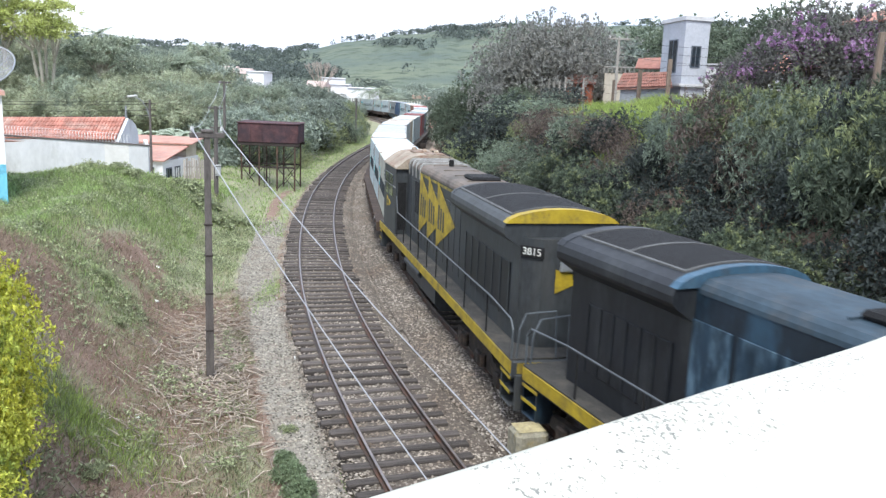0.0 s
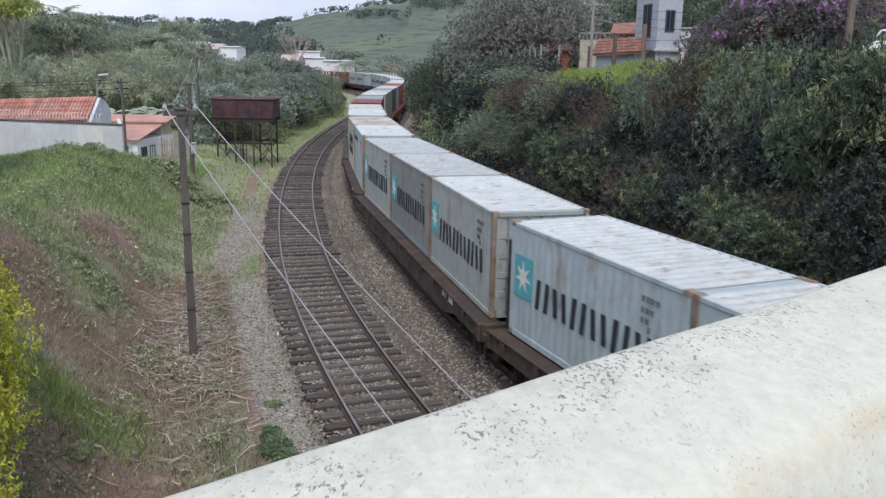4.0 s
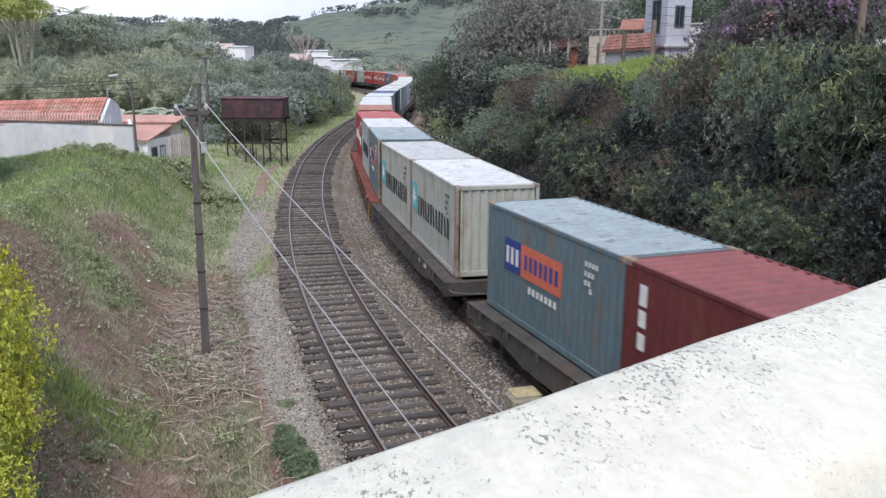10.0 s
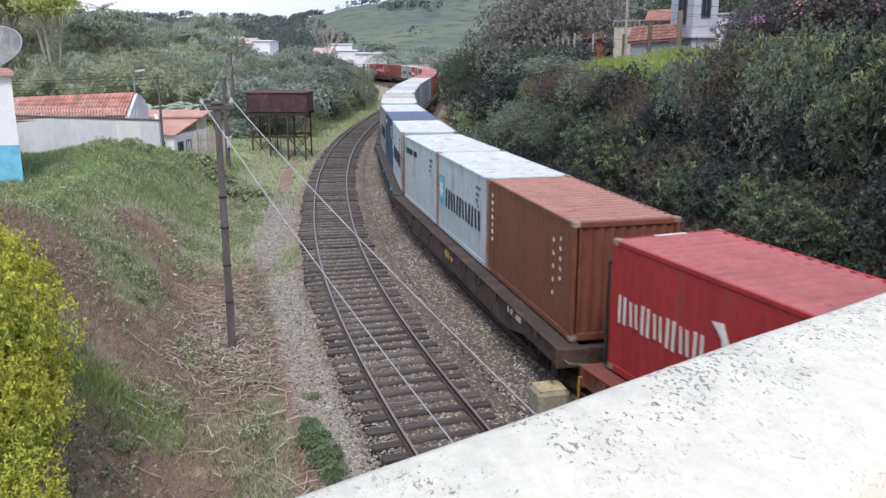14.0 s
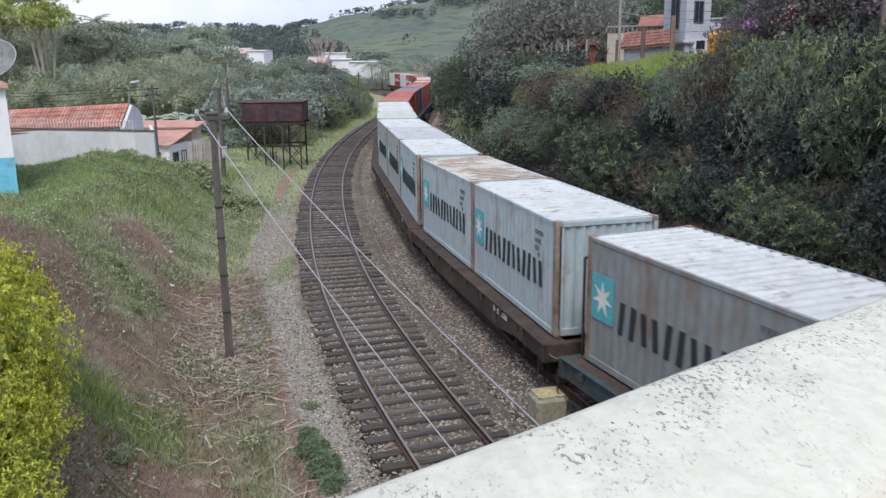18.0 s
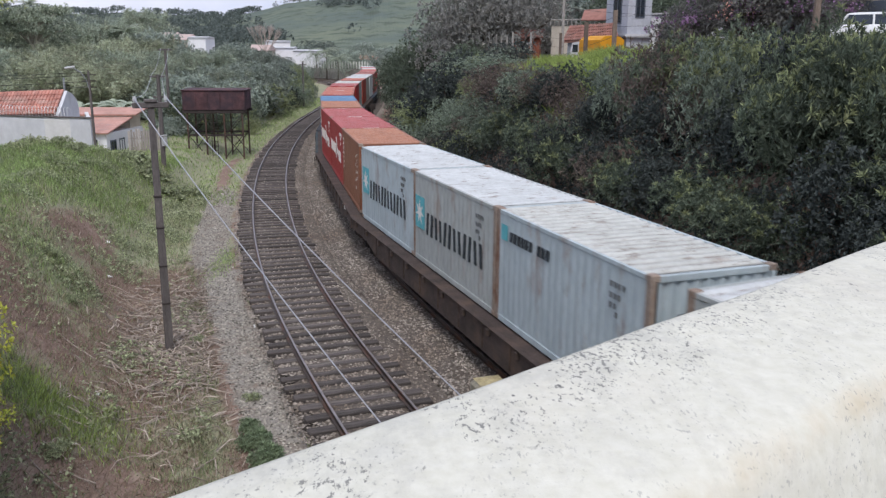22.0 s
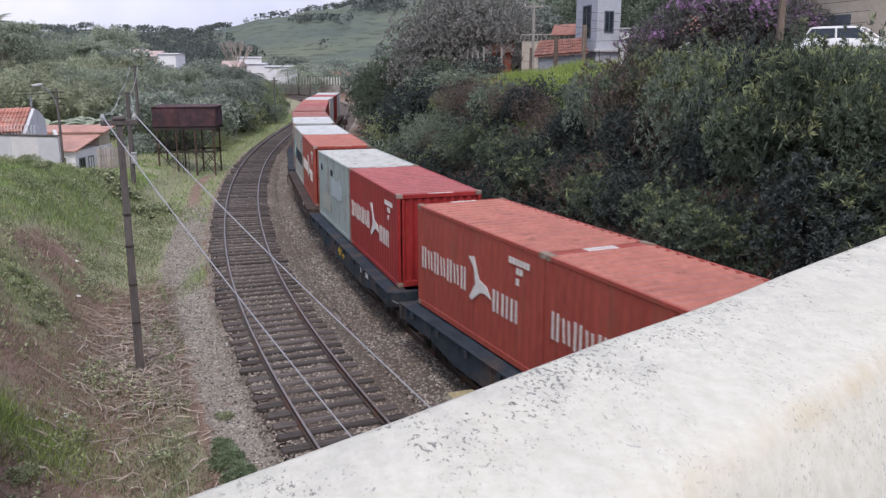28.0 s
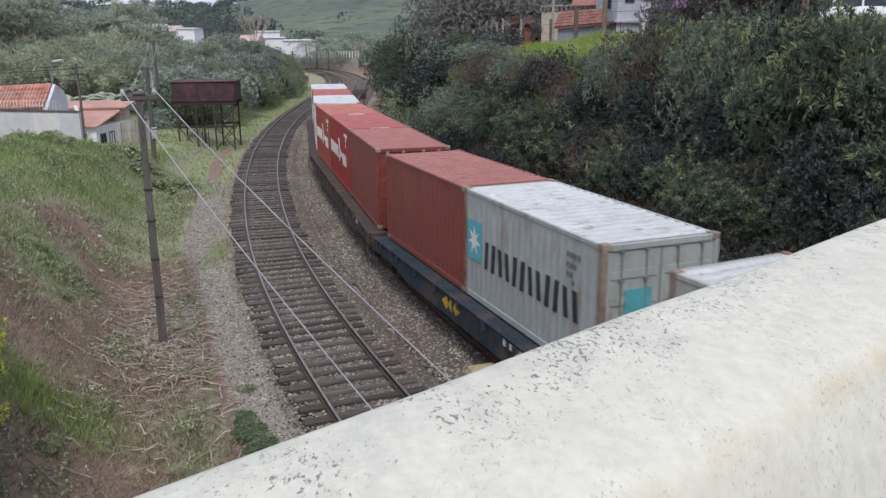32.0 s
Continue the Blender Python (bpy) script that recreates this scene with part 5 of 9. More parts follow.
MAT["trim_grey"] = material("trim_grey", (0.12, 0.12, 0.12), 0.7, vary=0.3, scale=4)
MAT["band_pale"] = material("band_pale", (0.36, 0.36, 0.35), 0.7, vary=0.3, scale=4, stain=(0.12, 0.11, 0.1), stain_amount=0.4, stain_scale=3)
MAT["number_white"] = material("number_white", (0.75, 0.75, 0.72), 0.6, vary=0.05, scale=4)


def hood_section(w, z0, z1, c):
    arc = [(w - c + c * math.cos(k * math.pi / 20), z1 - c + c * math.sin(k * math.pi / 20)) for k in range(11)]
    return [(-w, z0), (w, z0)] + arc + [(-x, z) for x, z in arc[::-1]]


def locomotive(body, roof, number, label, end="loco_grey", r0=4.3, cap_mat="loco_yellow"):
    """A six-axle hood unit; x points to its radiator end, whose winged section begins at r0."""
    ob = thing("locomotive", label, "locomotive", "engines of the freight train")
    part("underframe", Geo().box(-8.5, -1.4, 1.12, 8.5, 1.4, 1.5, 0.03), end, ob)
    for ex in (-1, 1):
        part("end_stripe", Geo().box(min(ex * 8.504, ex * 8.52), -1.3, 1.22, max(ex * 8.504, ex * 8.52), 1.3, 1.46), "loco_yellow", ob, "yellow end stripe")
    part("walkway", Geo().box(-8.45, -1.44, 1.503, 8.45, 1.44, 1.545, 0.01), "loco_walk", ob, "dusty tread plate")
    for sy in (-1, 1):
        part("sill_stripe", Geo().box(-8.45, min(sy * 1.404, sy * 1.45), 1.2, 8.45, max(sy * 1.404, sy * 1.45), 1.5, 0.012), "loco_yellow", ob, "yellow sill stripe")
    hood = part("hood", Geo().prism(hood_section(0.95, 1.55, 3.98, 0.2), "x", -4.72, r0 - 0.004), body, ob)
    part("hood_roof", Geo().prism([(-0.962, 3.8), (0.962, 3.8), (0.955, 3.86), (0.91, 3.93), (0.82, 3.985), (0.6, 4.015), (0.25, 4.03), (-0.25, 4.03), (-0.6, 4.015), (-0.82, 3.985), (-0.91, 3.93), (-0.955, 3.86)], "x", -4.7, r0 - 0.05), roof, ob, "sooty weathered roof")
    x = -4.4
    while x < r0 - 0.2:
        for sy in (-1, 1):
            part("hood_door", Geo().box(x, min(sy * 0.95, sy * 0.972), 1.75, x + 0.62, max(sy * 0.95, sy * 0.972), 3.45, 0.008), "loco_blue_door_gleam" if body == "loco_blue" else body, hood)
        x += 0.7
    for x in (-4.35, -3.7, -3.05, -2.3):
        part("roof_band", Geo().prism(hood_section(0.972, 3.55, 4.05, 0.2), "x", x - 0.06, x + 0.06), "band_pale", hood, "worn pale painted band")
    for sy in (-1, 1):
        if cap_mat == "loco_yellow":
            part("shoulder_line", Geo().box(-2.2, min(sy * 0.974, sy * 0.98), 3.7, r0 - 0.1, max(sy * 0.974, sy * 0.98), 3.77), "loco_yellow_worn", hood, "flaking yellow line")
        part("air_intake", Geo().box(-3.0, min(sy * 0.955, sy * 0.978), 2.5, -2.36, max(sy * 0.955, sy * 0.978), 3.45, 0.01), "screen_black", hood)
    for x in (-1.6, 0.0, 1.6, 3.2):
        part("roof_seam", Geo().box(x - 0.025, -0.62, 4.0, x + 0.025, 0.62, 4.045, 0.006), roof, hood)
    # flared radiator section with its screens
    wing = [(1.34, 3.6), (1.4, 3.66), (1.41, 3.76), (1.38, 3.86), (1.28, 3.94), (1.05, 4.02), (0.7, 4.08), (0.35, 4.115)]
    flare = [(-0.98, 1.55), (0.98, 1.55), (0.98, 3.4)] + wing + [(0, 4.125)] + [(-y, z) for y, z in wing[::-1]] + [(-0.98, 3.4)]
    rad = part("radiator_hood", Geo().prism(flare, "x", r0, 7.75), end, ob)

    def arch(x0, x1, y0, y1, thick):
        """A curved sheet laid on the winged roof."""
        ys = np.linspace(y0, y1, 9)
        zs = np.interp(abs(ys), [0, 0.35, 0.7, 1.05, 1.28, 1.38], [4.125, 4.115, 4.08, 4.02, 3.94, 3.86])
        return Geo().prism([(float(y), float(z) - 0.01) for y, z in zip(ys, zs)] + [(float(y), float(z) + thick) for y, z in zip(ys[::-1], zs[::-1])], "x", x0, x1)

    span = (7.5 - r0 - 0.2) / 2
    for k in range(2):
        xa = r0 + 0.2 + k * (span + 0.03)
        part("roof_screen", arch(xa, xa + span - 0.03, -1.12, 1.0, 0.02), "screen_black", rad, "black radiator screen")
    part("screen_trim", arch(r0 + 0.2 + span - 0.026, r0 + 0.2 + span + 0.026, -1.12, 1.0, 0.03), "trim_grey", rad)
    for y in (-1.15, 1.03):
        part("screen_trim", arch(r0 + 0.18, 7.53, y - 0.025, y + 0.025, 0.028), "trim_grey", rad)
    for xa in (r0 + 0.15, 7.53):
        part("screen_trim", arch(xa, xa + 0.03, -1.17, 1.05, 0.026), "trim_grey", rad)
    for sy in (-1, 1):
        part("side_intake", Geo().box(r0 + 0.3, min(sy * 0.982, sy * 1.0), 1.9, 7.3, max(sy * 0.982, sy * 1.0), 3.0, 0.01), "loco_black", rad)
        for k in range(7):
            xa = r0 + 0.3 + k * (7.0 - r0) / 6
            part("intake_post", Geo().box(xa - 0.03, min(sy * 1.002, sy * 1.02), 1.88, xa + 0.03, max(sy * 1.002, sy * 1.02), 3.02, 0.006), end, rad)
    cap = [(y * 1.004, z + 0.006) for y, z in wing if z > 3.8] + [(0, 4.131)]
    part("end_band", Geo().prism(cap + [(-y, z) for y, z in cap[-2::-1]], "x", 7.62, 7.79), cap_mat, rad, "painted end cap of the radiator wing")
    part("wing_band", Geo().prism(cap + [(-y, z) for y, z in cap[-2::-1]], "x", r0 - 0.03, r0 + 0.1), "loco_blue_band" if cap_mat != "loco_yellow" else end, rad)
    part("hood_end", Geo().prism([(7.754, -0.92), (7.983, -0.57), (8.02, 0.0), (7.983, 0.57), (7.754, 0.92)], "z", 1.55, 3.6), end, ob)
    for sy in (-1, 1):
        m = pose(7.885, sy * 0.765, 3.4, 0, 0, sy * 45)
        b_ = part("number_board", Geo().box(-0.01, -0.3, -0.13, 0.03, 0.3, 0.13, 0.01), "screen_black", ob, at=m)
        if number:
            cu = bpy.data.curves.new("digits", "FONT")
            cu.body, cu.size, cu.extrude, cu.align_x, cu.align_y = number, 0.24, 0.004, "CENTER", "CENTER"
            cu.materials.append(MAT["number_white"])
            tmp = bpy.data.objects.new("digits", cu)
            scene.collection.objects.link(tmp)
            me = bpy.data.meshes.new_from_object(tmp.evaluated_get(bpy.context.evaluated_depsgraph_get()))
            bpy.data.objects.remove(tmp)
            me.materials.clear()
            me.materials.append(MAT["number_white"])
            part("digits", me, None, b_, at=Matrix.Translation((0.036, 0, 0)) @ pose(0, 0, 0, 90, 0, 90))
    part("end_emblem", Geo().prism([(-0.25, 2.6), (0.2, 2.75), (0.25, 2.95), (-0.25, 3.05)], "x", 8.02, 8.03), "loco_yellow", ob, "small yellow emblem")
    part("headlight", Geo().box(8.0, -0.16, 3.0, 8.08, 0.16, 3.3, 0.03), "metal_grey", ob)
    # cab and short nose
    cab = part("cab", Geo().prism([(-1.42, 1.55), (1.42, 1.55), (1.42, 3.75), (-1.42, 3.75)], "x", -7.5, -4.724), body, ob)
    dome = [(1.45, 3.752), (1.43, 3.8), (1.0, 4.08), (0.72, 4.2), (0.0, 4.25), (-0.72, 4.2), (-1.0, 4.08), (-1.43, 3.8), (-1.45, 3.752)]
    part("cab_roof", Geo().prism(dome[::-1], "x", -7.7, -4.6), "cab_roof", cab, "rust-brown arched cab roof")
    for x0, y0 in ((-6.9, -0.3), (-6.3, 0.35), (-5.8, -0.1), (-5.3, 0.3)):
        part("roof_fitting", Geo().box(x0 - 0.14, y0 - 0.1, 4.15, x0 + 0.14, y0 + 0.1, 4.36, 0.05), "cab_roof", cab)
    part("roof_hatch", Geo().box(-6.5, -0.55, 4.2, -5.7, 0.1, 4.27, 0.015), "post_rust", cab, "rusty roof hatch")
    part("roof_hatch", Geo().box(-5.5, -0.2, 4.22, -4.75, 0.55, 4.27, 0.015), "post_rust", cab)
    part("roof_cable", Geo().tube([(-6.0, 0.3, 4.27), (-5.4, 0.6, 4.26), (-4.9, 0.75, 4.22), (-4.3, 0.6, 4.08), (-3.2, 0.65, 4.06)], 0.035, 6), "screen_black", cab)
    part("rear_door", Geo().box(-4.722, -1.34, 1.7, -4.7, -1.0, 3.3, 0.01), "screen_black", cab, "dark open doorway")
    part("drip_strip", Geo().box(-7.5, -1.44, 3.1, -4.73, -1.424, 3.14, 0.004), "band_pale", cab)
    for sy in (-1, 1):
        for x0, x1 in ((-7.2, -6.35), (-6.2, -5.35)):
            part("side_window", Geo().box(x0, min(sy * 1.423, sy * 1.44), 2.75, x1, max(sy * 1.423, sy * 1.44), 3.5, 0.02), "glass_dark", cab)
        part("front_window", Geo().box(-7.54, min(sy * 0.35, sy * 1.2), 2.85, -7.503, max(sy * 0.35, sy * 1.2), 3.5, 0.02), "glass_dark", cab)
    part("nose", Geo().prism(hood_section(0.95, 1.55, 3.2, 0.2), "x", -8.3, -7.504), body, ob)
    # exhaust and roof gear
    part("exhaust", Geo().box(2.1, -0.46, 4.02, 3.2, 0.46, 4.13, 0.05), "screen_black", ob)
    part("antenna_box", Geo().box(-1.5, -0.08, 4.02, -1.36, 0.08, 4.22, 0.02), "screen_black", ob)
    # painted arrows on the hood, with dark bars in place of letters
    for sy in (-1, 1):
        for i in range(3):
            x0 = -2.1 + i * 1.45
            tip = 1.42 if i < 2 else 2.5
            mid = 2.9
            half_h = 0.9
            edge = [(x0, mid - half_h), (x0, mid + half_h)]
            if i < 2:
                edge += [(x0 + 0.25, mid + half_h * 0.88), (x0 + tip, mid + half_h * 0.4), (x0 + tip, mid - half_h * 0.4), (x0 + 0.25, mid - half_h * 0.88)]
            else:
                edge += [(x0 + 0.3, mid + half_h * 0.85), (x0 + tip, mid), (x0 + 0.3, mid - half_h * 0.85)]
            part("hood_emblem", Geo().prism(edge, "y", sy * 0.975, sy * 0.985), "loco_yellow", hood, "flaking yellow emblem")
            for k, dx in enumerate((0.22, 0.56, 0.9)):
                part("emblem_bar", Geo().box(x0 + dx, min(sy * 0.986, sy * 0.992), 2.55, x0 + dx + 0.17, max(sy * 0.986, sy * 0.992), 3.2 - 0.06 * k), body, hood)
    part("cab_emblem", Geo().prism([(-6.75, 2.26), (-6.75, 2.66), (-6.45, 2.58), (-6.1, 2.56), (-5.85, 2.46), (-6.1, 2.36), (-6.45, 2.34)], "y", -1.44, -1.424), "loco_yellow", cab, "small yellow emblem")
    for i in range(3):
        part("emblem_bar", Geo().box(-6.62 + i * 0.22, -1.446, 2.38, -6.53 + i * 0.22, -1.441, 2.54), body, cab)
    # handrails
    for sy in (-1, 1):
        xs = [-4.3 + 1.42 * k for k in range(9)]
        for x in xs:
            part("stanchion", Geo().rod((x, sy * 1.4, 1.54), (x, sy * 1.4, 2.5), 0.022, n=6), "screen_black", ob)
        part("handrail", Geo().tube([(-4.6, sy * 1.4, 3.1), (-4.3, sy * 1.4, 2.5), (7.3, sy * 1.4, 2.5), (8.3, sy * 1.4, 2.4), (8.42, sy * 1.4, 2.2), (8.42, sy * 1.4, 1.1)], 0.024, 6), "handrail_white", ob, "pale worn handrail")
        part("end_rail", Geo().tube([(8.42, sy * 1.3, 1.1), (8.42, sy * 1.25, 2.2), (8.4, sy * 1.1, 2.55), (8.4, sy * 0.4, 2.6), (8.42, sy * 0.35, 1.55)], 0.022, 6), "handrail_white", ob)
        for ex in (-1, 1):
            st = Geo()
            for k in range(3):
                st.box(min(ex * 8.05, ex * 8.45), min(sy * 1.0, sy * 1.42), 0.42 + 0.33 * k, max(ex * 8.05, ex * 8.45), max(sy * 1.0, sy * 1.42), 0.46 + 0.33 * k, 0.01)
            st.box(min(ex * 8.02, ex * 8.05), min(sy * 1.0, sy * 1.42), 0.4, max(ex * 8.02, ex * 8.05), max(sy * 1.0, sy * 1.42), 1.2)
            part("steps", st, body, ob, "dark end steps")
            for k in range(1, 3):
                part("step_edge", Geo().box(min(ex * 8.0, ex * 8.46), min(sy * 1.422, sy * 1.435), 0.4 + 0.33 * k, max(ex * 8.0, ex * 8.46), max(sy * 1.422, sy * 1.435), 0.48 + 0.33 * k, 0.004), "loco_yellow", ob, "yellow step edge")
    for ex in (-1, 1):
        part("pilot", Geo().box(min(ex * 8.5, ex * 8.56), -1.35, 0.35, max(ex * 8.5, ex * 8.56), 1.35, 1.2, 0.02), body, ob)
        part("coupler", Geo().box(min(ex * 8.55, ex * 9.1), -0.1, 0.72, max(ex * 8.55, ex * 9.1), 0.1, 0.94, 0.03).box(min(ex * 8.9, ex * 9.14), -0.17, 0.66, max(ex * 8.9, ex * 9.14), 0.17, 1.0, 0.04), "bogie_iron", ob)
        part("air_hose", Geo().tube([(ex * 8.56, 0.35, 0.85), (ex * 8.8, 0.35, 0.6), (ex * 8.95, 0.2, 0.4), (ex * 9.08, 0.1, 0.5)], 0.03, 6), "screen_black", ob)
        t = part("truck", Geo().box(ex * 5.5 - 0.3, -0.95, 0.55, ex * 5.5 + 0.3, 0.95, 1.1, 0.04), "bogie_iron", ob)
        for sy in (-1, 1):
            g = Geo().prism([(-2.4, 0.45), (-2.3, 0.7), (-1.2, 0.74), (-0.9, 0.95), (0.9, 0.95), (1.2, 0.74), (2.3, 0.7), (2.4, 0.45), (1.9, 0.38), (-1.9, 0.38)], "y", -0.08, 0.08)
            for dx in (-1.75, 0.0, 1.75):
                g.box(dx - 0.2, -0.2, 0.3, dx + 0.2, 0.1, 0.66, 0.04).rod((dx + 0.5, -0.14, 0.4), (dx + 0.5, -0.14, 0.72), 0.1, n=8)
            part("side_frame", g, "bogie_iron", t, at=pose(ex * 5.5, sy * 1.1, 0, 0, 0, 0 if sy < 0 else 180))
            for dx in (-1.75, 0.0, 1.75):
                part("wheel", LOCO_WHEEL, None, t, at=pose(ex * 5.5 + dx, sy * 0.76, 0.5, 0, 0, 0 if sy > 0 else 180))
    part("fuel_tank", Geo().prism([(-1.3, 0.55), (-1.1, 0.32), (1.1, 0.32), (1.3, 0.55), (1.3, 1.1), (-1.3, 1.1)], "x", -2.6, 2.4), "loco_grey", ob, "dark fuel tank")
    for sy in (-1, 1):
        part("air_reservoir", Geo().rod((-2.4, sy * 1.32, 1.02), (0.2, sy * 1.32, 1.02), 0.13, n=10), "loco_grey", ob)
    raise_hood(ob)
    return ob


def raise_hood(ob):
    """Brings the hood, cab and radiator end to their full height and length over the fitted running gear."""
    def place(x, z, high):
        return (x if x < 4.3 else 4.3 + min(x - 4.3, 4.2) * 1.53 + max(0, x - 8.5)), (1.55 + (z - 1.55) * high if z > 1.55 else z)

    for c in ob.children_recursive:
        top = c
        while top.parent is not ob:
            top = top.parent
        kind = top.name.split(".")[0]
        if kind == "truck":
            if c is top and c.data.vertices[0].co.x > 0:
                c.matrix_basis = pose(1.9, 0, 0) @ c.matrix_basis
        elif kind == "number_board":
            if c is top:
                m = c.matrix_basis.copy()
                m.translation.x, m.translation.z = place(m.translation.x, m.translation.z, 1.21)
                c.matrix_basis = m
        else:
            for v in c.data.vertices:
                v.co.x, v.co.z = place(v.co.x, v.co.z, 1.0 if kind in ("stanchion", "handrail", "end_rail") else 1.19 if kind in ("cab", "nose") else 1.24)
            c.data.update()


LOCO_WHEEL = mesh_of("wheel", wheel_geo(0.5), "wheel_steel", True)
ride(locomotive("loco_grey", "loco_roof", "3815", "dark grey and yellow diesel locomotive with flared radiator"), 15.75, 5.5)
ride(locomotive("loco_blue", "loco_blue_roof", "", "faded blue-grey diesel locomotive with yellow sill stripe", "loco_black", 5.3, "loco_black"), -5.7, 5.5, pose(0, 0, 0, 0, 0, 180))


# ---- plants ----
MAT["leaf_grey"] = leaf_material("leaf_grey", (0.32, 0.32, 0.3), 0.4, (0.37, 0.345, 0.29), 0.35)
MAT["leaf_acacia"] = leaf_material("leaf_acacia", (0.5, 0.54, 0.22), 0.35)
# paler leaf colour for sunlit plumes, with some haze blue mixed in
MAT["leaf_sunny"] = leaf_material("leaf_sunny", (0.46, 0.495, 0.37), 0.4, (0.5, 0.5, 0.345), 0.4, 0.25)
# the two wood greens have distance haze put into their colour
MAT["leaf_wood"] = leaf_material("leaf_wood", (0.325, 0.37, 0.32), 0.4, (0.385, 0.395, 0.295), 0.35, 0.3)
MAT["leaf_wood_dark_haze"] = leaf_material("leaf_wood_dark_haze", (0.235, 0.275, 0.245), 0.4, (0.285, 0.295, 0.23), 0.3, 0.3)
# near-black leaf colour that stands for the deep shade low in the thicket
MAT["leaf_shade"] = leaf_material("leaf_shade", (0.088, 0.106, 0.1), 0.4, (0.105, 0.108, 0.09), 0.3, 0.3)
MAT["bark_white"] = material("bark_white", (0.46, 0.43, 0.37), 0.9, vary=0.25, scale=2, bump=0.3, bump_scale=14, stretch=(2, 2, 0.5))
MAT["leaf_blue"] = leaf_material("leaf_blue", (0.3, 0.37, 0.24), 0.45, (0.36, 0.4, 0.25), 0.35)
MAT["leaf_weed"] = leaf_material("leaf_weed", (0.42, 0.46, 0.3), 0.55, (0.42, 0.42, 0.28), 0.3)
MAT["grass_lush"] = leaf_material("grass_lush", (0.36, 0.44, 0.15), 0.45)
MAT["leaf_plum"] = leaf_material("leaf_plum", (0.21, 0.215, 0.2), 0.4, (0.25, 0.26, 0.19), 0.35)


def leaves_mesh(name, pts, normals, length, width, mat, rng, per=1, spread=0.9, droop=0.2, fold=0.25):
    """Leaves in rosettes round the given points: each leaf is a folded blade of its own."""
    n = len(pts) * per
    p = np.repeat(pts, per, 0)
    nn = np.repeat(normals, per, 0)
    d = nn + rng.normal(0, spread, (n, 3))
    d[:, 2] -= droop * rng.random(n)
    d /= np.linalg.norm(d, axis=1, keepdims=True) + 1e-9
    side = np.cross(d, nn + rng.normal(0, 0.3, (n, 3)))
    side /= np.linalg.norm(side, axis=1, keepdims=True) + 1e-9
    up = np.cross(side, d)
    ln = (length * rng.uniform(0.65, 1.25, n))[:, None]
    wd = (width * rng.uniform(0.7, 1.2, n))[:, None]
    base = p + d * ln * 0.08
    mid = p + d * ln * 0.5
    tip = p + d * ln - up * ln * 0.12
    v = np.stack([base, mid + side * wd * 0.5 + up * wd * fold, tip, mid - side * wd * 0.5 + up * wd * fold], 1).reshape(-1, 3)
    me = bpy.data.meshes.new(name)
    me.vertices.add(n * 4)
    me.vertices.foreach_set("co", v.astype(np.float32).reshape(-1))
    i = np.arange(n)[:, None] * 4
    tris = np.concatenate([i + [0, 1, 2], i + [0, 2, 3]], 1).reshape(-1)
    me.loops.add(n * 6)
    me.loops.foreach_set("vertex_index", tris.astype(np.int32))
    me.polygons.add(n * 2)
    me.polygons.foreach_set("loop_start", np.arange(0, n * 6, 3, dtype=np.int32))
    me.polygons.foreach_set("loop_total", np.full(n * 2, 3, dtype=np.int32))
    me.materials.append(MAT[mat])
    me.update(calc_edges=True)
    return me


def lumpy(rng, n, lumps, radius, flat=0.8, lift=0.55):
    """Points and outward normals on an uneven crown made of several lumps; some sit inside."""
    c = rng.normal(0, 1, (lumps, 3))
    c /= np.linalg.norm(c, axis=1, keepdims=True)
    c *= radius * rng.uniform(0.25, 0.72, (lumps, 1))
    c[:, 2] = abs(c[:, 2]) * flat + radius * lift * 0.5
    r = radius * rng.uniform(0.28, 0.52, lumps)
    k = rng.choice(lumps, n, p=r ** 2 / (r ** 2).sum())
    d = rng.normal(0, 1, (n, 3))
    d[:, 2] = d[:, 2] * 0.9 + 0.25
    d /= np.linalg.norm(d, axis=1, keepdims=True)
    rad = r[k] * rng.uniform(0.55, 1.05, n) ** 0.5
    p = c[k] + d * rad[:, None] * [1, 1, flat]
    nrm = d * 0.8 + [0, 0, 0.35]
    keep = p[:, 2] > 0.02
    return p[keep], nrm[keep], c, r


def stems_geo(c, rng, r0=0.05):
    g = Geo()
    for q in c[: min(len(c), 9)]:
        m = Vector((q[0] * 0.3 + rng.normal(0, 0.05), q[1] * 0.3 + rng.normal(0, 0.05), q[2] * 0.55))
        g.tube([(q[0] * 0.05, q[1] * 0.05, -0.25), m, tuple(q)], [r0, r0 * 0.7, r0 * 0.25], 5)
    return g


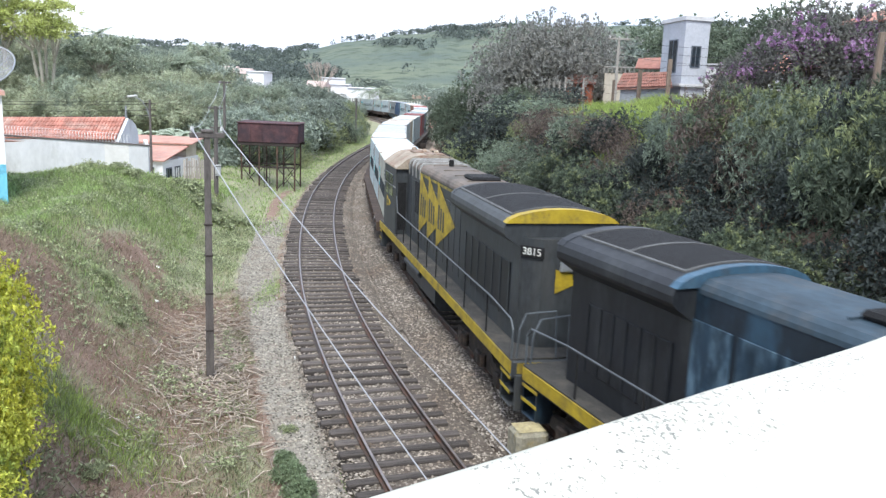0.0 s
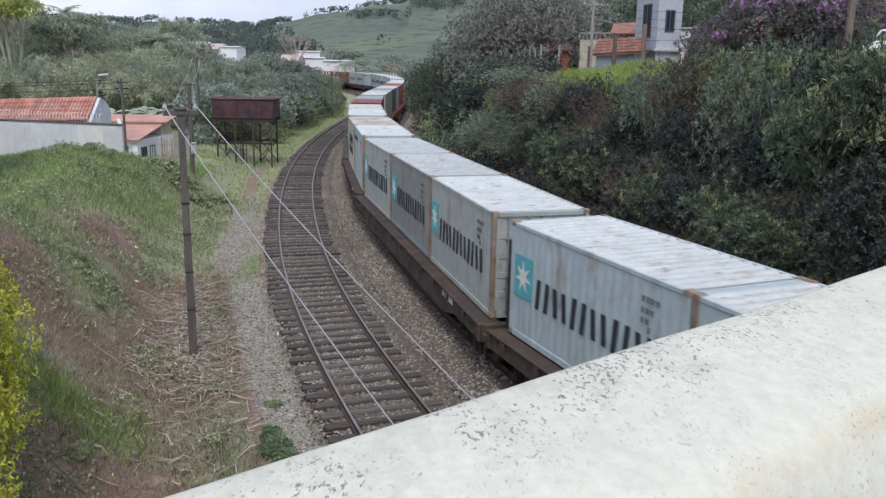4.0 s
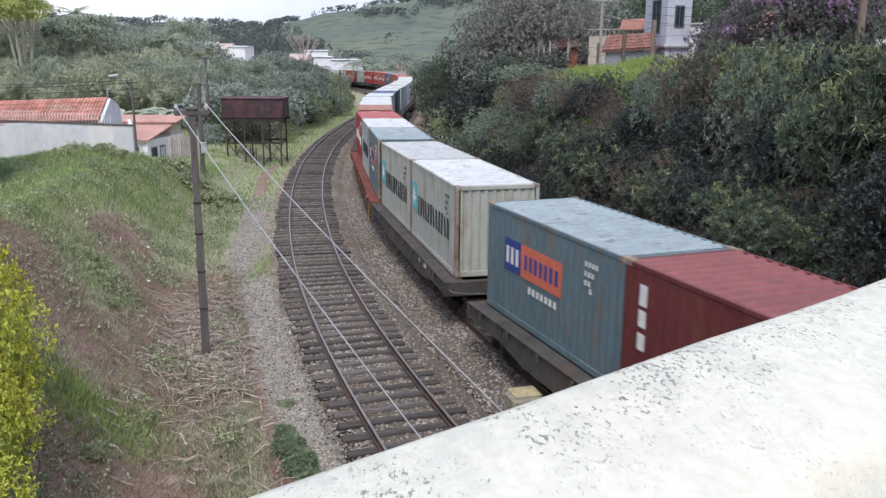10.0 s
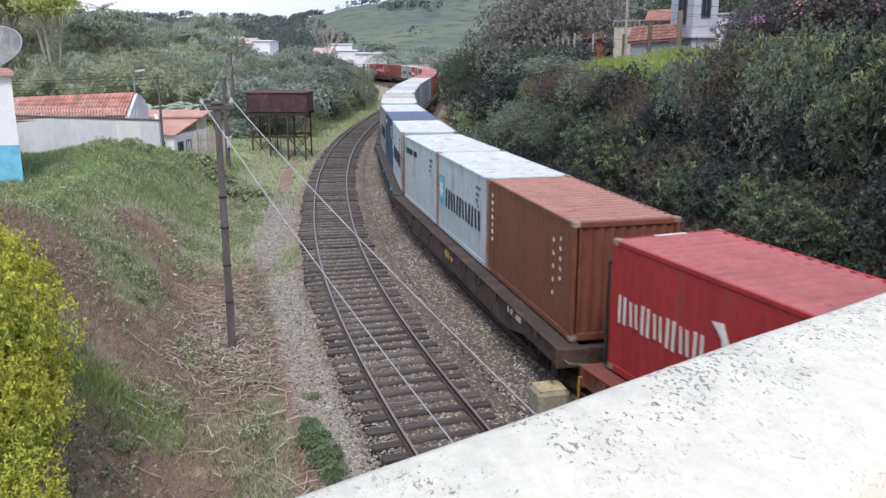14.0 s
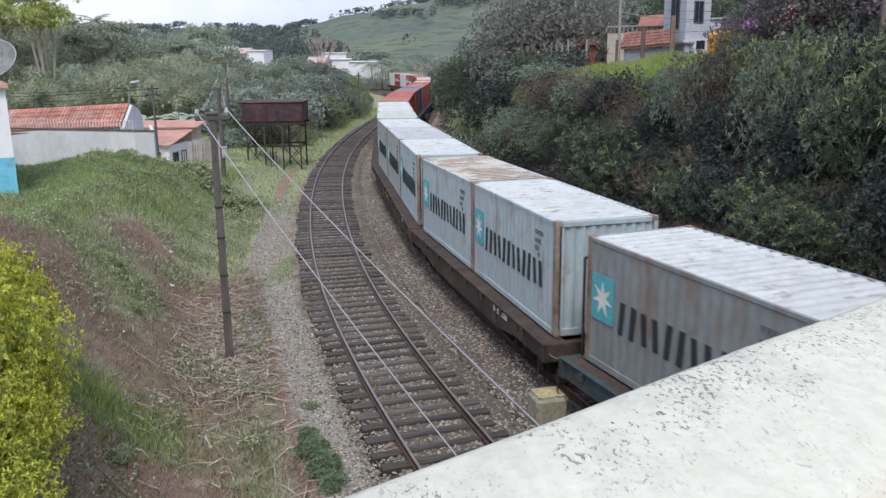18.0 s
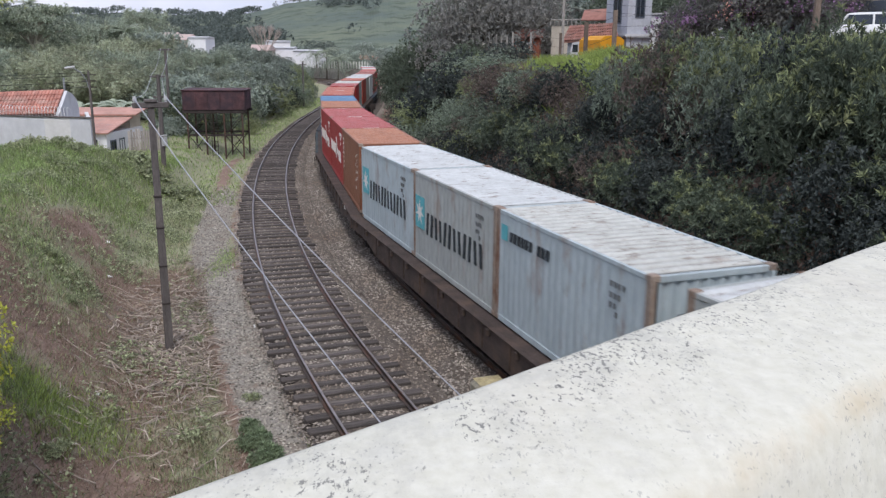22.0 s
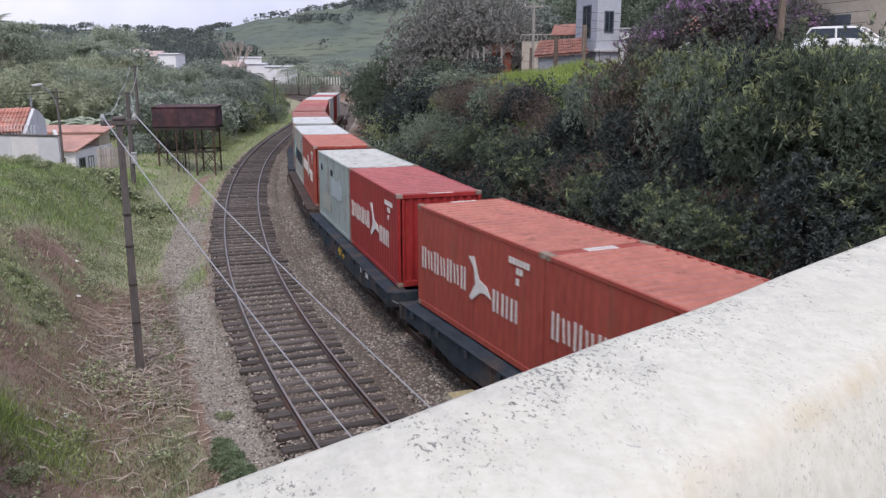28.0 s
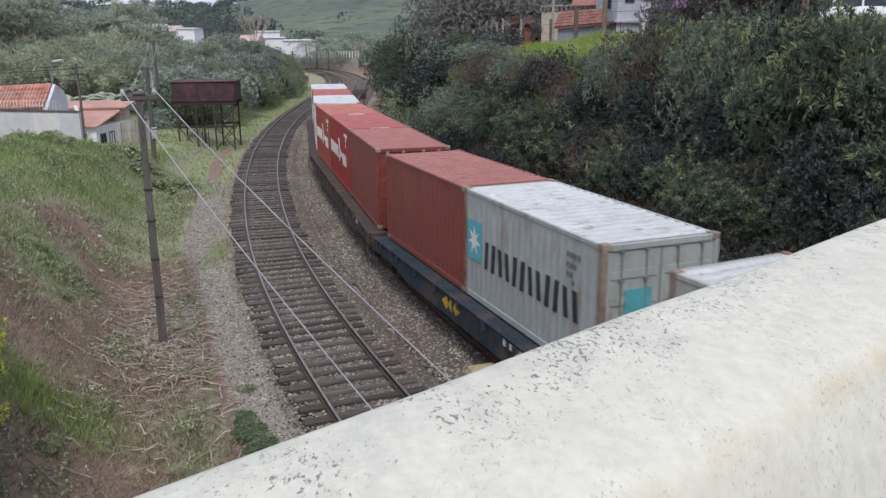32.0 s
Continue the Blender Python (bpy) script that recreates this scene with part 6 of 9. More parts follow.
def crown_kind(name, seed, mat, n, per, length, width, radius, lumps, bark="bark", flat=0.8, lift=0.55, spread=0.9, droop=0.2, r0=0.05, extra=None, sprig=0):
    """One kind of shrub or tree crown: shared meshes for foliage and stems."""
    rng = np.random.default_rng(seed)
    p, nrm, c, _ = lumpy(rng, n, lumps, radius, flat, lift)
    out = {"foliage": leaves_mesh(name + "_foliage", p, nrm, length, width, mat, rng, per, spread, droop), "stem": mesh_of(name + "_stem", stems_geo(c, rng, r0), bark)}
    if extra:
        emat, m, el, ew = extra
        q = np.sin(p[:, 0] * 2.1 + 1) + np.sin(p[:, 1] * 2.3 + 2) + np.sin(p[:, 2] * 2.7) + 0.6 * rng.random(len(p))
        k = rng.choice(np.nonzero(q > np.quantile(q, 0.72))[0], m)
        out["blossom"] = leaves_mesh(name + "_blossom", p[k] + nrm[k] * 0.12, nrm[k], el, ew, emat, rng, 3, 0.8, 0.0)
    # rosettes high in the crown take a paler colour, as if sky-lit
    if sprig:
        k = rng.choice(np.nonzero(p[:, 2] > np.quantile(p[:, 2], 0.45))[0], sprig)
        out["sprig"] = leaves_mesh(name + "_sprig", p[k] + nrm[k] * 0.1, nrm[k], length * 1.05, width, "leaf_light", rng, 11, 0.6, 0.1)
    return out


def plant(kind, x, y, scale, turn, name, label, category, group, z=None, sink=0.1, tall=1.0):
    t = thing(name, label, category, group)
    s = Matrix.Diagonal((scale, scale, scale * tall, 1))
    t.matrix_basis = pose(x, y, (land_at(x, y) if z is None else z) - sink, 0, 0, turn) @ s
    for k in ("stem", "foliage", "blossom", "sprig"):
        if k in kind:
            ob = part(k, kind[k], None, t)
            if k == "sprig":
                tagged(ob, "upper leaf rosettes coloured pale as if lit", kind="stuff")
    return t


SHRUBS = {
    "broad_a": (crown_kind("broad_a", 1, "leaf_dark", 760, 9, 0.19, 0.04, 1.9, 22, spread=0.65, flat=0.95, sprig=80), "dark shrub, upper leaf rosettes coloured as if lit", 1),
    "broad_b": (crown_kind("broad_b", 2, "leaf_mid", 760, 9, 0.19, 0.04, 1.9, 22, spread=0.65, flat=0.95, sprig=40), "green broadleaf shrub on the bank", 1),
    "broad_c": (crown_kind("broad_c", 3, "leaf_light", 420, 9, 0.23, 0.062, 1.8, 20, spread=0.65, flat=0.95), "shrub with yellowish green leaf rosettes", 1),
    # fine_a carries the shade colour in its leaves
    "fine_a": (crown_kind("fine_a", 4, "leaf_shade", 900, 5, 0.14, 0.065, 1.9, 22, flat=0.95), "dense small-leaved bush, shade painted into its dark leaves", 1),
    "fine_b": (crown_kind("fine_b", 5, "leaf_fine", 900, 5, 0.14, 0.065, 1.9, 21, flat=0.95), "mid-green small-leaved bush on the bank", 1),
    "fine_c": (crown_kind("fine_c", 7, "leaf_light", 800, 5, 0.15, 0.07, 1.9, 20, flat=0.95), "fresh light green bush on the bank", 1),
    "dry": (crown_kind("dry", 6, "leaf_brown", 480, 6, 0.18, 0.035, 1.8, 16, flat=0.9), "half-dry brownish scrub on the bank", 1),
}
def bamboo_kind(name, seed, mat, culms=46, length=0.5, width=0.06):
    """A clump of arching culms, each plumed with fine drooping leaves."""
    rng = np.random.default_rng(seed)
    g, pts, nrm = Geo(), [], []
    for _ in range(culms):
        a, r0, reach, top = rng.uniform(0, 6.28), rng.uniform(0.1, 1.6), rng.uniform(1.0, 4.2), rng.uniform(3.4, 6.6)
        out = np.array([math.cos(a), math.sin(a), 0.0])
        base = np.array([rng.normal(0, 0.9), rng.normal(0, 0.9), 0.0])
        curve = []
        for k in range(8):
            u = k / 7
            curve.append(base + out * (r0 * u + reach * u ** 2.2) + [0, 0, top * (1 - (1 - min(1.0, u * 1.15)) ** 2) - 1.2 * max(0, u - 0.7) * reach * 0.6])
        g.tube([tuple(q) for q in curve], [0.05, 0.05, 0.045, 0.04, 0.035, 0.03, 0.02, 0.01], 4)
        for _k in range(56):
            u = rng.uniform(0.12, 1.0) ** 0.8 * 6.99
            j = int(u)
            q = curve[j] + (curve[j + 1] - curve[j]) * (u - j)
            pts.append(q + rng.normal(0, 0.26, 3))
            nrm.append(out * 0.7 + [0, 0, 0.5])
    return {"foliage": leaves_mesh(name + "_foliage", np.array(pts), np.array(nrm), length, width, mat, rng, 6, 0.6, 1.3), "stem": mesh_of(name + "_stem", g, "bark_pale")}


TREES = {
    "far_a": (crown_kind("far_a", 11, "leaf_fargreen_haze", 1900, 5, 0.34, 0.14, 4.2, 24, r0=0.16), "rounded leafy green tree on the hillside"),
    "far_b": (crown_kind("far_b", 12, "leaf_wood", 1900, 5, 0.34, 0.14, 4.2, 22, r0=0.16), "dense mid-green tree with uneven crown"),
    "far_c": (crown_kind("far_c", 13, "leaf_wood_dark_haze", 1900, 5, 0.34, 0.14, 4.2, 21, r0=0.16), "dense dark green tree"),
    "bamboo": (bamboo_kind("bamboo", 14, "leaf_far_haze"), "feathery clump of green bamboo-like growth"),
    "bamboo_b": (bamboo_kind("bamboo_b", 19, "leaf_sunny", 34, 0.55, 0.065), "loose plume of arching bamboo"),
    "dark_big": (crown_kind("dark_big", 15, "leaf_dark", 3000, 5, 0.3, 0.12, 5.2, 30, flat=1.0, r0=0.2), "large dark green tree with dense crown"),
    "grey_big": (crown_kind("grey_big", 16, "leaf_grey", 3000, 5, 0.28, 0.1, 5.2, 30, flat=1.0, r0=0.2), "large grey-green tree with fine leaves"),
    "purple": (crown_kind("purple", 17, "leaf_plum", 1700, 5, 0.2, 0.08, 3.2, 20, flat=1.0, lift=0.9, r0=0.14, extra=("flower_purple", 640, 0.17, 0.12)), "tree covered in purple blossom"),
}
YELLOW = crown_kind("yellow", 21, "leaf_yellow", 2900, 6, 0.085, 0.042, 1.5, 30, flat=0.95, r0=0.03)
WEED = crown_kind("weed", 22, "leaf_weed", 200, 6, 0.13, 0.035, 0.7, 8, flat=0.5, r0=0.012)
VEGETABLE = crown_kind("vegetable", 24, "leaf_weed", 40, 5, 0.34, 0.2, 0.6, 6, flat=0.5, spread=1.4, r0=0.012)
WEED_DARK = crown_kind("weed_dark", 23, "leaf_blue", 420, 6, 0.13, 0.035, 0.7, 12, flat=0.5, r0=0.012)


def plant_bank():
    """The thicket on the cutting's far slope, behind the train."""
    rng = random.Random(7)
    s = -9.0
    while s < 118:
        step = 1.55 if s < 42 else 3.3
        o = (3.4 if s < 50 else 6.4) + rng.uniform(0, 0.5)
        while o < 13.5:
            x, y, h = on_line(s + rng.uniform(-0.5, 0.5), o)
            x, y = float(x), float(y)
            grassy = 20.0 < s < 32 and o > 10.2 - 0.1 * (s - 20.5)
            edge = o > 11.2 and s > 30
            if not grassy and not edge:
                u = noise.noise(Vector((s * 0.13, o * 0.3, 1.5)))
                v = noise.noise(Vector((s * 0.31, o * 0.4, 7.5)))
                if s < 21 + 5 * u:
                    k = rng.choice(("broad_a", "broad_a", "broad_b", "broad_a", "broad_b", "fine_b", "broad_a")) if v > -0.27 else rng.choice(("dry", "dry", "fine_a", "broad_b"))
                else:
                    k = rng.choice(("fine_b", "fine_b", "fine_c", "fine_a")) if v > -0.15 else rng.choice(("fine_a", "dry", "dry", "fine_b"))
                size = (0.8 + 0.42 * noise.noise(Vector((s * 0.23, o * 0.33, 3.3))) + rng.uniform(-0.12, 0.2)) * (1.0 if s < 42 else 1.75)
                tall = rng.uniform(0.85, 1.2) * (1.0 if s < 42 else 0.8)
                # the slope's foot gets mostly the shade-coloured bush
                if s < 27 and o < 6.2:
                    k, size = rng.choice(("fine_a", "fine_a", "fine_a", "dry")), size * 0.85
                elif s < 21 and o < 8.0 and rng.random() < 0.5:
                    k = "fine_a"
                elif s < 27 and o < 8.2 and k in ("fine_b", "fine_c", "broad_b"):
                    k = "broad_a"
                elif s < 21 and o > 9.0 and rng.random() < 0.35:
                    k = "broad_c"
                if s < 24 and o > 8.5:
                    size, tall = size * (1.15 if s < 16 else 0.9), tall * (1.1 if s < 16 else 0.8)
                if o > 5.5:
                    tall = tall * (1.35 if s < 18 and o > 8 else 1.0)
                    room = float(np.interp(s, [8, 15, 20, 24, 44, 50], [7.75, 7.5, 7.15, 6.4, 6.45, 6.8])) - land_at(x, y)
                    tall = min(tall, max(0.3, room / (1.75 * size)))
                kind, label, _ = SHRUBS[k]
                plant(kind, x, y, size, rng.uniform(0, 360), "shrub", label, "shrub", "thicket on the cutting slope", sink=0.2, tall=tall)
            o += step * rng.uniform(0.85, 1.15)
        s += step


def umbrella_tree(x, y, top, spread, seed, mat):
    """A tall tree on several pale stems, its crown in flat feathery layers with gaps between them."""
    rng = np.random.default_rng(seed)
    z0 = land_at(x, y) - 0.4
    h = top - z0
    t = thing("tree", "tall pale-stemmed tree with layered yellow-green crown", "tree", m=pose(x, y, z0))
    stems, pts, nrm = Geo(), [], []
    for i in range(4):
        a = i * 1.6 + rng.uniform(-0.4, 0.4)
        lean = np.array([math.cos(a), math.sin(a), 0.0]) * spread * rng.uniform(0.08, 0.2)
        fork = lean + [0, 0, h * rng.uniform(0.5, 0.62)]
        stems.tube([(lean[0] * 0.2, lean[1] * 0.2, 0), tuple(lean * 0.6 + [0.1, 0, h * 0.3]), tuple(fork)], [0.24, 0.19, 0.15], 7)
        for k in range(6):
            b_ = a + rng.uniform(-1.3, 1.3)
            r = spread * rng.uniform(0.25, 1.0)
            end = np.array([math.cos(b_) * r, math.sin(b_) * r, h * rng.uniform(0.76, 1.0) - 0.12 * r])
            mid = fork * 0.45 + end * 0.55 + [0, 0, 0.4]
            stems.tube([tuple(fork), tuple(mid), tuple(end)], [0.11, 0.07, 0.03], 5)
            m = int(rng.integers(70, 130))
            w = rng.uniform(0.9, 1.7)
            q = rng.normal(0, 1, (m, 3)) * [w * 0.6, w * 0.6, 0.2] + end
            q[:, 2] -= 0.1 * np.hypot(q[:, 0] - end[0], q[:, 1] - end[1]) ** 2
            pts.append(q)
            nrm.append(np.tile((math.cos(b_) * 0.4, math.sin(b_) * 0.4, 0.8), (m, 1)))
    part("trunk", stems, "bark_white", t, "pale forked stems")
    tagged(part("crown", leaves_mesh("crown", np.concatenate(pts), np.concatenate(nrm), 0.34, 0.13, mat, rng, 5, 0.9, 0.3), None, t, "feathery leaf layers"), kind="stuff")


def plant_trees():
    rng = random.Random(9)

    def tree(k, x, y, size, name="tree", tall=1.0, z=None, sink=0.4):
        kind, label = TREES[k]
        plant(kind, x, y, size, rng.uniform(0, 360), name, label, "tree", "", z, sink, tall)

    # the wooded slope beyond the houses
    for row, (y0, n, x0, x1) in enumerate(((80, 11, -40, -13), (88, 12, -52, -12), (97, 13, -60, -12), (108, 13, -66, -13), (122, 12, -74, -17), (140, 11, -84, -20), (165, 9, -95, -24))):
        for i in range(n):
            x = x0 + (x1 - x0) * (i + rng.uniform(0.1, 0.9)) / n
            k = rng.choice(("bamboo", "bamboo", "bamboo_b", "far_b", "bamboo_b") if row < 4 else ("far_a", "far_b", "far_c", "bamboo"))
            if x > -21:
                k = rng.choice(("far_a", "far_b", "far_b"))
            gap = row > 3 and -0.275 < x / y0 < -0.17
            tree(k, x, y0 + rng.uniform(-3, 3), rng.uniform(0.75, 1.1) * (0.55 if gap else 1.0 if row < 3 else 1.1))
    # scrub beside the outer track
    for i in range(12):
        y = 68 + i * 5.2
        x, yy, _ = on_line(y - 12.95, -TRACK_GAP - 7.5 - rng.uniform(0, 3.5))
        tree(rng.choice(("far_b", "far_c", "far_a")), float(x), float(yy), rng.uniform(0.45, 0.72))
    for i in range(44):
        x, yy, _ = on_line(57 + (i % 22) * 3.1, -TRACK_GAP - (4.4 if i < 22 else 6.6) - rng.uniform(0, 1.8))
        kind, label, _k = SHRUBS[rng.choice(("fine_b", "fine_c", "broad_a", "fine_a"))]
        plant(kind, float(x), float(yy), rng.uniform(0.9, 1.6), rng.uniform(0, 360), "shrub", label, "shrub", "scrub beside the outer track", sink=0.2)
    # tall trees
    umbrella_tree(-41.0, 90, 14.6, 5.6, 1, "leaf_acacia")
    umbrella_tree(-46.5, 92, 16.0, 5.2, 2, "leaf_acacia")
    umbrella_tree(-37.2, 96, 11.6, 3.4, 3, "leaf_far_haze")
    umbrella_tree(-53, 97, 16.5, 5.5, 4, "leaf_acacia")
    tree("far_a", -29, 112, 1.45, tall=1.15)
    tree("far_b", -41.5, 107, 0.75)
    tree("bamboo", -46.5, 108, 0.9)
    for x, y, k in ((-17, 92, 0.7), (-15.5, 99, 0.75), (-14.5, 107, 0.75), (-14, 116, 0.8), (-15, 126, 0.9), (-18, 137, 1.0), (-21, 150, 1.0), (-13.6, 86, 0.5)):
        tree(rng.choice(("far_a", "far_b", "bamboo")), x, y, k)
    # dark crowns over the inner side of the curve
    for k, x, y, size, tall in (("dark_big", 6.0, 84, 1.0, 1.05), ("grey_big", 9.3, 80, 1.15, 1.3), ("grey_big", 12.5, 78, 1.2, 1.25), ("dark_big", 5.0, 95, 1.2, 1.1), ("grey_big", 16.5, 86, 1.3, 1.1),
                                ("dark_big", 5.4, 102, 0.95, 1.1), ("dark_big", 11.0, 92, 1.3, 1.2), ("dark_big", 8.5, 74, 0.6, 0.9)):
        tree(k, x, y, size, tall=tall)
    for x, y, size in ((18.8, 49.0, 0.85), (21.4, 46.8, 1.3), (24.2, 46.5, 1.2), (24.6, 44.2, 0.8)):
        tree("purple", x, y, size, "flowering_tree", 1.15, sink=0.3)
    for k, x, y, size in (("dark_big", 27, 62, 1.2), ("grey_big", 33, 57, 1.3), ("dark_big", 23.5, 73, 1.2), ("dark_big", 30, 68, 1.4), ("grey_big", 37, 60, 1.4)):
        tree(k, x, y, size, tall=1.1)
    # woods on the hill behind the houses
    for i in range(26):
        tree(rng.choice(("dark_big", "far_c", "far_b", "grey_big")), 20 + i * 2.3 + rng.uniform(-2, 2), 82 + rng.uniform(0, 34), rng.uniform(1.4, 2.0))
    # light green palms and trees where the line turns
    for k, x, y, size in (("far_b", -10.5, 207, 1.2), ("far_a", -18, 216, 0.6), ("far_b", -4, 203, 1.5), ("far_a", 4, 192, 1.5), ("far_b", -7, 212, 1.4), ("far_b", -17, 200, 0.8), ("far_c", -21.5, 200, 0.9), ("far_b", -26, 201, 0.95), ("far_c", -30.5, 200, 1.0), ("far_c", -36, 202, 1.0), ("far_c", -23.5, 196, 0.7), ("far_c", -12.5, 206, 0.8), ("far_c", -19, 215, 0.62), ("far_b", -15, 214, 0.6), ("far_c", -23.5, 218, 0.66), ("far_c", -28, 219, 0.66), ("far_b", -33, 220, 0.7), ("far_b", -15, 150, 0.6), ("far_c", -18, 160, 0.75), ("far_b", -22, 168, 0.8), ("far_b", -27, 176, 0.8), ("far_c", -13.5, 140, 0.55), ("far_b", -16, 176, 0.6), ("dark_big", 6, 150, 1.2), ("dark_big", 5, 125, 1.1), ("dark_big", 7, 135, 1.3), ("far_b", 3.4, 112, 0.8),
                          ("far_a", -26, 190, 0.8), ("far_b", -33, 186, 0.75), ("far_c", -40, 190, 0.8), ("far_b", -47, 185, 0.75), ("far_a", -58, 196, 1.0), ("far_b", -70, 200, 1.6), ("far_a", -90, 210, 2), ("far_a", -110, 220, 2.2)):
        tree(k, x, y, size)
    # a dark belt in the far valley
    for i in range(34):
        a = radians(-36 + i * 1.35 + rng.uniform(-0.5, 0.5))
        d = rng.uniform(265, 340)
        tree(rng.choice(("far_a", "far_b", "far_c")), math.sin(a) * d, math.cos(a) * d, rng.uniform(1.2, 2.0))


def hill_woods():
    """Dark clumps of trees on the far hills, haze put into their leaf colour."""
    rng = np.random.default_rng(31)
    for label, n, d0, d1, size, az0, az1, ph in (("scattered dark trees on the green hillside", 7000, 380, 960, 6.5, -13, 34, 0.0), ("closed woods along the far ridge", 6000, 1150, 1900, 13.0, -40, -2, 1.0)):
        az, d = np.radians(rng.uniform(az0, az1, n)), rng.uniform(d0, d1, n)
        x, y = np.sin(az) * d, np.cos(az) * d
        u = np.sin(x * 0.021 + 2.0 * np.sin(y * 0.012)) * np.cos(y * 0.017 + x * 0.008) + 0.5 * np.sin(x * 0.07 + y * 0.05) + rng.normal(0, 0.25, n)
        m = u > np.where(d > 880, 0.25, np.where(az < radians(-3.5), 0.1 + 0.09 * (np.degrees(az) + 13), 0.95)) if ph == 0 else u > -0.1
        x, y = x[m], y[m]
        k = 14 if ph == 0 else 6
        x, y = np.repeat(x, k), np.repeat(y, k)
        x, y = x + rng.normal(0, size * 0.3, len(x)), y + rng.normal(0, size * 0.3, len(x))
        z = land_z(x, y, False) + size * rng.uniform(0.15, 0.85, len(x))
        me = leaves_mesh("far_woods", np.stack([x, y, z], -1), np.tile((0.0, -0.3, 0.6), (len(x), 1)), size * 0.3, size * 0.2, "leaf_hill_haze", rng, 3, 0.9)
        tagged(new("far_woods", me), label, "woods", kind="stuff")


# lightened, bluish leaf colour that imitates haze over the hills
MAT["leaf_hill_haze"] = leaf_material("leaf_hill_haze", (0.16, 0.19, 0.175), 0.3)


def palm(x, y, height, size, label):
    rng = np.random.default_rng(int(abs(x * 7 + y)))
    t = thing("palm_tree", label, "palm", m=pose(x, y, land_at(x, y) - 0.2, 0, 0, 30))
    part("trunk", Geo().tube([(0, 0, 0), (0.1, 0, height * 0.5), (0.0, 0.1, height)], [0.2, 0.14, 0.12], 8), "bark", t)
    for i in range(20):
        a, e = i * 2.4, 1.0 - 0.14 * (i % 8)
        pts = [(0, 0, height)]
        for k in range(1, 6):
            u = k / 5 * size
            pts.append((math.cos(a) * u * math.cos(e * (1 - k / 7)), math.sin(a) * u * math.cos(e * (1 - k / 7)), height + u * math.sin(e) - 0.16 * u * u))
        g = Geo().tube(pts, [0.035, 0.03, 0.025, 0.02, 0.015, 0.008], 4)
        for k in range(1, 16):
            f = k / 15 * 4.99
            j = int(f)
            p = Vector(pts[j]).lerp(Vector(pts[j + 1]), f - j)
            d = (Vector(pts[j + 1]) - Vector(pts[j])).normalized()
            sd = d.cross(Vector((0, 0, 1))).normalized()
            for sg in (-1, 1):
                q = p + (sd * sg + d * 0.6 + Vector((0, 0, -0.35))) * size * 0.24
                g.add([p - d * 0.05, p + d * 0.05, q], [(0, 1, 2)])
        part("frond", g, "leaf_far_haze", t)
    return t


def bare_tree(x, y, height):
    """A leafless tree: forking pale limbs."""
    rng = random.Random(41)
    t = thing("bare_tree", "leafless tree with a fan of pale twigs", "tree", m=pose(x, y, land_at(x, y) - 0.3))
    part("trunk", Geo().tube([(0, 0, 0), (0.1, 0, height * 0.2), (0, 0.1, height * 0.35)], [0.3, 0.24, 0.2], 7), "bark_pale", t)
    for i in range(9):
        a, e = i * 2.4, rng.uniform(0.7, 1.4)
        g = Geo()

        def fork(p, d, ln, r, depth):
            q = p + d * ln
            g.tube([p, p.lerp(q, 0.5) + Vector((rng.gauss(0, 0.05), rng.gauss(0, 0.05), 0.05)), q], [r, r * 0.8, r * 0.6], 4)
            if depth:
                for _ in range(3):
                    fork(q, (d + Vector((rng.gauss(0, 0.35), rng.gauss(0, 0.35), rng.uniform(0, 0.35)))).normalized(), ln * rng.uniform(0.6, 0.8), r * 0.6, depth - 1)

        fork(Vector((0, 0.1, height * 0.33)), Vector((math.cos(a) * math.cos(e), math.sin(a) * math.cos(e), math.sin(e))), height * 0.27, 0.11, 3)
        part("limb", g, "twig_pale", t)


MAT["twig_pale"] = material("twig_pale", (0.42, 0.36, 0.33), 0.95, vary=0.25, scale=3)


def banana(x, y, size, seed):
    """A banana clump: broad arching blades from a short false stem."""
    rng = random.Random(seed)
    t = thing("banana_plant", "banana plant with torn pale green leaves", "banana plant", "banana plants behind the house", m=pose(x, y, land_at(x, y) - 0.1, 0, 0, rng.uniform(0, 360)))
    part("trunk", Geo().rod((0, 0, 0), (0, 0, size * 0.55), 0.16, 0.1, 8), "leaf_far_haze", t)
    for i in range(9):
        a, e = i * 2.4 + rng.uniform(-0.3, 0.3), rng.uniform(0.5, 1.25)
        ln, g, row = size * rng.uniform(0.6, 0.85), Geo(), []
        for k in range(9):
            u = k / 8
            r, z = ln * u * math.cos(e) + 0.25 * u * u, size * 0.55 + ln * u * math.sin(e) - 0.75 * u * u * ln
            w = 0.3 * math.sin(math.pi * min(1, 0.12 + u * 0.9)) * size / 3
            c, s_ = math.cos(a), math.sin(a)
            row += [(r * c - w * s_, r * s_ + w * c, z - 0.08), (r * c, r * s_, z), (r * c + w * s_, r * s_ - w * c, z - 0.08)]
        g.add(row, [(3 * k + j, 3 * k + j + 1, 3 * k + j + 4, 3 * k + j + 3) for k in range(8) for j in (0, 1)])
        part("leaf", g, "leaf_far_haze", t)


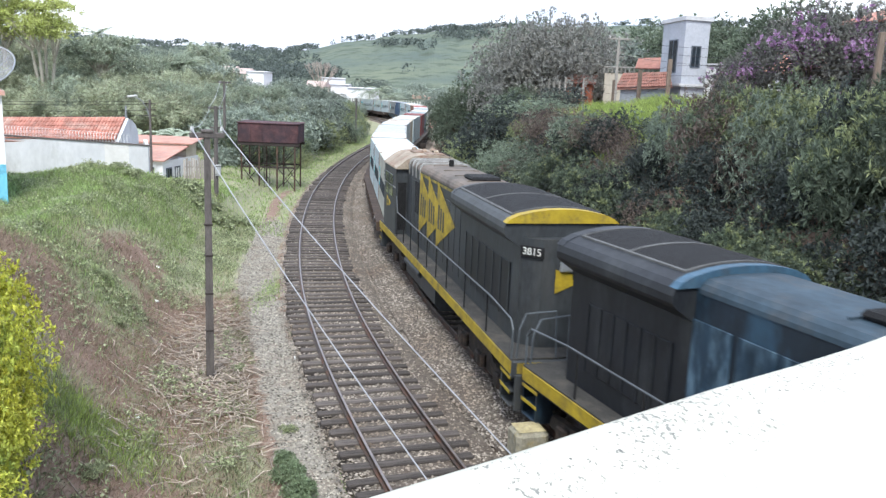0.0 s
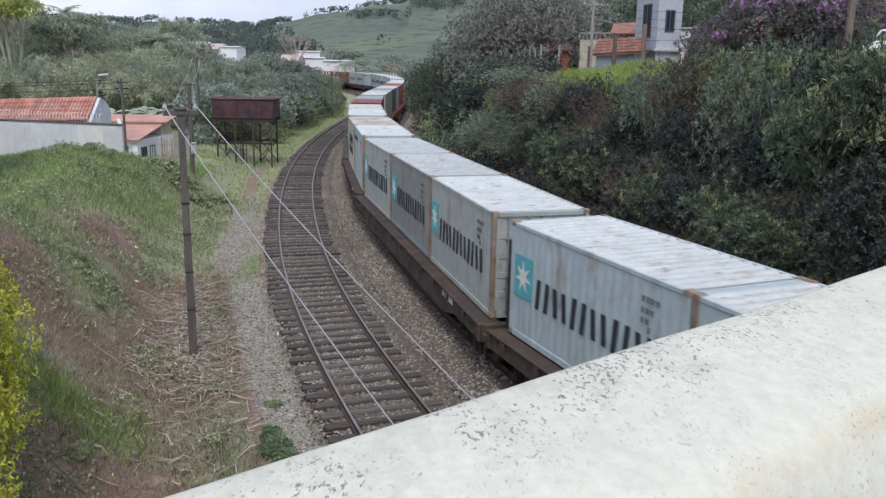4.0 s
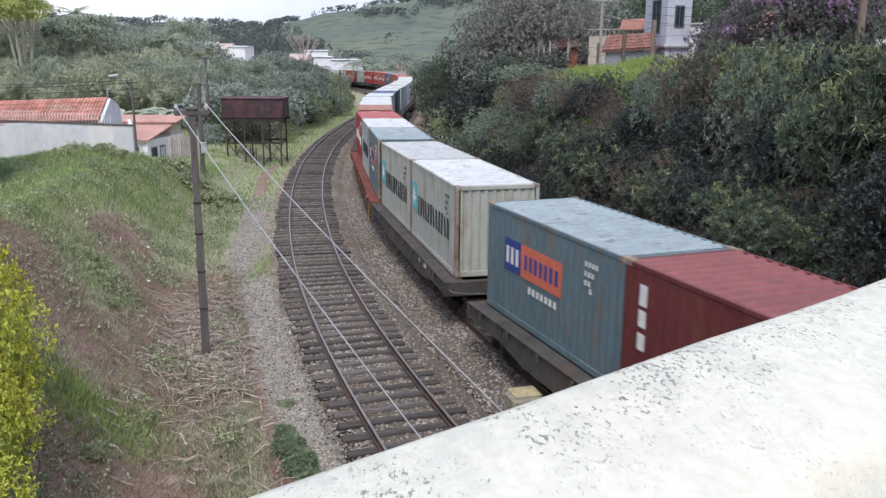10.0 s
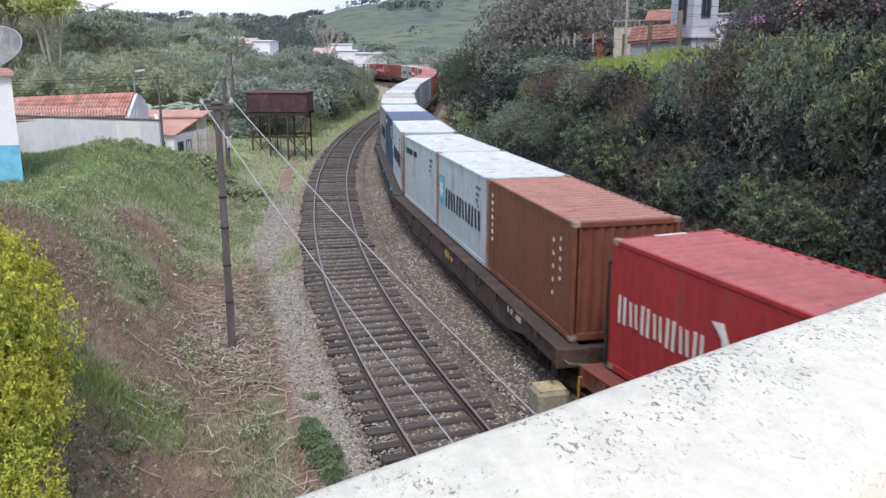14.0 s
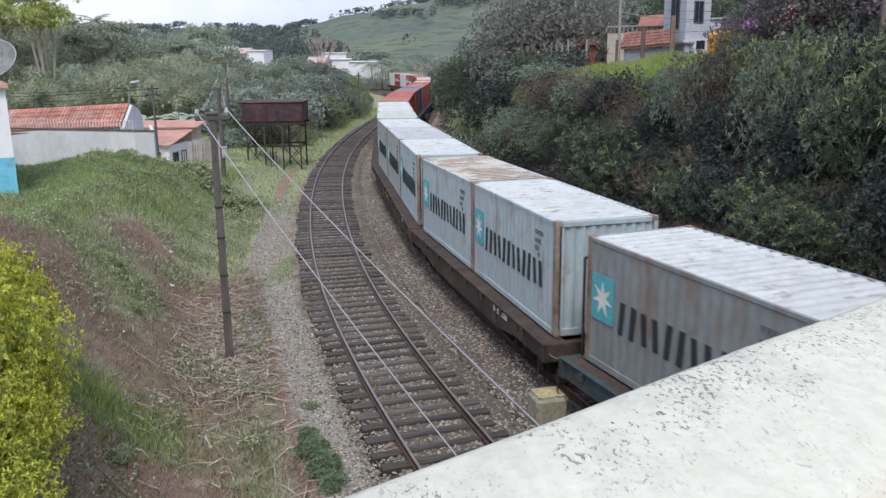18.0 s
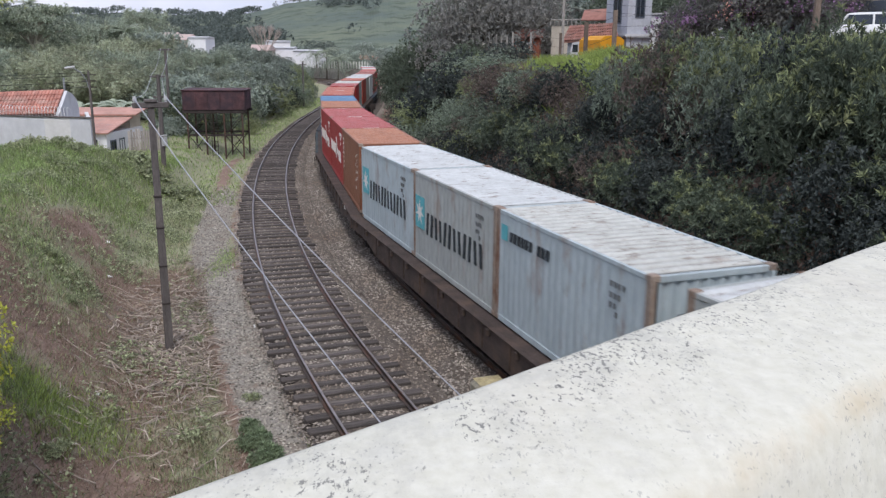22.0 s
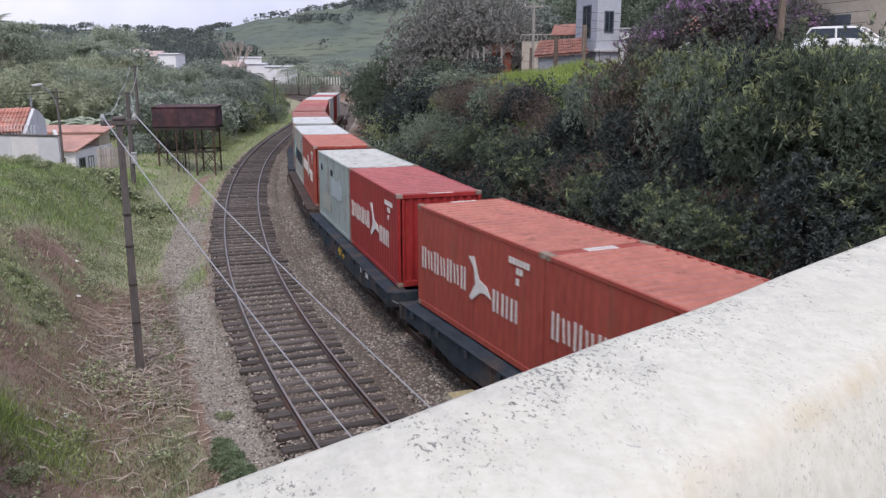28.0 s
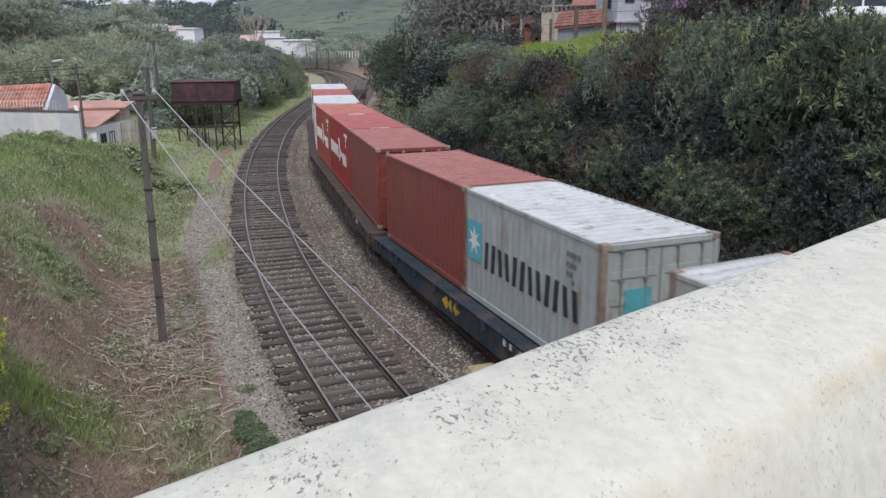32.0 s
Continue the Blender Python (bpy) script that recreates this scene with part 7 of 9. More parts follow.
def scatter_blades(name, label, area, n, mat, height, width, rng, lean=0.35):
    """Blades of grass or small plants over a stretch of the land: one object, past counting."""
    (s0, s1), (a0, a1), keep = area
    s = rng.uniform(s0, s1, n)
    a = rng.uniform(a0, a1, n)
    x, y, _ = on_line(s, -TRACK_GAP - a)
    m = keep(x, y, a, rng)
    x, y = x[m], y[m]
    n = len(x)
    z = land_z(x, y) - 0.02
    az = rng.uniform(0, 2 * np.pi, n)
    h = height * rng.uniform(0.5, 1.4, n)
    dx, dy = np.cos(az), np.sin(az)
    tx, ty = rng.normal(0, lean, n) * h, rng.normal(0, lean, n) * h
    w = width * rng.uniform(0.7, 1.3, n)
    v = np.stack([np.stack([x - dx * w, y - dy * w, z], -1), np.stack([x + dx * w, y + dy * w, z], -1), np.stack([x + tx * 0.5 + dx * w * 0.6, y + ty * 0.5 + dy * w * 0.6, z + h * 0.6], -1),
                  np.stack([x + tx, y + ty, z + h], -1), np.stack([x + tx * 0.5 - dx * w * 0.6, y + ty * 0.5 - dy * w * 0.6, z + h * 0.6], -1)], 1).reshape(-1, 3)
    i = np.arange(n)[:, None] * 5
    me = bpy.data.meshes.new(name)
    me.from_pydata(v.tolist(), [], (i + [0, 1, 2, 3, 4]).tolist())
    me.materials.append(MAT[mat])
    me.update()
    return tagged(new(name, me), label, "grass", kind="stuff")


def leaf_carpet(name, label, mat, x, y, z, normal, length, width, rng, per=4, spread=0.8):
    """Low leafy growth past counting: one object."""
    me = leaves_mesh(name, np.stack([x, y, z], -1), normal, length, width, mat, rng, per, spread)
    return tagged(new(name, me), label, "undergrowth", kind="stuff")


def plant_left_bank():
    rng = np.random.default_rng(3)

    def by_cover(lo, hi, invert=False):
        def keep(x, y, a, r):
            c = grass_cover(x, y)
            c = np.clip((c - lo) / (hi - lo), 0.02, 1)
            return r.random(len(x)) < (1 - c if invert else c)
        return keep

    scatter_blades("grass", "rough grey-green grass on the cutting's bank", ((-4, 36), (3.4, 17), by_cover(0.2, 0.95)), 120000, "grass_green", 0.17, 0.011, rng)
    scatter_blades("grass", "taller bright grass along the bank's crest", ((8, 42), (5.5, 18), by_cover(0.55, 1.0)), 90000, "grass_bright", 0.24, 0.012, rng)
    scatter_blades("dry_grass", "dry straw-coloured grass on the bank", ((-4, 34), (2.8, 13), by_cover(-0.1, 1.1, True)), 26000, "grass_dry", 0.16, 0.008, rng)
    scatter_blades("grass", "short thin grass among the bare soil near the bridge", ((-6, 15), (2.9, 10.5), by_cover(0.05, 0.8)), 80000, "grass_green", 0.11, 0.008, rng, 0.6)
    scatter_blades("dry_grass", "flattened dry stalks on the soil near the bridge", ((-6, 18), (2.7, 10), by_cover(-0.4, 1.3, True)), 110000, "grass_dry", 0.13, 0.0055, rng, 1.0)
    scatter_blades("grass", "low grass on the flat by the water tank", ((30, 118), (1.6, 14), lambda x, y, a, r: r.random(len(x)) < grass_cover(x, y)), 60000, "grass_bright", 0.16, 0.02, rng)
    scatter_blades("grass", "tufts of grass at the edge of the gravel path", ((2, 34), (1.35, 3.6), lambda x, y, a, r: (np.sin(x * 3.1 + y * 1.3) * np.cos(y * 0.8) > 0.25) & (path_cover(a, y) < 0.5)), 34000, "grass_green", 0.13, 0.01, rng)
    scatter_blades("grass", "a lush patch of bright grass below the yellow shrubs", ((-1, 12), (3.5, 9), lambda x, y, a, r: r.random(len(x)) < np.exp(-((x + 6.3) / 0.9) ** 2 - ((y - 15.2) / 1.1) ** 2)), 60000, "grass_lush", 0.2, 0.01, rng)
    scatter_blades("grass", "a patch of short green grass on the gravel path", ((14, 34), (1.3, 3.6), lambda x, y, a, r: r.random(len(x)) < 0.75 * np.exp(-((x + 5.75) / 0.36) ** 2 - ((y - 30.2) / 2.0) ** 2)), 40000, "grass_bright", 0.1, 0.01, rng)
    # broad-leaved weeds in loose drifts
    n = 60000
    s, a = rng.uniform(-5, 34, n), rng.uniform(3.2, 14, n)
    x, y, _ = on_line(s, -TRACK_GAP - a)
    drift = np.sin(x * 1.9 + np.sin(y * 1.3)) + np.sin(y * 1.7 + np.sin(x * 2.3)) + rng.normal(0, 0.5, n)
    m = (np.hypot(x + 6.3, y - 15.2) > 1.7) & (drift > 0.6) & (rng.random(n) < 0.15 + grass_cover(x, y))
    x, y = x[m], y[m]
    z = land_z(x, y) + rng.uniform(0.0, 0.2, len(x))
    leaf_carpet("weeds", "low broad-leaved weeds in drifts on the bank", "leaf_weed", x, y, z, np.tile((0.0, 0.0, 1.0), (len(x), 1)), 0.1, 0.05, rng, 4, 2.0)
    n = 5000
    s, a = rng.uniform(4, 34, n), rng.uniform(5, 13, n)
    x, y, _ = on_line(s, -TRACK_GAP - a)
    m = (np.sin(x * 1.3 + 2) * np.sin(y * 0.9) + rng.normal(0, 0.3, n) > 0.6) & (grass_cover(x, y) > 0.4)
    x, y = x[m], y[m]
    leaf_carpet("weeds", "taller pale weeds on the bank's crest", "leaf_light", x, y, land_z(x, y) + rng.uniform(0.05, 0.4, len(x)), np.tile((0.0, 0.0, 1.0), (len(x), 1)), 0.13, 0.05, rng, 5, 1.6)




def bank_undergrowth():
    """Creepers and low growth that knit the shrubs of the thicket together."""
    rng = np.random.default_rng(14)
    # the first layer is coloured as shade under the shrubs
    for label, mat, n, ln, wd, ph in (("tangled creepers under the shrubs, shade painted into the leaves", "leaf_shade", 64000, 0.15, 0.07, 0.0), ("mid-green creepers over the thicket", "leaf_mid", 14000, 0.17, 0.075, 2.1), ("dry brown twiggy growth in the thicket", "leaf_brown", 15000, 0.2, 0.03, 4.0)):
        s, o = rng.uniform(-10, 60, n), rng.uniform(3.1, 13.5, n)
        lump = np.sin(s * 0.8 + ph) * np.sin(o * 0.9 + ph * 2) + 0.7 * np.sin(s * 1.9 + o * 1.3 + ph)
        m = (lump + rng.normal(0, 0.5, n) > -0.3) & ~((s > 20) & (s < 44) & (o > 10.2 - 0.1 * (s - 20.5)))
        if mat == "leaf_mid":
            m &= (o > 6.5) | (s > 27)
        s, o, lump = s[m], o[m], lump[m]
        x, y, h = on_line(s, o)
        z = land_z(x, y) + rng.uniform(0.05, 1, len(x)) * (0.75 + 0.5 * lump)
        nrm = np.stack([-np.cos(h) * 0.5, -np.sin(h) * 0.5 - 0.2, np.full(len(x), 0.7)], -1)
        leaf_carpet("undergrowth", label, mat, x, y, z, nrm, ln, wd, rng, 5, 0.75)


def plant_right_grass():
    rng = np.random.default_rng(8)
    scatter_blades("grass", "bright green tussocks on the crest of the bank", ((20, 35), (-20.5, -12.4), lambda x, y, a, r: r.random(len(x)) < 0.5 + 0.5 * np.sin(x * 2.1 + np.sin(y * 1.7))), 46000, "grass_lush", 0.5, 0.018, rng, 0.45)


def crest_grass():
    rng = np.random.default_rng(18)
    scatter_blades("grass", "yellow-green tussocks along the street's edge", ((0, 15), (-25, -15.2), lambda x, y, a, r: r.random(len(x)) < 0.35 + 0.65 * np.sin(x * 1.7 + np.sin(y * 1.3))), 60000, "grass_lush", 0.5, 0.018, rng, 0.5)


def small_plants():
    rng = random.Random(12)
    for x, y, size, tall in ((-6.75, 11.7, 0.88, 1.5), (-7.5, 12.7, 0.95, 1.5), (-6.2, 10.1, 0.8, 1.35), (-8.5, 13.4, 0.95, 1.35), (-5.55, 8.8, 0.75, 1.0), (-7.8, 10.4, 1.05, 1.55), (-6.4, 10.9, 0.75, 1.2), (-7.0, 11.0, 0.9, 1.5)):
        plant(YELLOW, x, y, size, rng.uniform(0, 360), "hedge_shrub", "golden yellow-green ornamental hedge shrub", "shrub", "yellow shrubs by the bridge", sink=0.2, tall=tall)
    for x, y, size in ((-2.02, 14.0, 0.5), (-2.2, 14.6, 0.6), (-2.5, 15.3, 0.58), (-2.75, 16.0, 0.42)):
        plant(WEED_DARK, x, y, size, rng.uniform(0, 360), "weed", "dark green weed beside the gravel", "weed", "weeds by the path", sink=0.05, tall=1.3)
    for x, y, size in ((-5.6, 13.4, 0.5), (-2.9, 17.6, 0.35), (-4.9, 21.4, 0.4), (-9.4, 23.4, 0.5), (-8.2, 21.6, 0.5), (-13.4, 37.5, 0.9), (-14.3, 38.5, 0.8), (-12.6, 36.0, 0.5)):
        plant(WEED, x, y, size, rng.uniform(0, 360), "weed", "low leafy weed on the bank", "weed", "weeds on the bank", sink=0.03)
    for i in range(26):
        plant(VEGETABLE, -11.4 + rng.uniform(-1.6, 1.6), 43.4 + rng.uniform(-1.6, 1.8), rng.uniform(0.6, 0.9), rng.uniform(0, 360), "vegetable_plant", "leafy green plant in a garden patch", "plant", "garden patch", sink=0.03)
    palm(-43.9, 112, 12.6 - land_at(-43.9, 112), 2.0, "slender palm above the trees")
    palm(-11.8, 201, 6.8, 5.0, "distant broad palm at the curve")
    bare_tree(-24.5, 190, 9.5)
    palm(-31.0, 108, 6.6, 2.4, "small palm in the wooded slope")
    for i in range(11):
        banana(-31.5 + i * 1.25 + rng.uniform(-0.4, 0.4), 66 + rng.uniform(-1.5, 2.5), rng.uniform(3.0, 4.2), i)
    palm(-14.5, 205, 6.0, 4.6, "distant light green palm")
    palm(-9.0, 198, 5.2, 5.0, "distant bushy light green palm")




plant_bank()
plant_trees()
hill_woods()
plant_left_bank()
plant_right_grass()
crest_grass()
bank_undergrowth()
small_plants()


# ---- poles, wires, tank ----
def sag(p, q, drop, n=14):
    p, q = Vector(p), Vector(q)
    return [p.lerp(q, i / n) - Vector((0, 0, drop * 4 * (i / n) * (1 - i / n))) for i in range(n + 1)]


def build_poles():
    t = thing("utility_pole", "weathered dark square utility pole with short crossarm", "utility pole", m=pose(-5.5, 20.75, 0, 0, 0, 20))
    pts = [(-0.098, -0.08), (0.098, -0.08), (0.098, 0.08), (-0.098, 0.08)]
    g = Geo()
    rings = [(-0.5, 1.0), (1.0, 0.98), (3.2, 0.86), (6.0, 0.74)]
    v = [(x * k, y * k, z) for z, k in rings for x, y in pts]
    g.add(v, [(r * 4 + i, r * 4 + (i + 1) % 4, r * 4 + 4 + (i + 1) % 4, r * 4 + 4 + i) for r in range(3) for i in range(4)] + [(12, 13, 14, 15)])
    part("shaft", g, "pole_dark", t)
    for z in (0.9, 1.9, 2.9, 3.7):
        part("band", Geo().box(-0.104, -0.086, z, 0.104, 0.086, z + 0.05, 0.01), "steel_frame", t)
    part("crossarm", Geo().box(-0.42, -0.09, 5.92, 0.42, 0.09, 6.05, 0.015), "pole_dark", t)
    part("cap", Geo().box(-0.15, -0.12, 6.05, 0.15, 0.12, 6.13, 0.02), "pole_dark", t)
    for x in (-0.36, 0.36):
        part("insulator", Geo().rod((x, 0, 6.05), (x, 0, 6.12), 0.03, n=8).rod((x, 0, 6.1), (x, 0, 6.2), 0.055, 0.035, 8), "porcelain", t)
    p2 = thing("utility_pole", "slim dark pole with two short crossarms", "utility pole", m=pose(-12.0, 47.0, -0.3, 0, 0, 10))
    part("shaft", Geo().rod((0, 0, -0.3), (0.05, 0, 6.15), 0.15, 0.1, 8), "pole_dark", p2)
    for z, w in ((6.0, 0.4), (4.9, 0.3)):
        part("crossarm", Geo().box(-w, -0.05, z, w, 0.05, z + 0.09, 0.01), "pole_dark", p2)
    p3 = thing("utility_pole", "far dark pole of the cable line among the trees", "utility pole", m=pose(-18.3, 75.0, 0.2, 0, 0, 10))
    part("shaft", Geo().rod((0, 0, -0.3), (0, 0, 6.95), 0.16, 0.1, 8), "pole_dark", p3)
    part("crossarm", Geo().box(-0.55, -0.06, 6.78, 0.55, 0.06, 6.92, 0.01), "pole_dark", p3)
    part("spool_rack", Geo().rod((0.15, -0.2, 2.35), (0.15, -0.2, 2.75), 0.16, 0.16, 8).box(0.0, -0.3, 2.25, 0.3, -0.1, 2.32, 0.01).box(0.0, -0.3, 2.8, 0.3, -0.1, 2.87, 0.01), "porcelain", p2)
    for x, far_x, end in ((-5.85, -12.3, (0.17, 8.5, 3.05)), (-5.15, -11.75, (1.04, 8.5, 3.45))):
        a = Vector((x, 20.88 if x > -5.5 else 20.62, 6.16))
        w = thing("overhead_wire", "pale insulated cable slung from the pole", "cable")
        e = Vector(end)
        part("span", Geo().tube(sag(a, e, 0.12) + [e + (e - a) * 0.45], [0.014 - 0.006 * k / 15 for k in range(16)], 6), "cable_white", w)
        part("span", Geo().tube(sag(a, (far_x, 47, 5.82), 0.3), 0.011, 6), "cable_white", w)
        part("span", Geo().tube(sag((far_x, 47, 5.82), (-18.3 + (far_x + 12) * 1.2, 75, 7.15), 0.3), 0.014, 6), "cable_white", w)
    # lamp and service wires by the houses
    lamp = thing("street_lamp", "street lamp on a curved arm", "street lamp", m=pose(-18.7, 56.2, 0.2))
    part("pole", Geo().rod((0, 0, -0.3), (0, 0, 5.6), 0.1, 0.075, 8), "pole_dark", lamp)
    part("arm", Geo().tube([(0, 0, 4.2), (-0.15, -0.1, 5.0), (-0.4, -0.3, 5.5), (-0.75, -0.5, 5.75)], 0.035, 6), "metal_grey", lamp)
    part("lamp_head", Geo().box(-0.32, -0.13, -0.07, 0.32, 0.13, 0.09, 0.05).moved(pose(-0.95, -0.55, 5.78, 0, -8, 30)), "porcelain", lamp, "grey lamp head with pale glass")
    for z in (4.5, 4.9, 5.3):
        part("bracket", Geo().box(-0.45, -0.04, z, 0.45, 0.04, z + 0.06, 0.01), "steel_frame", lamp)
    mast = thing("mast", "thin white metal pole behind the house", "pole", m=pose(-20.6, 57, 1.0))
    part("tube", Geo().rod((0, 0, -1), (0, 0, 4.3), 0.07, n=8), "metal_grey", mast)
    for k, z in enumerate((4.75, 5.1, 5.5, 5.7)):
        w = thing("service_wire", "thin dark wire strung between poles", "cable", "service wires")
        part("span", Geo().tube(sag((-18.7, 56.2, z), (-46, 52, z + 0.3), 0.5), 0.018, 4), "wire_dark", w)
    fp = thing("utility_pole", "distant dark pole beside the outer track", "utility pole", m=pose(-9.7, 112, -0.3))
    part("shaft", Geo().rod((0, 0, -0.3), (0, 0, 5.8), 0.14, 0.1, 8), "pole_dark", fp)
    part("crossarm", Geo().box(-0.5, -0.05, 5.3, 0.5, 0.05, 5.4, 0.01), "pole_dark", fp)
    rp = thing("utility_pole", "pale concrete utility pole with a crossarm", "utility pole", m=pose(13.4, 60, 6.2, 0, 0, 10))
    part("shaft", Geo().rod((0, 0, -3.2), (0, 0, 5.2), 0.15, 0.1, 8), "concrete", rp)
    part("crossarm", Geo().box(-0.85, -0.06, 5.05, 0.75, 0.06, 5.17, 0.01), "concrete", rp)
    for x in (-0.7, 0.0, 0.6):
        part("insulator", Geo().rod((x, 0, 5.17), (x, 0, 5.3), 0.05, 0.03, 8), "porcelain", rp)
    for z in (9.4, 9.9, 10.4):
        w = thing("service_wire", "thin dark wire above the fence", "cable", "service wires")
        part("span", Geo().tube(sag((13.4, 60, z + 0.8), (23.5, 36, z - 0.2), 0.5), 0.014, 4), "wire_dark", w)
    sg = thing("dwarf_signal", "small dark trackside signal on a post", "signal", m=pose(-0.42, 84, -0.35))
    part("post", Geo().rod((0, 0, 0), (0, 0, 1.6), 0.06, n=8), "steel_frame", sg)
    part("head", Geo().box(-0.28, -0.12, 1.6, 0.28, 0.12, 2.15, 0.04), "steel_frame", sg)
    part("visor", Geo().rod((0.1, -0.22, 1.9), (0.1, -0.1, 1.9), 0.1, n=8), "steel_frame", sg)


def build_tank():
    t = thing("water_tank", "rusty riveted steel water tank on a tall frame", "water tank", m=pose(-11.35, 60.5, -0.4))
    tank = part("tank", Geo().box(-2.15, -1.5, 3.42, 2.15, 1.5, 4.75, 0.04), "tank_steel", t, "rust-brown riveted steel tank")
    for x in np.linspace(-2.1, 2.1, 6):
        part("rib", Geo().box(x - 0.03, -1.54, 3.45, x + 0.03, -1.5, 4.72, 0.006), "tank_steel", tank)
    part("rim", Geo().box(-2.22, -1.57, 4.75, 2.22, 1.57, 4.83, 0.02), "tank_steel", tank)
    part("handrail", Geo().tube([(-2.1, -1.4, 4.8), (-2.0, -1.4, 4.95), (-1.2, -1.3, 5.05)], 0.02, 5), "metal_grey", tank)
    for y in (-1.35, 1.35):
        part("bearer", Geo().box(-2.2, y - 0.09, 3.2, 2.2, y + 0.09, 3.415, 0.015), "steel_frame", t)
    cols = [(-1.9, -1.35), (-0.64, -1.35), (0.64, -1.35), (1.9, -1.35), (-1.9, 1.35), (-0.64, 1.35), (0.64, 1.35), (1.9, 1.35)]
    for x, y in cols:
        part("leg", Geo().box(x - 0.055, y - 0.055, -0.25, x + 0.055, y + 0.055, 3.2, 0.012), "leg_rust", t)
    for y in (-1.35, 1.35):
        for x0, x1 in ((-1.9, -0.64), (0.64, 1.9)):
            for z0, z1 in ((0.1, 1.7), (1.7, 0.1), (1.7, 3.1)):
                part("brace", Geo().rod((x0, y, z0), (x1, y, z1), 0.03, n=5), "steel_frame", t)
        part("strut", Geo().box(-1.9, y - 0.04, 1.62, 1.9, y + 0.04, 1.74, 0.01), "steel_frame", t)
    lad = Geo()
    for x in (-0.25, 0.15):
        lad.rod((x, -1.5, 0), (x, -1.5, 3.4), 0.025, n=5)
    for k in range(10):
        lad.rod((-0.25, -1.5, 0.3 + k * 0.32), (0.15, -1.5, 0.3 + k * 0.32), 0.018, n=5)
    part("ladder", lad, "steel_frame", t)


# ---- houses ----
def wall_prism(pts, z0, z1):
    return Geo().prism([tuple(p) for p in pts], "z", z0, z1)


def slab_between(a, b_, c, d, thick=0.12):
    """A sloping slab through four corners."""
    a, b_, c, d = (Vector(p) for p in (a, b_, c, d))
    n = (b_ - a).cross(d - a).normalized() * thick
    if n.z < 0:
        n = -n
    v = [a, b_, c, d, a + n, b_ + n, c + n, d + n]
    return Geo().add(v, [(3, 2, 1, 0), (4, 5, 6, 7), (0, 1, 5, 4), (1, 2, 6, 5), (2, 3, 7, 6), (3, 0, 4, 7)])


def tile_rows(parent, a, b_, c, d, rows_n, mat="roof_tile", limit=300):
    """Barrel tiles laid from the eave a-b to the ridge d-c: each run of tiles up the slope is a part."""
    a, b_, c, d = (Vector(p) for p in (a, b_, c, d))
    n = (b_ - a).cross(d - a).normalized()
    if n.z < 0:
        n = -n
    for i in range(rows_n):
        u = (i + 0.5) / rows_n
        p, q = a.lerp(b_, u), d.lerp(c, u)
        w = (b_ - a).length / rows_n * 0.52
        g = Geo()
        k = max(2, int((q - p).length / 0.42))
        side = (b_ - a).normalized()
        for j in range(k):
            s, e = p.lerp(q, j / k), p.lerp(q, (j + 1.12) / k)
            lift = 0.03
            ring = lambda o, r: [o + side * (r * math.cos(t)) + n * (r * math.sin(t) * 0.8) for t in (0, 0.8, 1.57, 2.34, 3.14)]
            v = ring(s + n * (0.13 + lift), w) + ring(e + n * 0.13, w * 0.9)
            g.add(v, [(m, m + 1, m + 6, m + 5) for m in range(4)] + [(4, 3, 2, 1, 0)])
        part("tile_run", g, mat, parent)


def window(parent, a, b_, z0, z1, out=0.06, mat="window_frame"):
    """A framed pane set on a wall from a to b (plan points)."""
    a, b_ = Vector((*a, 0)), Vector((*b_, 0))
    u = (b_ - a).normalized()
    n = Vector((u.y, -u.x, 0)) * out
    g = Geo()

    def bar(p, q, za, zb):
        v = [Vector((w.x, w.y, z)) for z in (za, zb) for w in (p - n * 0.5, q - n * 0.5, q + n, p + n)]
        g.add(v, [(3, 2, 1, 0), (4, 5, 6, 7), (0, 1, 5, 4), (1, 2, 6, 5), (2, 3, 7, 6), (3, 0, 4, 7)])

    t = 0.09
    bar(a, a + u * t, z0, z1)
    bar(b_ - u * t, b_, z0, z1)
    bar(a + u * t, b_ - u * t, z0, z0 + t)
    bar(a + u * t, b_ - u * t, z1 - t, z1)
    m = (a + b_) / 2
    bar(m - u * t * 0.3, m + u * t * 0.3, z0 + t, z1 - t)
    w = part("window", g, mat, parent)
    v = [Vector((p.x, p.y, z)) + n * 0.3 for z, p in ((z0 + t, a + u * t), (z0 + t, b_ - u * t), (z1 - t, b_ - u * t), (z1 - t, a + u * t))]
    part("pane", Geo().add(v, [(0, 1, 2, 3)]), "glass_dark", w)
    return w


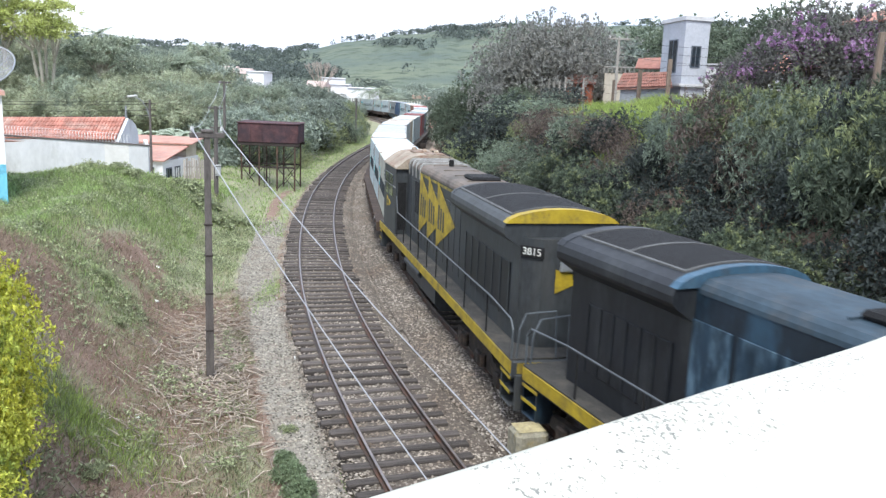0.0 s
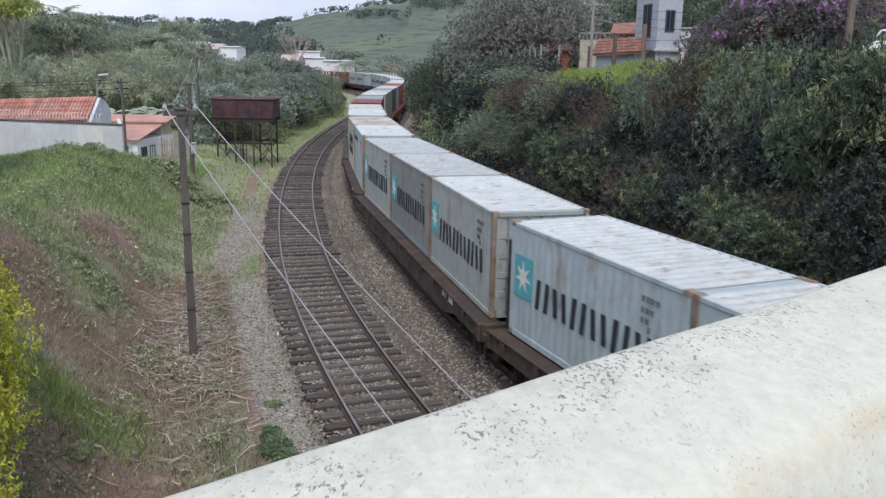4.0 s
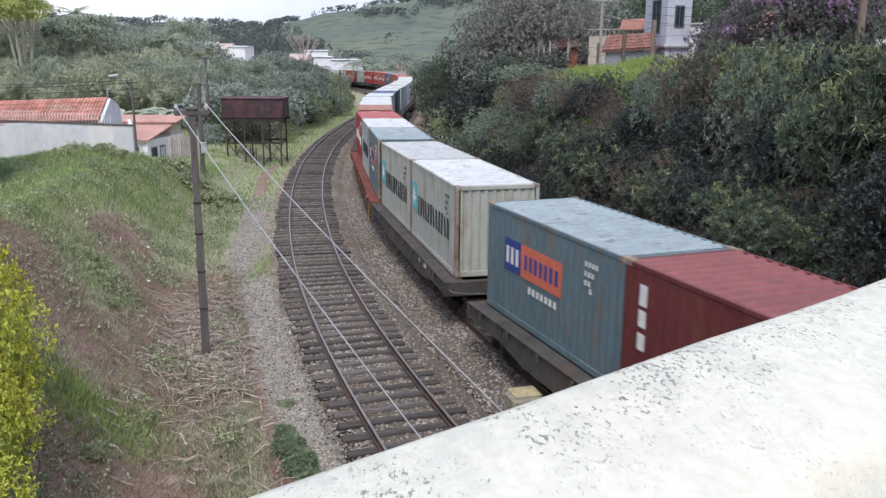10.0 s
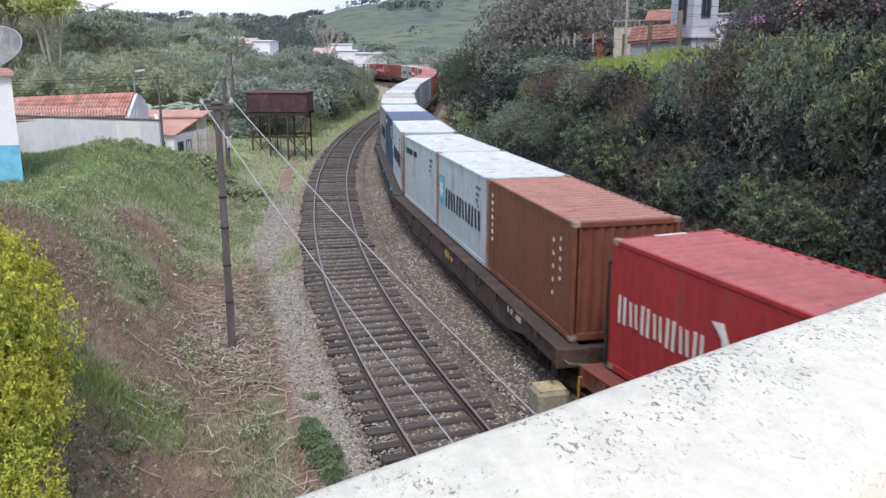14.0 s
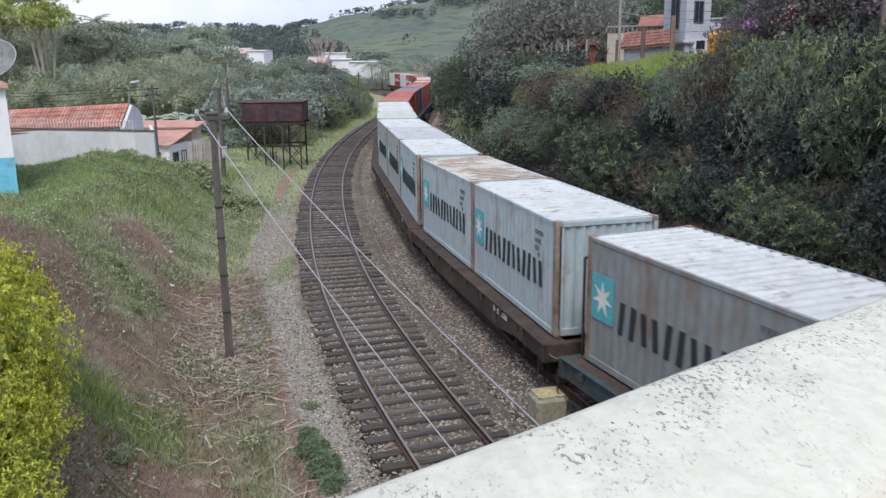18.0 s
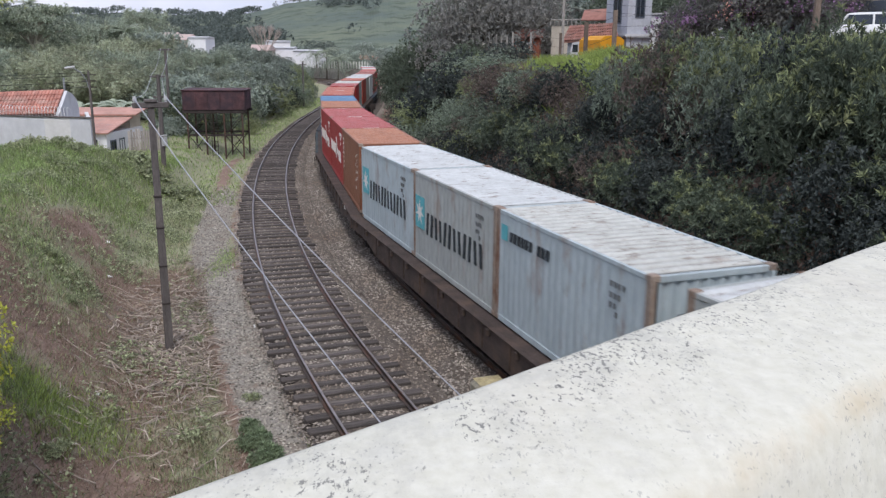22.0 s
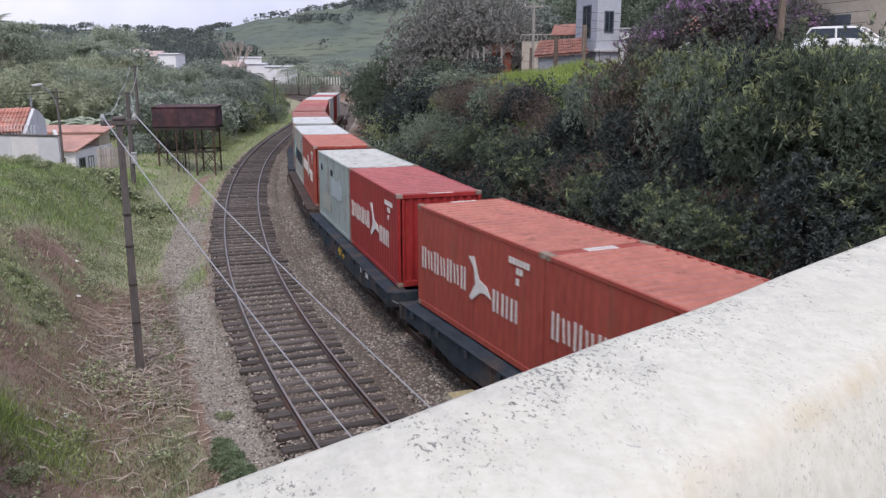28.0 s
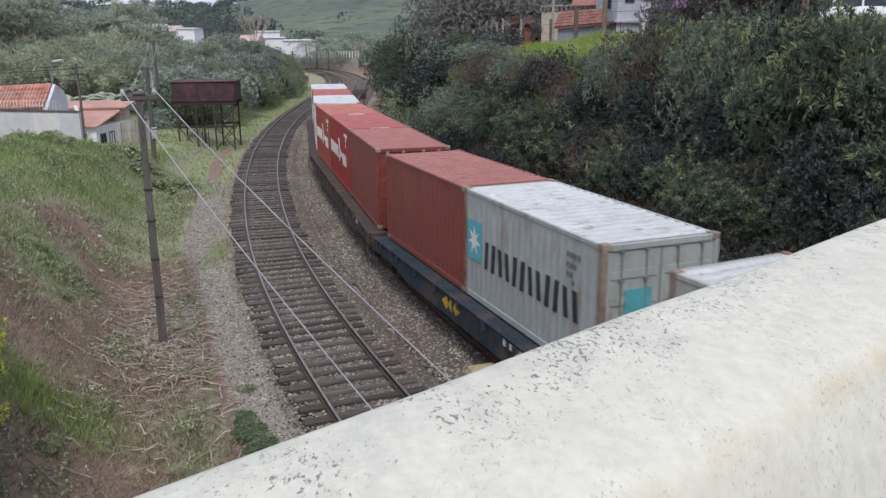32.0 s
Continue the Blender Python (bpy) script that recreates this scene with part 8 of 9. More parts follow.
def build_left_houses():
    # the boundary wall, its top falling gently towards the corner
    c, w_dir = Vector((-14.67, 43.67, 0)), Vector((-0.999, -0.047, 0))
    w_back = Vector((-0.047, 0.999, 0))
    top_at = lambda d: 3.74 + 0.036 * d

    def wall_piece(d0, d1, z_low, rise, t0, t1):
        """A length of wall between two distances from the corner, its top sloping."""
        v = []
        for d in (d0, d1):
            for t in (t0, t1):
                p = c + w_dir * d + w_back * t
                v += [(p.x, p.y, z_low if z_low is not None else top_at(d)), (p.x, p.y, top_at(d) + rise)]
        return Geo().add(v, [(0, 1, 3, 2), (4, 6, 7, 5), (0, 4, 5, 1), (2, 3, 7, 6), (1, 5, 7, 3), (0, 2, 6, 4)])

    w = thing("boundary_wall", "grey rendered wall with dark coping and coiled wire", "wall", kind="structure")
    part("render", wall_piece(0.0, 1.0, 0.2, 0.0, 0.0, 0.2), "plaster_grey", w)
    part("render", wall_piece(1.003, 2.25, 0.2, 0.0, 0.004, 0.2), "plaster_pale", w, "newer pale render")
    part("render", wall_piece(2.253, 12.0, 0.2, 0.0, 0.0, 0.2), "plaster_grey", w, "grey stained render")
    part("coping", wall_piece(-0.05, 12.0, None, 0.06, -0.05, 0.25), "pole_dark", w)
    part("return_wall", wall_prism([(c.x - 0.2, c.y + 0.204), (c.x, c.y + 0.204), (c.x - 1.75, c.y + 5), (c.x - 1.95, c.y + 5)], 0.2, 3.7), "plaster_pale", w)
    coil = []
    for i in range(11 * 80):
        d, a = i / 80, i / 80 * 2 * math.pi * 6.5
        p = c + w_dir * (1.0 + d) + w_back * (0.1 + 0.18 * math.cos(a))
        coil.append((p.x, p.y, top_at(1.0 + d) + 0.3 + 0.25 * math.sin(a)))
    part("coiled_wire", Geo().tube(coil, 0.01, 4), "litter_white", w, "coiled security wire")
    # the house close behind it
    h = thing("house", "low house with orange tile roof behind a grey wall", "house")
    f, e_dir, g_dir = Vector((-16.35, 43.95, 0)), Vector((-0.995, -0.1, 0)), Vector((-0.1, 0.995, 0))
    z = lambda p, k: (p.x, p.y, k)
    far_f, rear = f + e_dir * 10, f + g_dir * 4.2
    part("wall", wall_prism([(f + g_dir * 0.05)[:2], (far_f + g_dir * 0.05)[:2], (far_f + g_dir * 4.2)[:2], rear[:2]], 0.4, 3.7), "plaster_white", h)
    r0, r1 = f + g_dir * 2.1 + e_dir * 0.12, far_f + g_dir * 2.1
    e0, e1 = f + e_dir * 0.12 - g_dir * 0.08, far_f - g_dir * 0.08
    part("roof", slab_between(z(e0, 3.78), z(e1, 3.62), z(r1, 4.5), z(r0, 4.88), 0.08), "roof_sheet", h, "orange clay tile roof")
    part("roof", slab_between(z(rear + e_dir * 0.12, 3.7), z(far_f + g_dir * 4.2, 3.6), z(r1, 4.48), z(r0, 4.86), 0.08), "roof_sheet", h)
    tile_rows(h, z(e1, 3.66), z(e0, 3.82), z(r0, 4.9), z(r1, 4.54), 58)
    part("ridge", Geo().tube([z(r0, 4.98), z(r1, 4.62)], 0.11, 6), "roof_tile", h)
    outline = [(-0.05, 1.0), (4.2, 1.0), (4.2, 3.85), (4.05, 4.25), (3.6, 4.6), (2.9, 4.85), (2.1, 5.02), (-0.05, 3.9)]
    v = [tuple(f + g_dir * p - e_dir * d + Vector((0, 0, zz))) for d in (-0.1, 0.06) for p, zz in outline]
    k = len(outline)
    part("gable", Geo().add(v, [(i, (i + 1) % k, k + (i + 1) % k, k + i) for i in range(k)] + [tuple(range(k - 1, -1, -1)), tuple(range(k, 2 * k))]), "plaster_grey", h, "rounded pale grey gable end")

    b = thing("house", "small white house with pale orange roof", "house")
    part("wall", wall_prism([(-23, 57.6), (-18.2, 57), (-17.3, 62.6), (-23, 63)], -0.6, 1.62), "plaster_white", b)
    part("wall", wall_prism([(-22.9, 60.9), (-17.7, 60.9), (-17.4, 62.5), (-22.9, 62.9)], 1.62, 2.5), "plaster_cream", b)
    part("roof", slab_between((-23.2, 57.2, 1.6), (-18.0, 56.7, 1.6), (-17.5, 61.0, 2.35), (-23.2, 61.2, 2.35), 0.09), "roof_sheet", b, "pale orange sheet roof")
    part("roof", slab_between((-23.2, 60.8, 2.52), (-17.2, 60.8, 2.52), (-17.0, 63.2, 2.85), (-23.2, 63.4, 2.85), 0.09), "roof_sheet", b)
    window(b, (-19.3, 57.12), (-18.7, 57.06), -0.3, 1.3, mat="plaster_white")
    window(b, (-18.12, 57.5), (-18.0, 58.3), 0.0, 1.1)
    window(b, (-17.95, 58.8), (-17.82, 59.6), 0.0, 1.1)

    f = thing("picket_fence", "weathered grey wooden picket fence", "fence")
    a, e = Vector((-17.0, 58.0, 0)), Vector((-15.0, 58.85, 0))
    for i in range(14):
        p = a.lerp(e, i / 13)
        zb = land_at(p.x, p.y)
        hh = 1.45 + 0.12 * math.sin(i * 2.3)
        part("picket", Geo().box(-0.07, -0.015, -0.1, 0.07, 0.015, hh, 0.01), "wood_pale", f, at=pose(p.x, p.y, zb, 0, 0, 23))
    for zr in (0.35, 1.1):
        part("rail", Geo().rod((a.x, a.y + 0.05, 0.1 + zr), (e.x, e.y + 0.05, 0.0 + zr), 0.035, n=5), "wood_weathered", f)

    w = thing("house", "white building with a blue painted base", "house")
    foot = [(-15.72, 31.0), (-18.7, 36.0), (-24, 36.0), (-22, 29.8)]
    part("wall", wall_prism(foot, 3.9, 6.45), "plaster_white", w)
    part("base", wall_prism([(-15.69, 30.96), (-18.68, 36.03), (-24.03, 36.03), (-22.02, 29.76)], 1.4, 3.896), "plaster_blue", w, "bright blue painted base")
    part("roof", wall_prism([(-15.5, 30.8), (-18.5, 36.3), (-24.3, 36.3), (-22.3, 29.5)], 6.454, 6.6), "roof_sheet", w, "thin reddish roof slab")
    s = thing("outbuilding", "small white block behind the wall", "building", m=pose(-23.4, 42.2, 1.7))
    part("wall", Geo().box(-0.7, -0.7, -0.5, 0.7, 0.7, 3.3, 0.02), "plaster_white", s)
    part("roof", Geo().box(-0.85, -0.85, 3.304, 0.85, 0.85, 3.42, 0.02), "roof_sheet", s)

    d = thing("satellite_dish", "large mesh satellite dish on the roof", "satellite dish", m=pose(-17.1, 32.6, 6.6, 0, 0, -20))
    part("mast", Geo().rod((0, 0, 0), (0, 0, 0.5), 0.06, n=8), "metal_grey", d)
    tilt = pose(0, 0, 0.55, 38, 18, 0)
    g = Geo()
    R, nr, na = 1.2, 7, 28
    v = [tilt @ Vector((R * r / nr * math.cos(2 * math.pi * k / na), R * r / nr * math.sin(2 * math.pi * k / na), 0.42 * (r / nr) ** 2)) for r in range(nr + 1) for k in range(na)]
    f_ = [(r * na + k, r * na + (k + 1) % na, (r + 1) * na + (k + 1) % na, (r + 1) * na + k) for r in range(nr) for k in range(na)]
    part("reflector", g.add(v, f_), "dish_glass", d, "open wire mesh bowl", smooth=True)
    for k in range(10):
        a = 2 * math.pi * k / 10
        part("rib", Geo().tube([tilt @ Vector((R * q * math.cos(a), R * q * math.sin(a), 0.42 * q * q - 0.02)) for q in (0.05, 0.3, 0.6, 0.85, 1.0)], 0.02, 5), "metal_grey", d)
    part("rim", Geo().tube([tilt @ Vector((R * math.cos(2 * math.pi * k / 32), R * math.sin(2 * math.pi * k / 32), 0.42)) for k in range(33)], 0.03, 5), "metal_grey", d)


def mesh_screen():
    """Fine wire mesh: mostly air."""
    m = bpy.data.materials.new("dish_glass")
    m.use_nodes = True
    n, l = m.node_tree.nodes, m.node_tree.links
    tr = n.new("ShaderNodeBsdfTransparent")
    mx = n.new("ShaderNodeMixShader")
    mx.inputs[0].default_value = 0.35
    n["Principled BSDF"].inputs["Base Color"].default_value = (0.42, 0.43, 0.45, 1)
    l.new(tr.outputs[0], mx.inputs[1])
    l.new(n["Principled BSDF"].outputs[0], mx.inputs[2])
    l.new(mx.outputs[0], n["Material Output"].inputs["Surface"])
    return m


MAT["dish_glass"] = mesh_screen()


def build_right_houses():
    t = thing("house", "tall pale two-storey house with flat roof", "house")
    foot = [(18.3, 66.5), (18.7, 62.0), (20.7, 62.6), (20.3, 67.2)]
    part("wall", wall_prism(foot, 3.2, 13.0), "plaster_cool", t)
    part("parapet", wall_prism([(18.15, 66.7), (18.6, 61.85), (20.9, 62.5), (20.5, 67.4)], 13.004, 13.3), "plaster_grey", t)
    window(t, (18.44, 64.9), (18.6, 63.2), 9.2, 11.7)
    window(t, (19.3, 62.2), (20.1, 62.43), 9.6, 11.2)
    part("ledge", wall_prism([(18.0, 66.8), (18.5, 61.7), (21.0, 62.4), (20.6, 67.5)], 8.2, 8.42), "plaster_grey", t)
    low = thing("house", "low bluish-white building behind the blossoming trees", "house")
    part("wall", wall_prism([(21.6, 67.0), (25.6, 64.4), (27.5, 67.5), (23.5, 70)], 3.2, 10.0), "plaster_white", low)
    part("roof", wall_prism([(21.4, 67.0), (25.6, 64.1), (27.8, 67.5), (23.5, 70.3)], 10.004, 10.15), "plaster_grey", low)
    window(low, (22.6, 66.35), (24.2, 65.31), 7.9, 9.3)
    h = thing("house", "low house with terracotta tile roof", "house")
    part("wall", wall_prism([(14.6, 63.6), (17.6, 61.8), (18.2, 65.0), (15.4, 66.8)], 3.0, 7.9), "plaster_dusk", h)
    part("roof", slab_between((14.2, 63.6, 7.75), (17.9, 61.2, 8.05), (18.2, 63.4, 9.1), (15.2, 65.6, 8.9), 0.1), "roof_sheet", h)
    tile_rows(h, (14.2, 63.6, 7.75), (17.9, 61.2, 8.05), (18.2, 63.4, 9.1), (15.2, 65.6, 8.9), 22, "roof_old")
    g = thing("house", "house with red-brown walls behind the fence", "house")
    part("wall", wall_prism([(12.4, 76), (14.6, 74.6), (15.4, 78), (13, 79)], 3.0, 8.4), "plaster_brick", g)
    part("roof", slab_between((12.2, 75.6, 8.2), (14.8, 74.2, 8.2), (15.4, 76.6, 9.0), (12.9, 77.4, 9.0), 0.1), "roof_old", g)
    window(g, (12.9, 75.62), (13.7, 75.12), 6.9, 7.9)
    k = thing("house", "grey outbuilding with a railed roof terrace", "house")
    part("wall", wall_prism([(15.2, 72.6), (17.6, 70.6), (18.8, 73), (16.4, 75)], 3.0, 9.2), "plaster_cream", k)
    part("roof", slab_between((17.2, 70.2, 9.6), (19.6, 68.9, 9.6), (20.0, 71, 10.6), (18, 72.4, 10.5), 0.1), "roof_old", k)
    for i in range(9):
        p = Vector((15.1, 72.6, 9.2)).lerp(Vector((17.6, 70.5, 9.2)), i / 8)
        part("baluster", Geo().rod(p, p + Vector((0, 0, 0.5)), 0.05, n=6), "concrete", k)
    part("rail", Geo().rod((15.1, 72.6, 9.72), (17.6, 70.5, 9.72), 0.06, n=6), "concrete", k)
    b = thing("house", "cream street-side building with dark windows", "house")
    part("wall", wall_prism([(24.5, 49.5), (27.0, 40.0), (36, 42.5), (33, 52)], 4.6, 12.0), "plaster_cream", b)
    part("roof", slab_between((24.0, 49.7, 11.95), (26.7, 39.6, 11.95), (31, 41, 13.4), (28.4, 50.6, 13.4), 0.12), "roof_tile", b)
    for i in range(2):
        p, q = Vector((24.5, 49.5)).lerp(Vector((27.0, 40.0)), 0.12 + 0.3 * i), Vector((24.5, 49.5)).lerp(Vector((27.0, 40.0)), 0.28 + 0.3 * i)
        window(b, tuple(p), tuple(q), 8.3, 9.9)
    p, q = Vector((24.5, 49.5)).lerp(Vector((27.0, 40.0)), 0.55), Vector((24.5, 49.5)).lerp(Vector((27.0, 40.0)), 0.78)
    part("garage_door", wall_prism([tuple(p), tuple(q), (q.x - 0.08, q.y - 0.02), (p.x - 0.08, p.y - 0.02)][::-1], 6.0, 9.9), "window_frame", b, "dark grey roller door")
    o = thing("house", "grey cottage with orange tile roof behind the blossom", "house")
    part("wall", wall_prism([(22.6, 56.4), (25.0, 54.0), (28, 57), (25.6, 59.6)], 3.2, 9.4), "plaster_grey", o)
    part("roof", slab_between((22.2, 56.4, 9.2), (25.0, 53.5, 9.2), (26.8, 55.6, 10.6), (24.2, 58.4, 10.6), 0.12), "roof_tile", o)

    f = thing("street_fence", "brown timber and concrete posts of a street fence", "fence", kind="structure")
    pts = [(19.6, 36.5), (17.6, 41), (16.2, 46), (14.9, 52), (14.1, 56), (13.3, 60), (12.2, 66), (11.4, 70), (10.6, 74), (9.8, 78), (9.0, 82), (8.3, 86)]
    for i, (x, y) in enumerate(pts):
        near = i < 6
        z = land_at(x, y)
        if i in (1, 2):
            continue
        part("post", Geo().box(-0.13 if near else -0.07, -0.1, -0.4, 0.13 if near else 0.07, 0.1, (3.6 if i < 3 else 2.6) if near else 2.5, 0.02), "wood_weathered" if near else "concrete", f, at=pose(x, y, z))
    for i in range(7, 11):
        for k in (0.33, 0.67):
            x, y = pts[i][0] + (pts[i + 1][0] - pts[i][0]) * k, pts[i][1] + (pts[i + 1][1] - pts[i][1]) * k
            part("post", Geo().box(-0.06, -0.06, -0.4, 0.06, 0.06, 2.4, 0.02), "concrete", f, at=pose(x, y, land_at(x, y)))
    for zz in (1.0, 1.6, 2.2):
        part("fence_wire", Geo().tube([(x, y, land_at(x, y) + zz) for x, y in pts], 0.012, 4), "wire_dark", f)

    road = thing("street", "narrow asphalt street on top of the cutting", "road", kind="structure")
    line = [(23.5, 30), (21.5, 38), (19.0, 46), (17.0, 54), (15.4, 62), (13.8, 70), (12.4, 78), (10.6, 88)]
    gg = Geo()
    v = []
    for x, y in line:
        for d in (-0.9, 2.6):
            v.append((x + d, y + d * 0.25, land_at(x + d, y + d * 0.25) + 0.12))
    gg.add(v, [(2 * i, 2 * i + 1, 2 * i + 3, 2 * i + 2) for i in range(len(line) - 1)])
    part("asphalt", gg, "asphalt", road)


MAT["asphalt"] = material("asphalt", (0.06, 0.058, 0.056), 0.95, vary=0.25, scale=4, bump=0.4, bump_scale=60)
MAT["car_white"] = material("car_white", (0.78, 0.78, 0.78), 0.25, vary=0.03, scale=2, spec=0.5)
MAT["tyre"] = material("tyre", (0.02, 0.02, 0.02), 0.85, vary=0.2, scale=8)
MAT["tarp_yellow"] = material("tarp_yellow", (0.65, 0.33, 0.015), 0.6, vary=0.12, scale=2)
CAR_WHEEL = mesh_of("wheel", Geo().rod((0, -0.1, 0), (0, 0.1, 0), 0.31, n=18), "tyre")


def car():
    t = thing("parked_car", "white hatchback parked along the fence", "car", m=pose(20.3, 32.2, land_at(20.3, 32.2) + 0.05, 0, 0, -46))
    # body lofted along its length: x, half width at the sill, half width at the belt, sill, belt
    rings = [(-2.0, 0.6, 0.6, 0.45, 0.86), (-1.92, 0.76, 0.74, 0.34, 0.96), (-1.5, 0.83, 0.8, 0.28, 0.99), (0.0, 0.84, 0.81, 0.27, 0.97), (1.1, 0.83, 0.79, 0.28, 0.93), (1.7, 0.78, 0.7, 0.3, 0.84), (1.95, 0.66, 0.58, 0.36, 0.74), (2.03, 0.5, 0.44, 0.45, 0.66)]
    g, v = Geo(), []
    for x, w0, w1, z0, z1 in rings:
        half = [(w0 * 0.9, z0), (w0, z0 + 0.1), (w0 * 1.01, (z0 + z1) / 2), (w1, z1 - 0.05), (w1 * 0.9, z1)]
        v += [(x, y, z) for y, z in half] + [(x, -y, z) for y, z in half[::-1]]
    n = 10
    g.add(v, [(i * n + k, i * n + (k + 1) % n, i * n + n + (k + 1) % n, i * n + n + k) for i in range(7) for k in range(n)] + [tuple(range(n - 1, -1, -1)), tuple(range(7 * n, 8 * n))])
    part("body", g, "car_white", t, smooth=True)

    def roof_ring(x0, x1, w, z, c=0.12):
        return [(x0 + c, -w, z), (x1 - c, -w, z), (x1, -w + c, z), (x1, w - c, z), (x1 - c, w, z), (x0 + c, w, z), (x0, w - c, z), (x0, -w + c, z)]

    def loft(levels):
        k = Geo()
        k.add([p for l in levels for p in l], [(i * 8 + j, i * 8 + (j + 1) % 8, i * 8 + 8 + (j + 1) % 8, i * 8 + 8 + j) for i in range(len(levels) - 1) for j in range(8)] + [tuple(range(7, -1, -1)), tuple(range((len(levels) - 1) * 8, len(levels) * 8))])
        return k

    part("greenhouse", loft([roof_ring(-1.72, 1.02, 0.74, 0.93), roof_ring(-1.4, 0.42, 0.62, 1.36)]), "glass_dark", t, "dark car windows")
    part("roof", loft([roof_ring(-1.44, 0.46, 0.64, 1.355), roof_ring(-1.38, 0.38, 0.6, 1.42), roof_ring(-1.1, 0.1, 0.42, 1.45)]), "car_white", t)
    for sy in (-1, 1):
        for xa, xb in (((0.98, 0.93), (0.42, 1.37)), ((-0.35, 0.95), (-0.4, 1.37)), ((-1.6, 0.95), (-1.36, 1.37))):
            part("pillar", Geo().tube([(xa[0], sy * 0.735, xa[1]), (xb[0], sy * 0.63, xb[1])], 0.045, 6), "car_white", t)
    for x in (-1.25, 1.25):
        for y in (-0.74, 0.74):
            part("wheel", CAR_WHEEL, None, t, at=pose(x, y, 0.31))
    for y in (-0.6, 0.6):
        part("headlight", Geo().box(1.95, y - 0.14, 0.68, 2.07, y + 0.14, 0.82, 0.03), "porcelain", t)


def truck():
    t = thing("delivery_truck", "small truck with a yellow tarpaulin body", "truck")
    part("chassis", Geo().box(-2.3, -0.7, 0.45, 2.4, 0.7, 0.65, 0.03), "steel_frame", t)
    part("tarpaulin", Geo().prism([(-0.95, 0.7), (0.95, 0.7), (0.95, 2.2), (0.6, 2.45), (0.0, 2.52), (-0.6, 2.45), (-0.95, 2.2)], "x", -2.35, 0.85), "tarp_yellow", t, "bright yellow tarpaulin over hoops")
    part("cab", Geo().prism([(0.95, 0.5), (2.5, 0.5), (2.5, 1.3), (2.15, 2.05), (1.05, 2.1), (0.95, 2.0)], "y", -0.88, 0.88), "car_white", t)
    part("windscreen", Geo().add([(2.5, -0.78, 1.32), (2.5, 0.78, 1.32), (2.18, 0.72, 2.0), (2.18, -0.72, 2.0)], [(0, 1, 2, 3)]), "glass_dark", t)
    for s_ in (-1, 1):
        part("side_window", Geo().box(1.2, min(s_ * 0.882, s_ * 0.9), 1.35, 2.05, max(s_ * 0.882, s_ * 0.9), 1.9, 0.02), "glass_dark", t)
    for x in (-1.5, 1.6):
        for y in (-0.75, 0.75):
            part("wheel", CAR_WHEEL, None, t, at=pose(x, y, 0.31))
    return t


TRUCK = truck()
# the truck creeps along the street: seconds, place
TRUCK_WAY = [(0.0, 26.0, 18.0), (14.0, 22.6, 35.0), (17.5, 19.2, 51.5), (19.0, 17.9, 55.0), (20.0, 17.2, 57.0), (21.5, 16.4, 59.0), (22.0, 16.0, 60.4), (23.0, 15.3, 63.5), (24.0, 14.6, 67.0), (25.5, 13.6, 72.5), (29.0, 11.0, 88.0), (32.0, 8.6, 100.0)]


def build_far_town():
    rng = random.Random(4)
    for x, y, w, d, z0, z1, mat in ((-46.5, 230, 4.8, 8, 2, 9.5, "plaster_white"), (-53.4, 233, 8.6, 8, 2, 8.9, "plaster_cream"), (-60, 250, 6, 8, 2, 9.6, "plaster_cream"), (-30, 226, 5, 6, 2, 6.3, "plaster_cream"),
                                    (-17.6, 226, 7.0, 7, 1, 6.3, "plaster_white"), (-25, 232, 6, 7, 1, 7.0, "plaster_white"), (-30, 262, 7, 7, 2, 8.8, "plaster_white")):
        h = thing("house", "distant %s house in the valley town" % ("white" if mat == "plaster_white" else "cream" if mat == "plaster_cream" else "brick-red"), "house", "houses of the valley town", m=pose(x, y, 0, 0, 0, rng.uniform(-12, 12)))
        part("wall", Geo().box(-w / 2, -d / 2, z0 - 3, w / 2, d / 2, z1, 0.05), mat, h)
        part("roof", Geo().prism([(-d / 2 - 0.4, z1 + 0.01), (d / 2 + 0.4, z1 + 0.01), (0, z1 + (0.3 if mat == "plaster_white" else 1.5))], "x", -w / 2 - 0.3, w / 2 + 0.3), "roof_far" if mat != "plaster_white" else "plaster_grey", h)
        for i in range(3 if mat != "plaster_white" else 0):
            part("window", Geo().box(-w / 3 + i * w / 3 - 0.5, -d / 2 - 0.05, z1 - 2.3, -w / 3 + i * w / 3 + 0.5, -d / 2 - 0.01, z1 - 1.0, 0.02), "glass_dark", h)
    f = thing("yard_wall", "pale yard wall with white pickets beyond the curve", "wall", kind="structure")
    a, e = Vector((-30.5, 214, 0)), Vector((-2.0, 197, 0))
    part("footing", wall_prism([(a.x, a.y), (e.x, e.y), (e.x + 0.2, e.y + 0.4), (a.x + 0.2, a.y + 0.4)], -1, 2.3), "concrete", f)
    for i in range(44):
        p = a.lerp(e, i / 43)
        part("picket", Geo().box(-0.12, -0.1, 2.3, 0.12, 0.1, 4.0, 0.02), "concrete_white", f, at=pose(p.x, p.y, 0))
    s = thing("shed", "small white lineside hut", "shed", m=pose(-1.5, 203, 0))
    part("wall", Geo().box(-2.2, -1.6, -1, 2.2, 1.6, 4.4, 0.04), "plaster_white", s)
    part("roof", Geo().prism([(-2.0, 4.41), (2.0, 4.41), (0, 5.4)], "x", -2.5, 2.5), "roof_sheet", s)


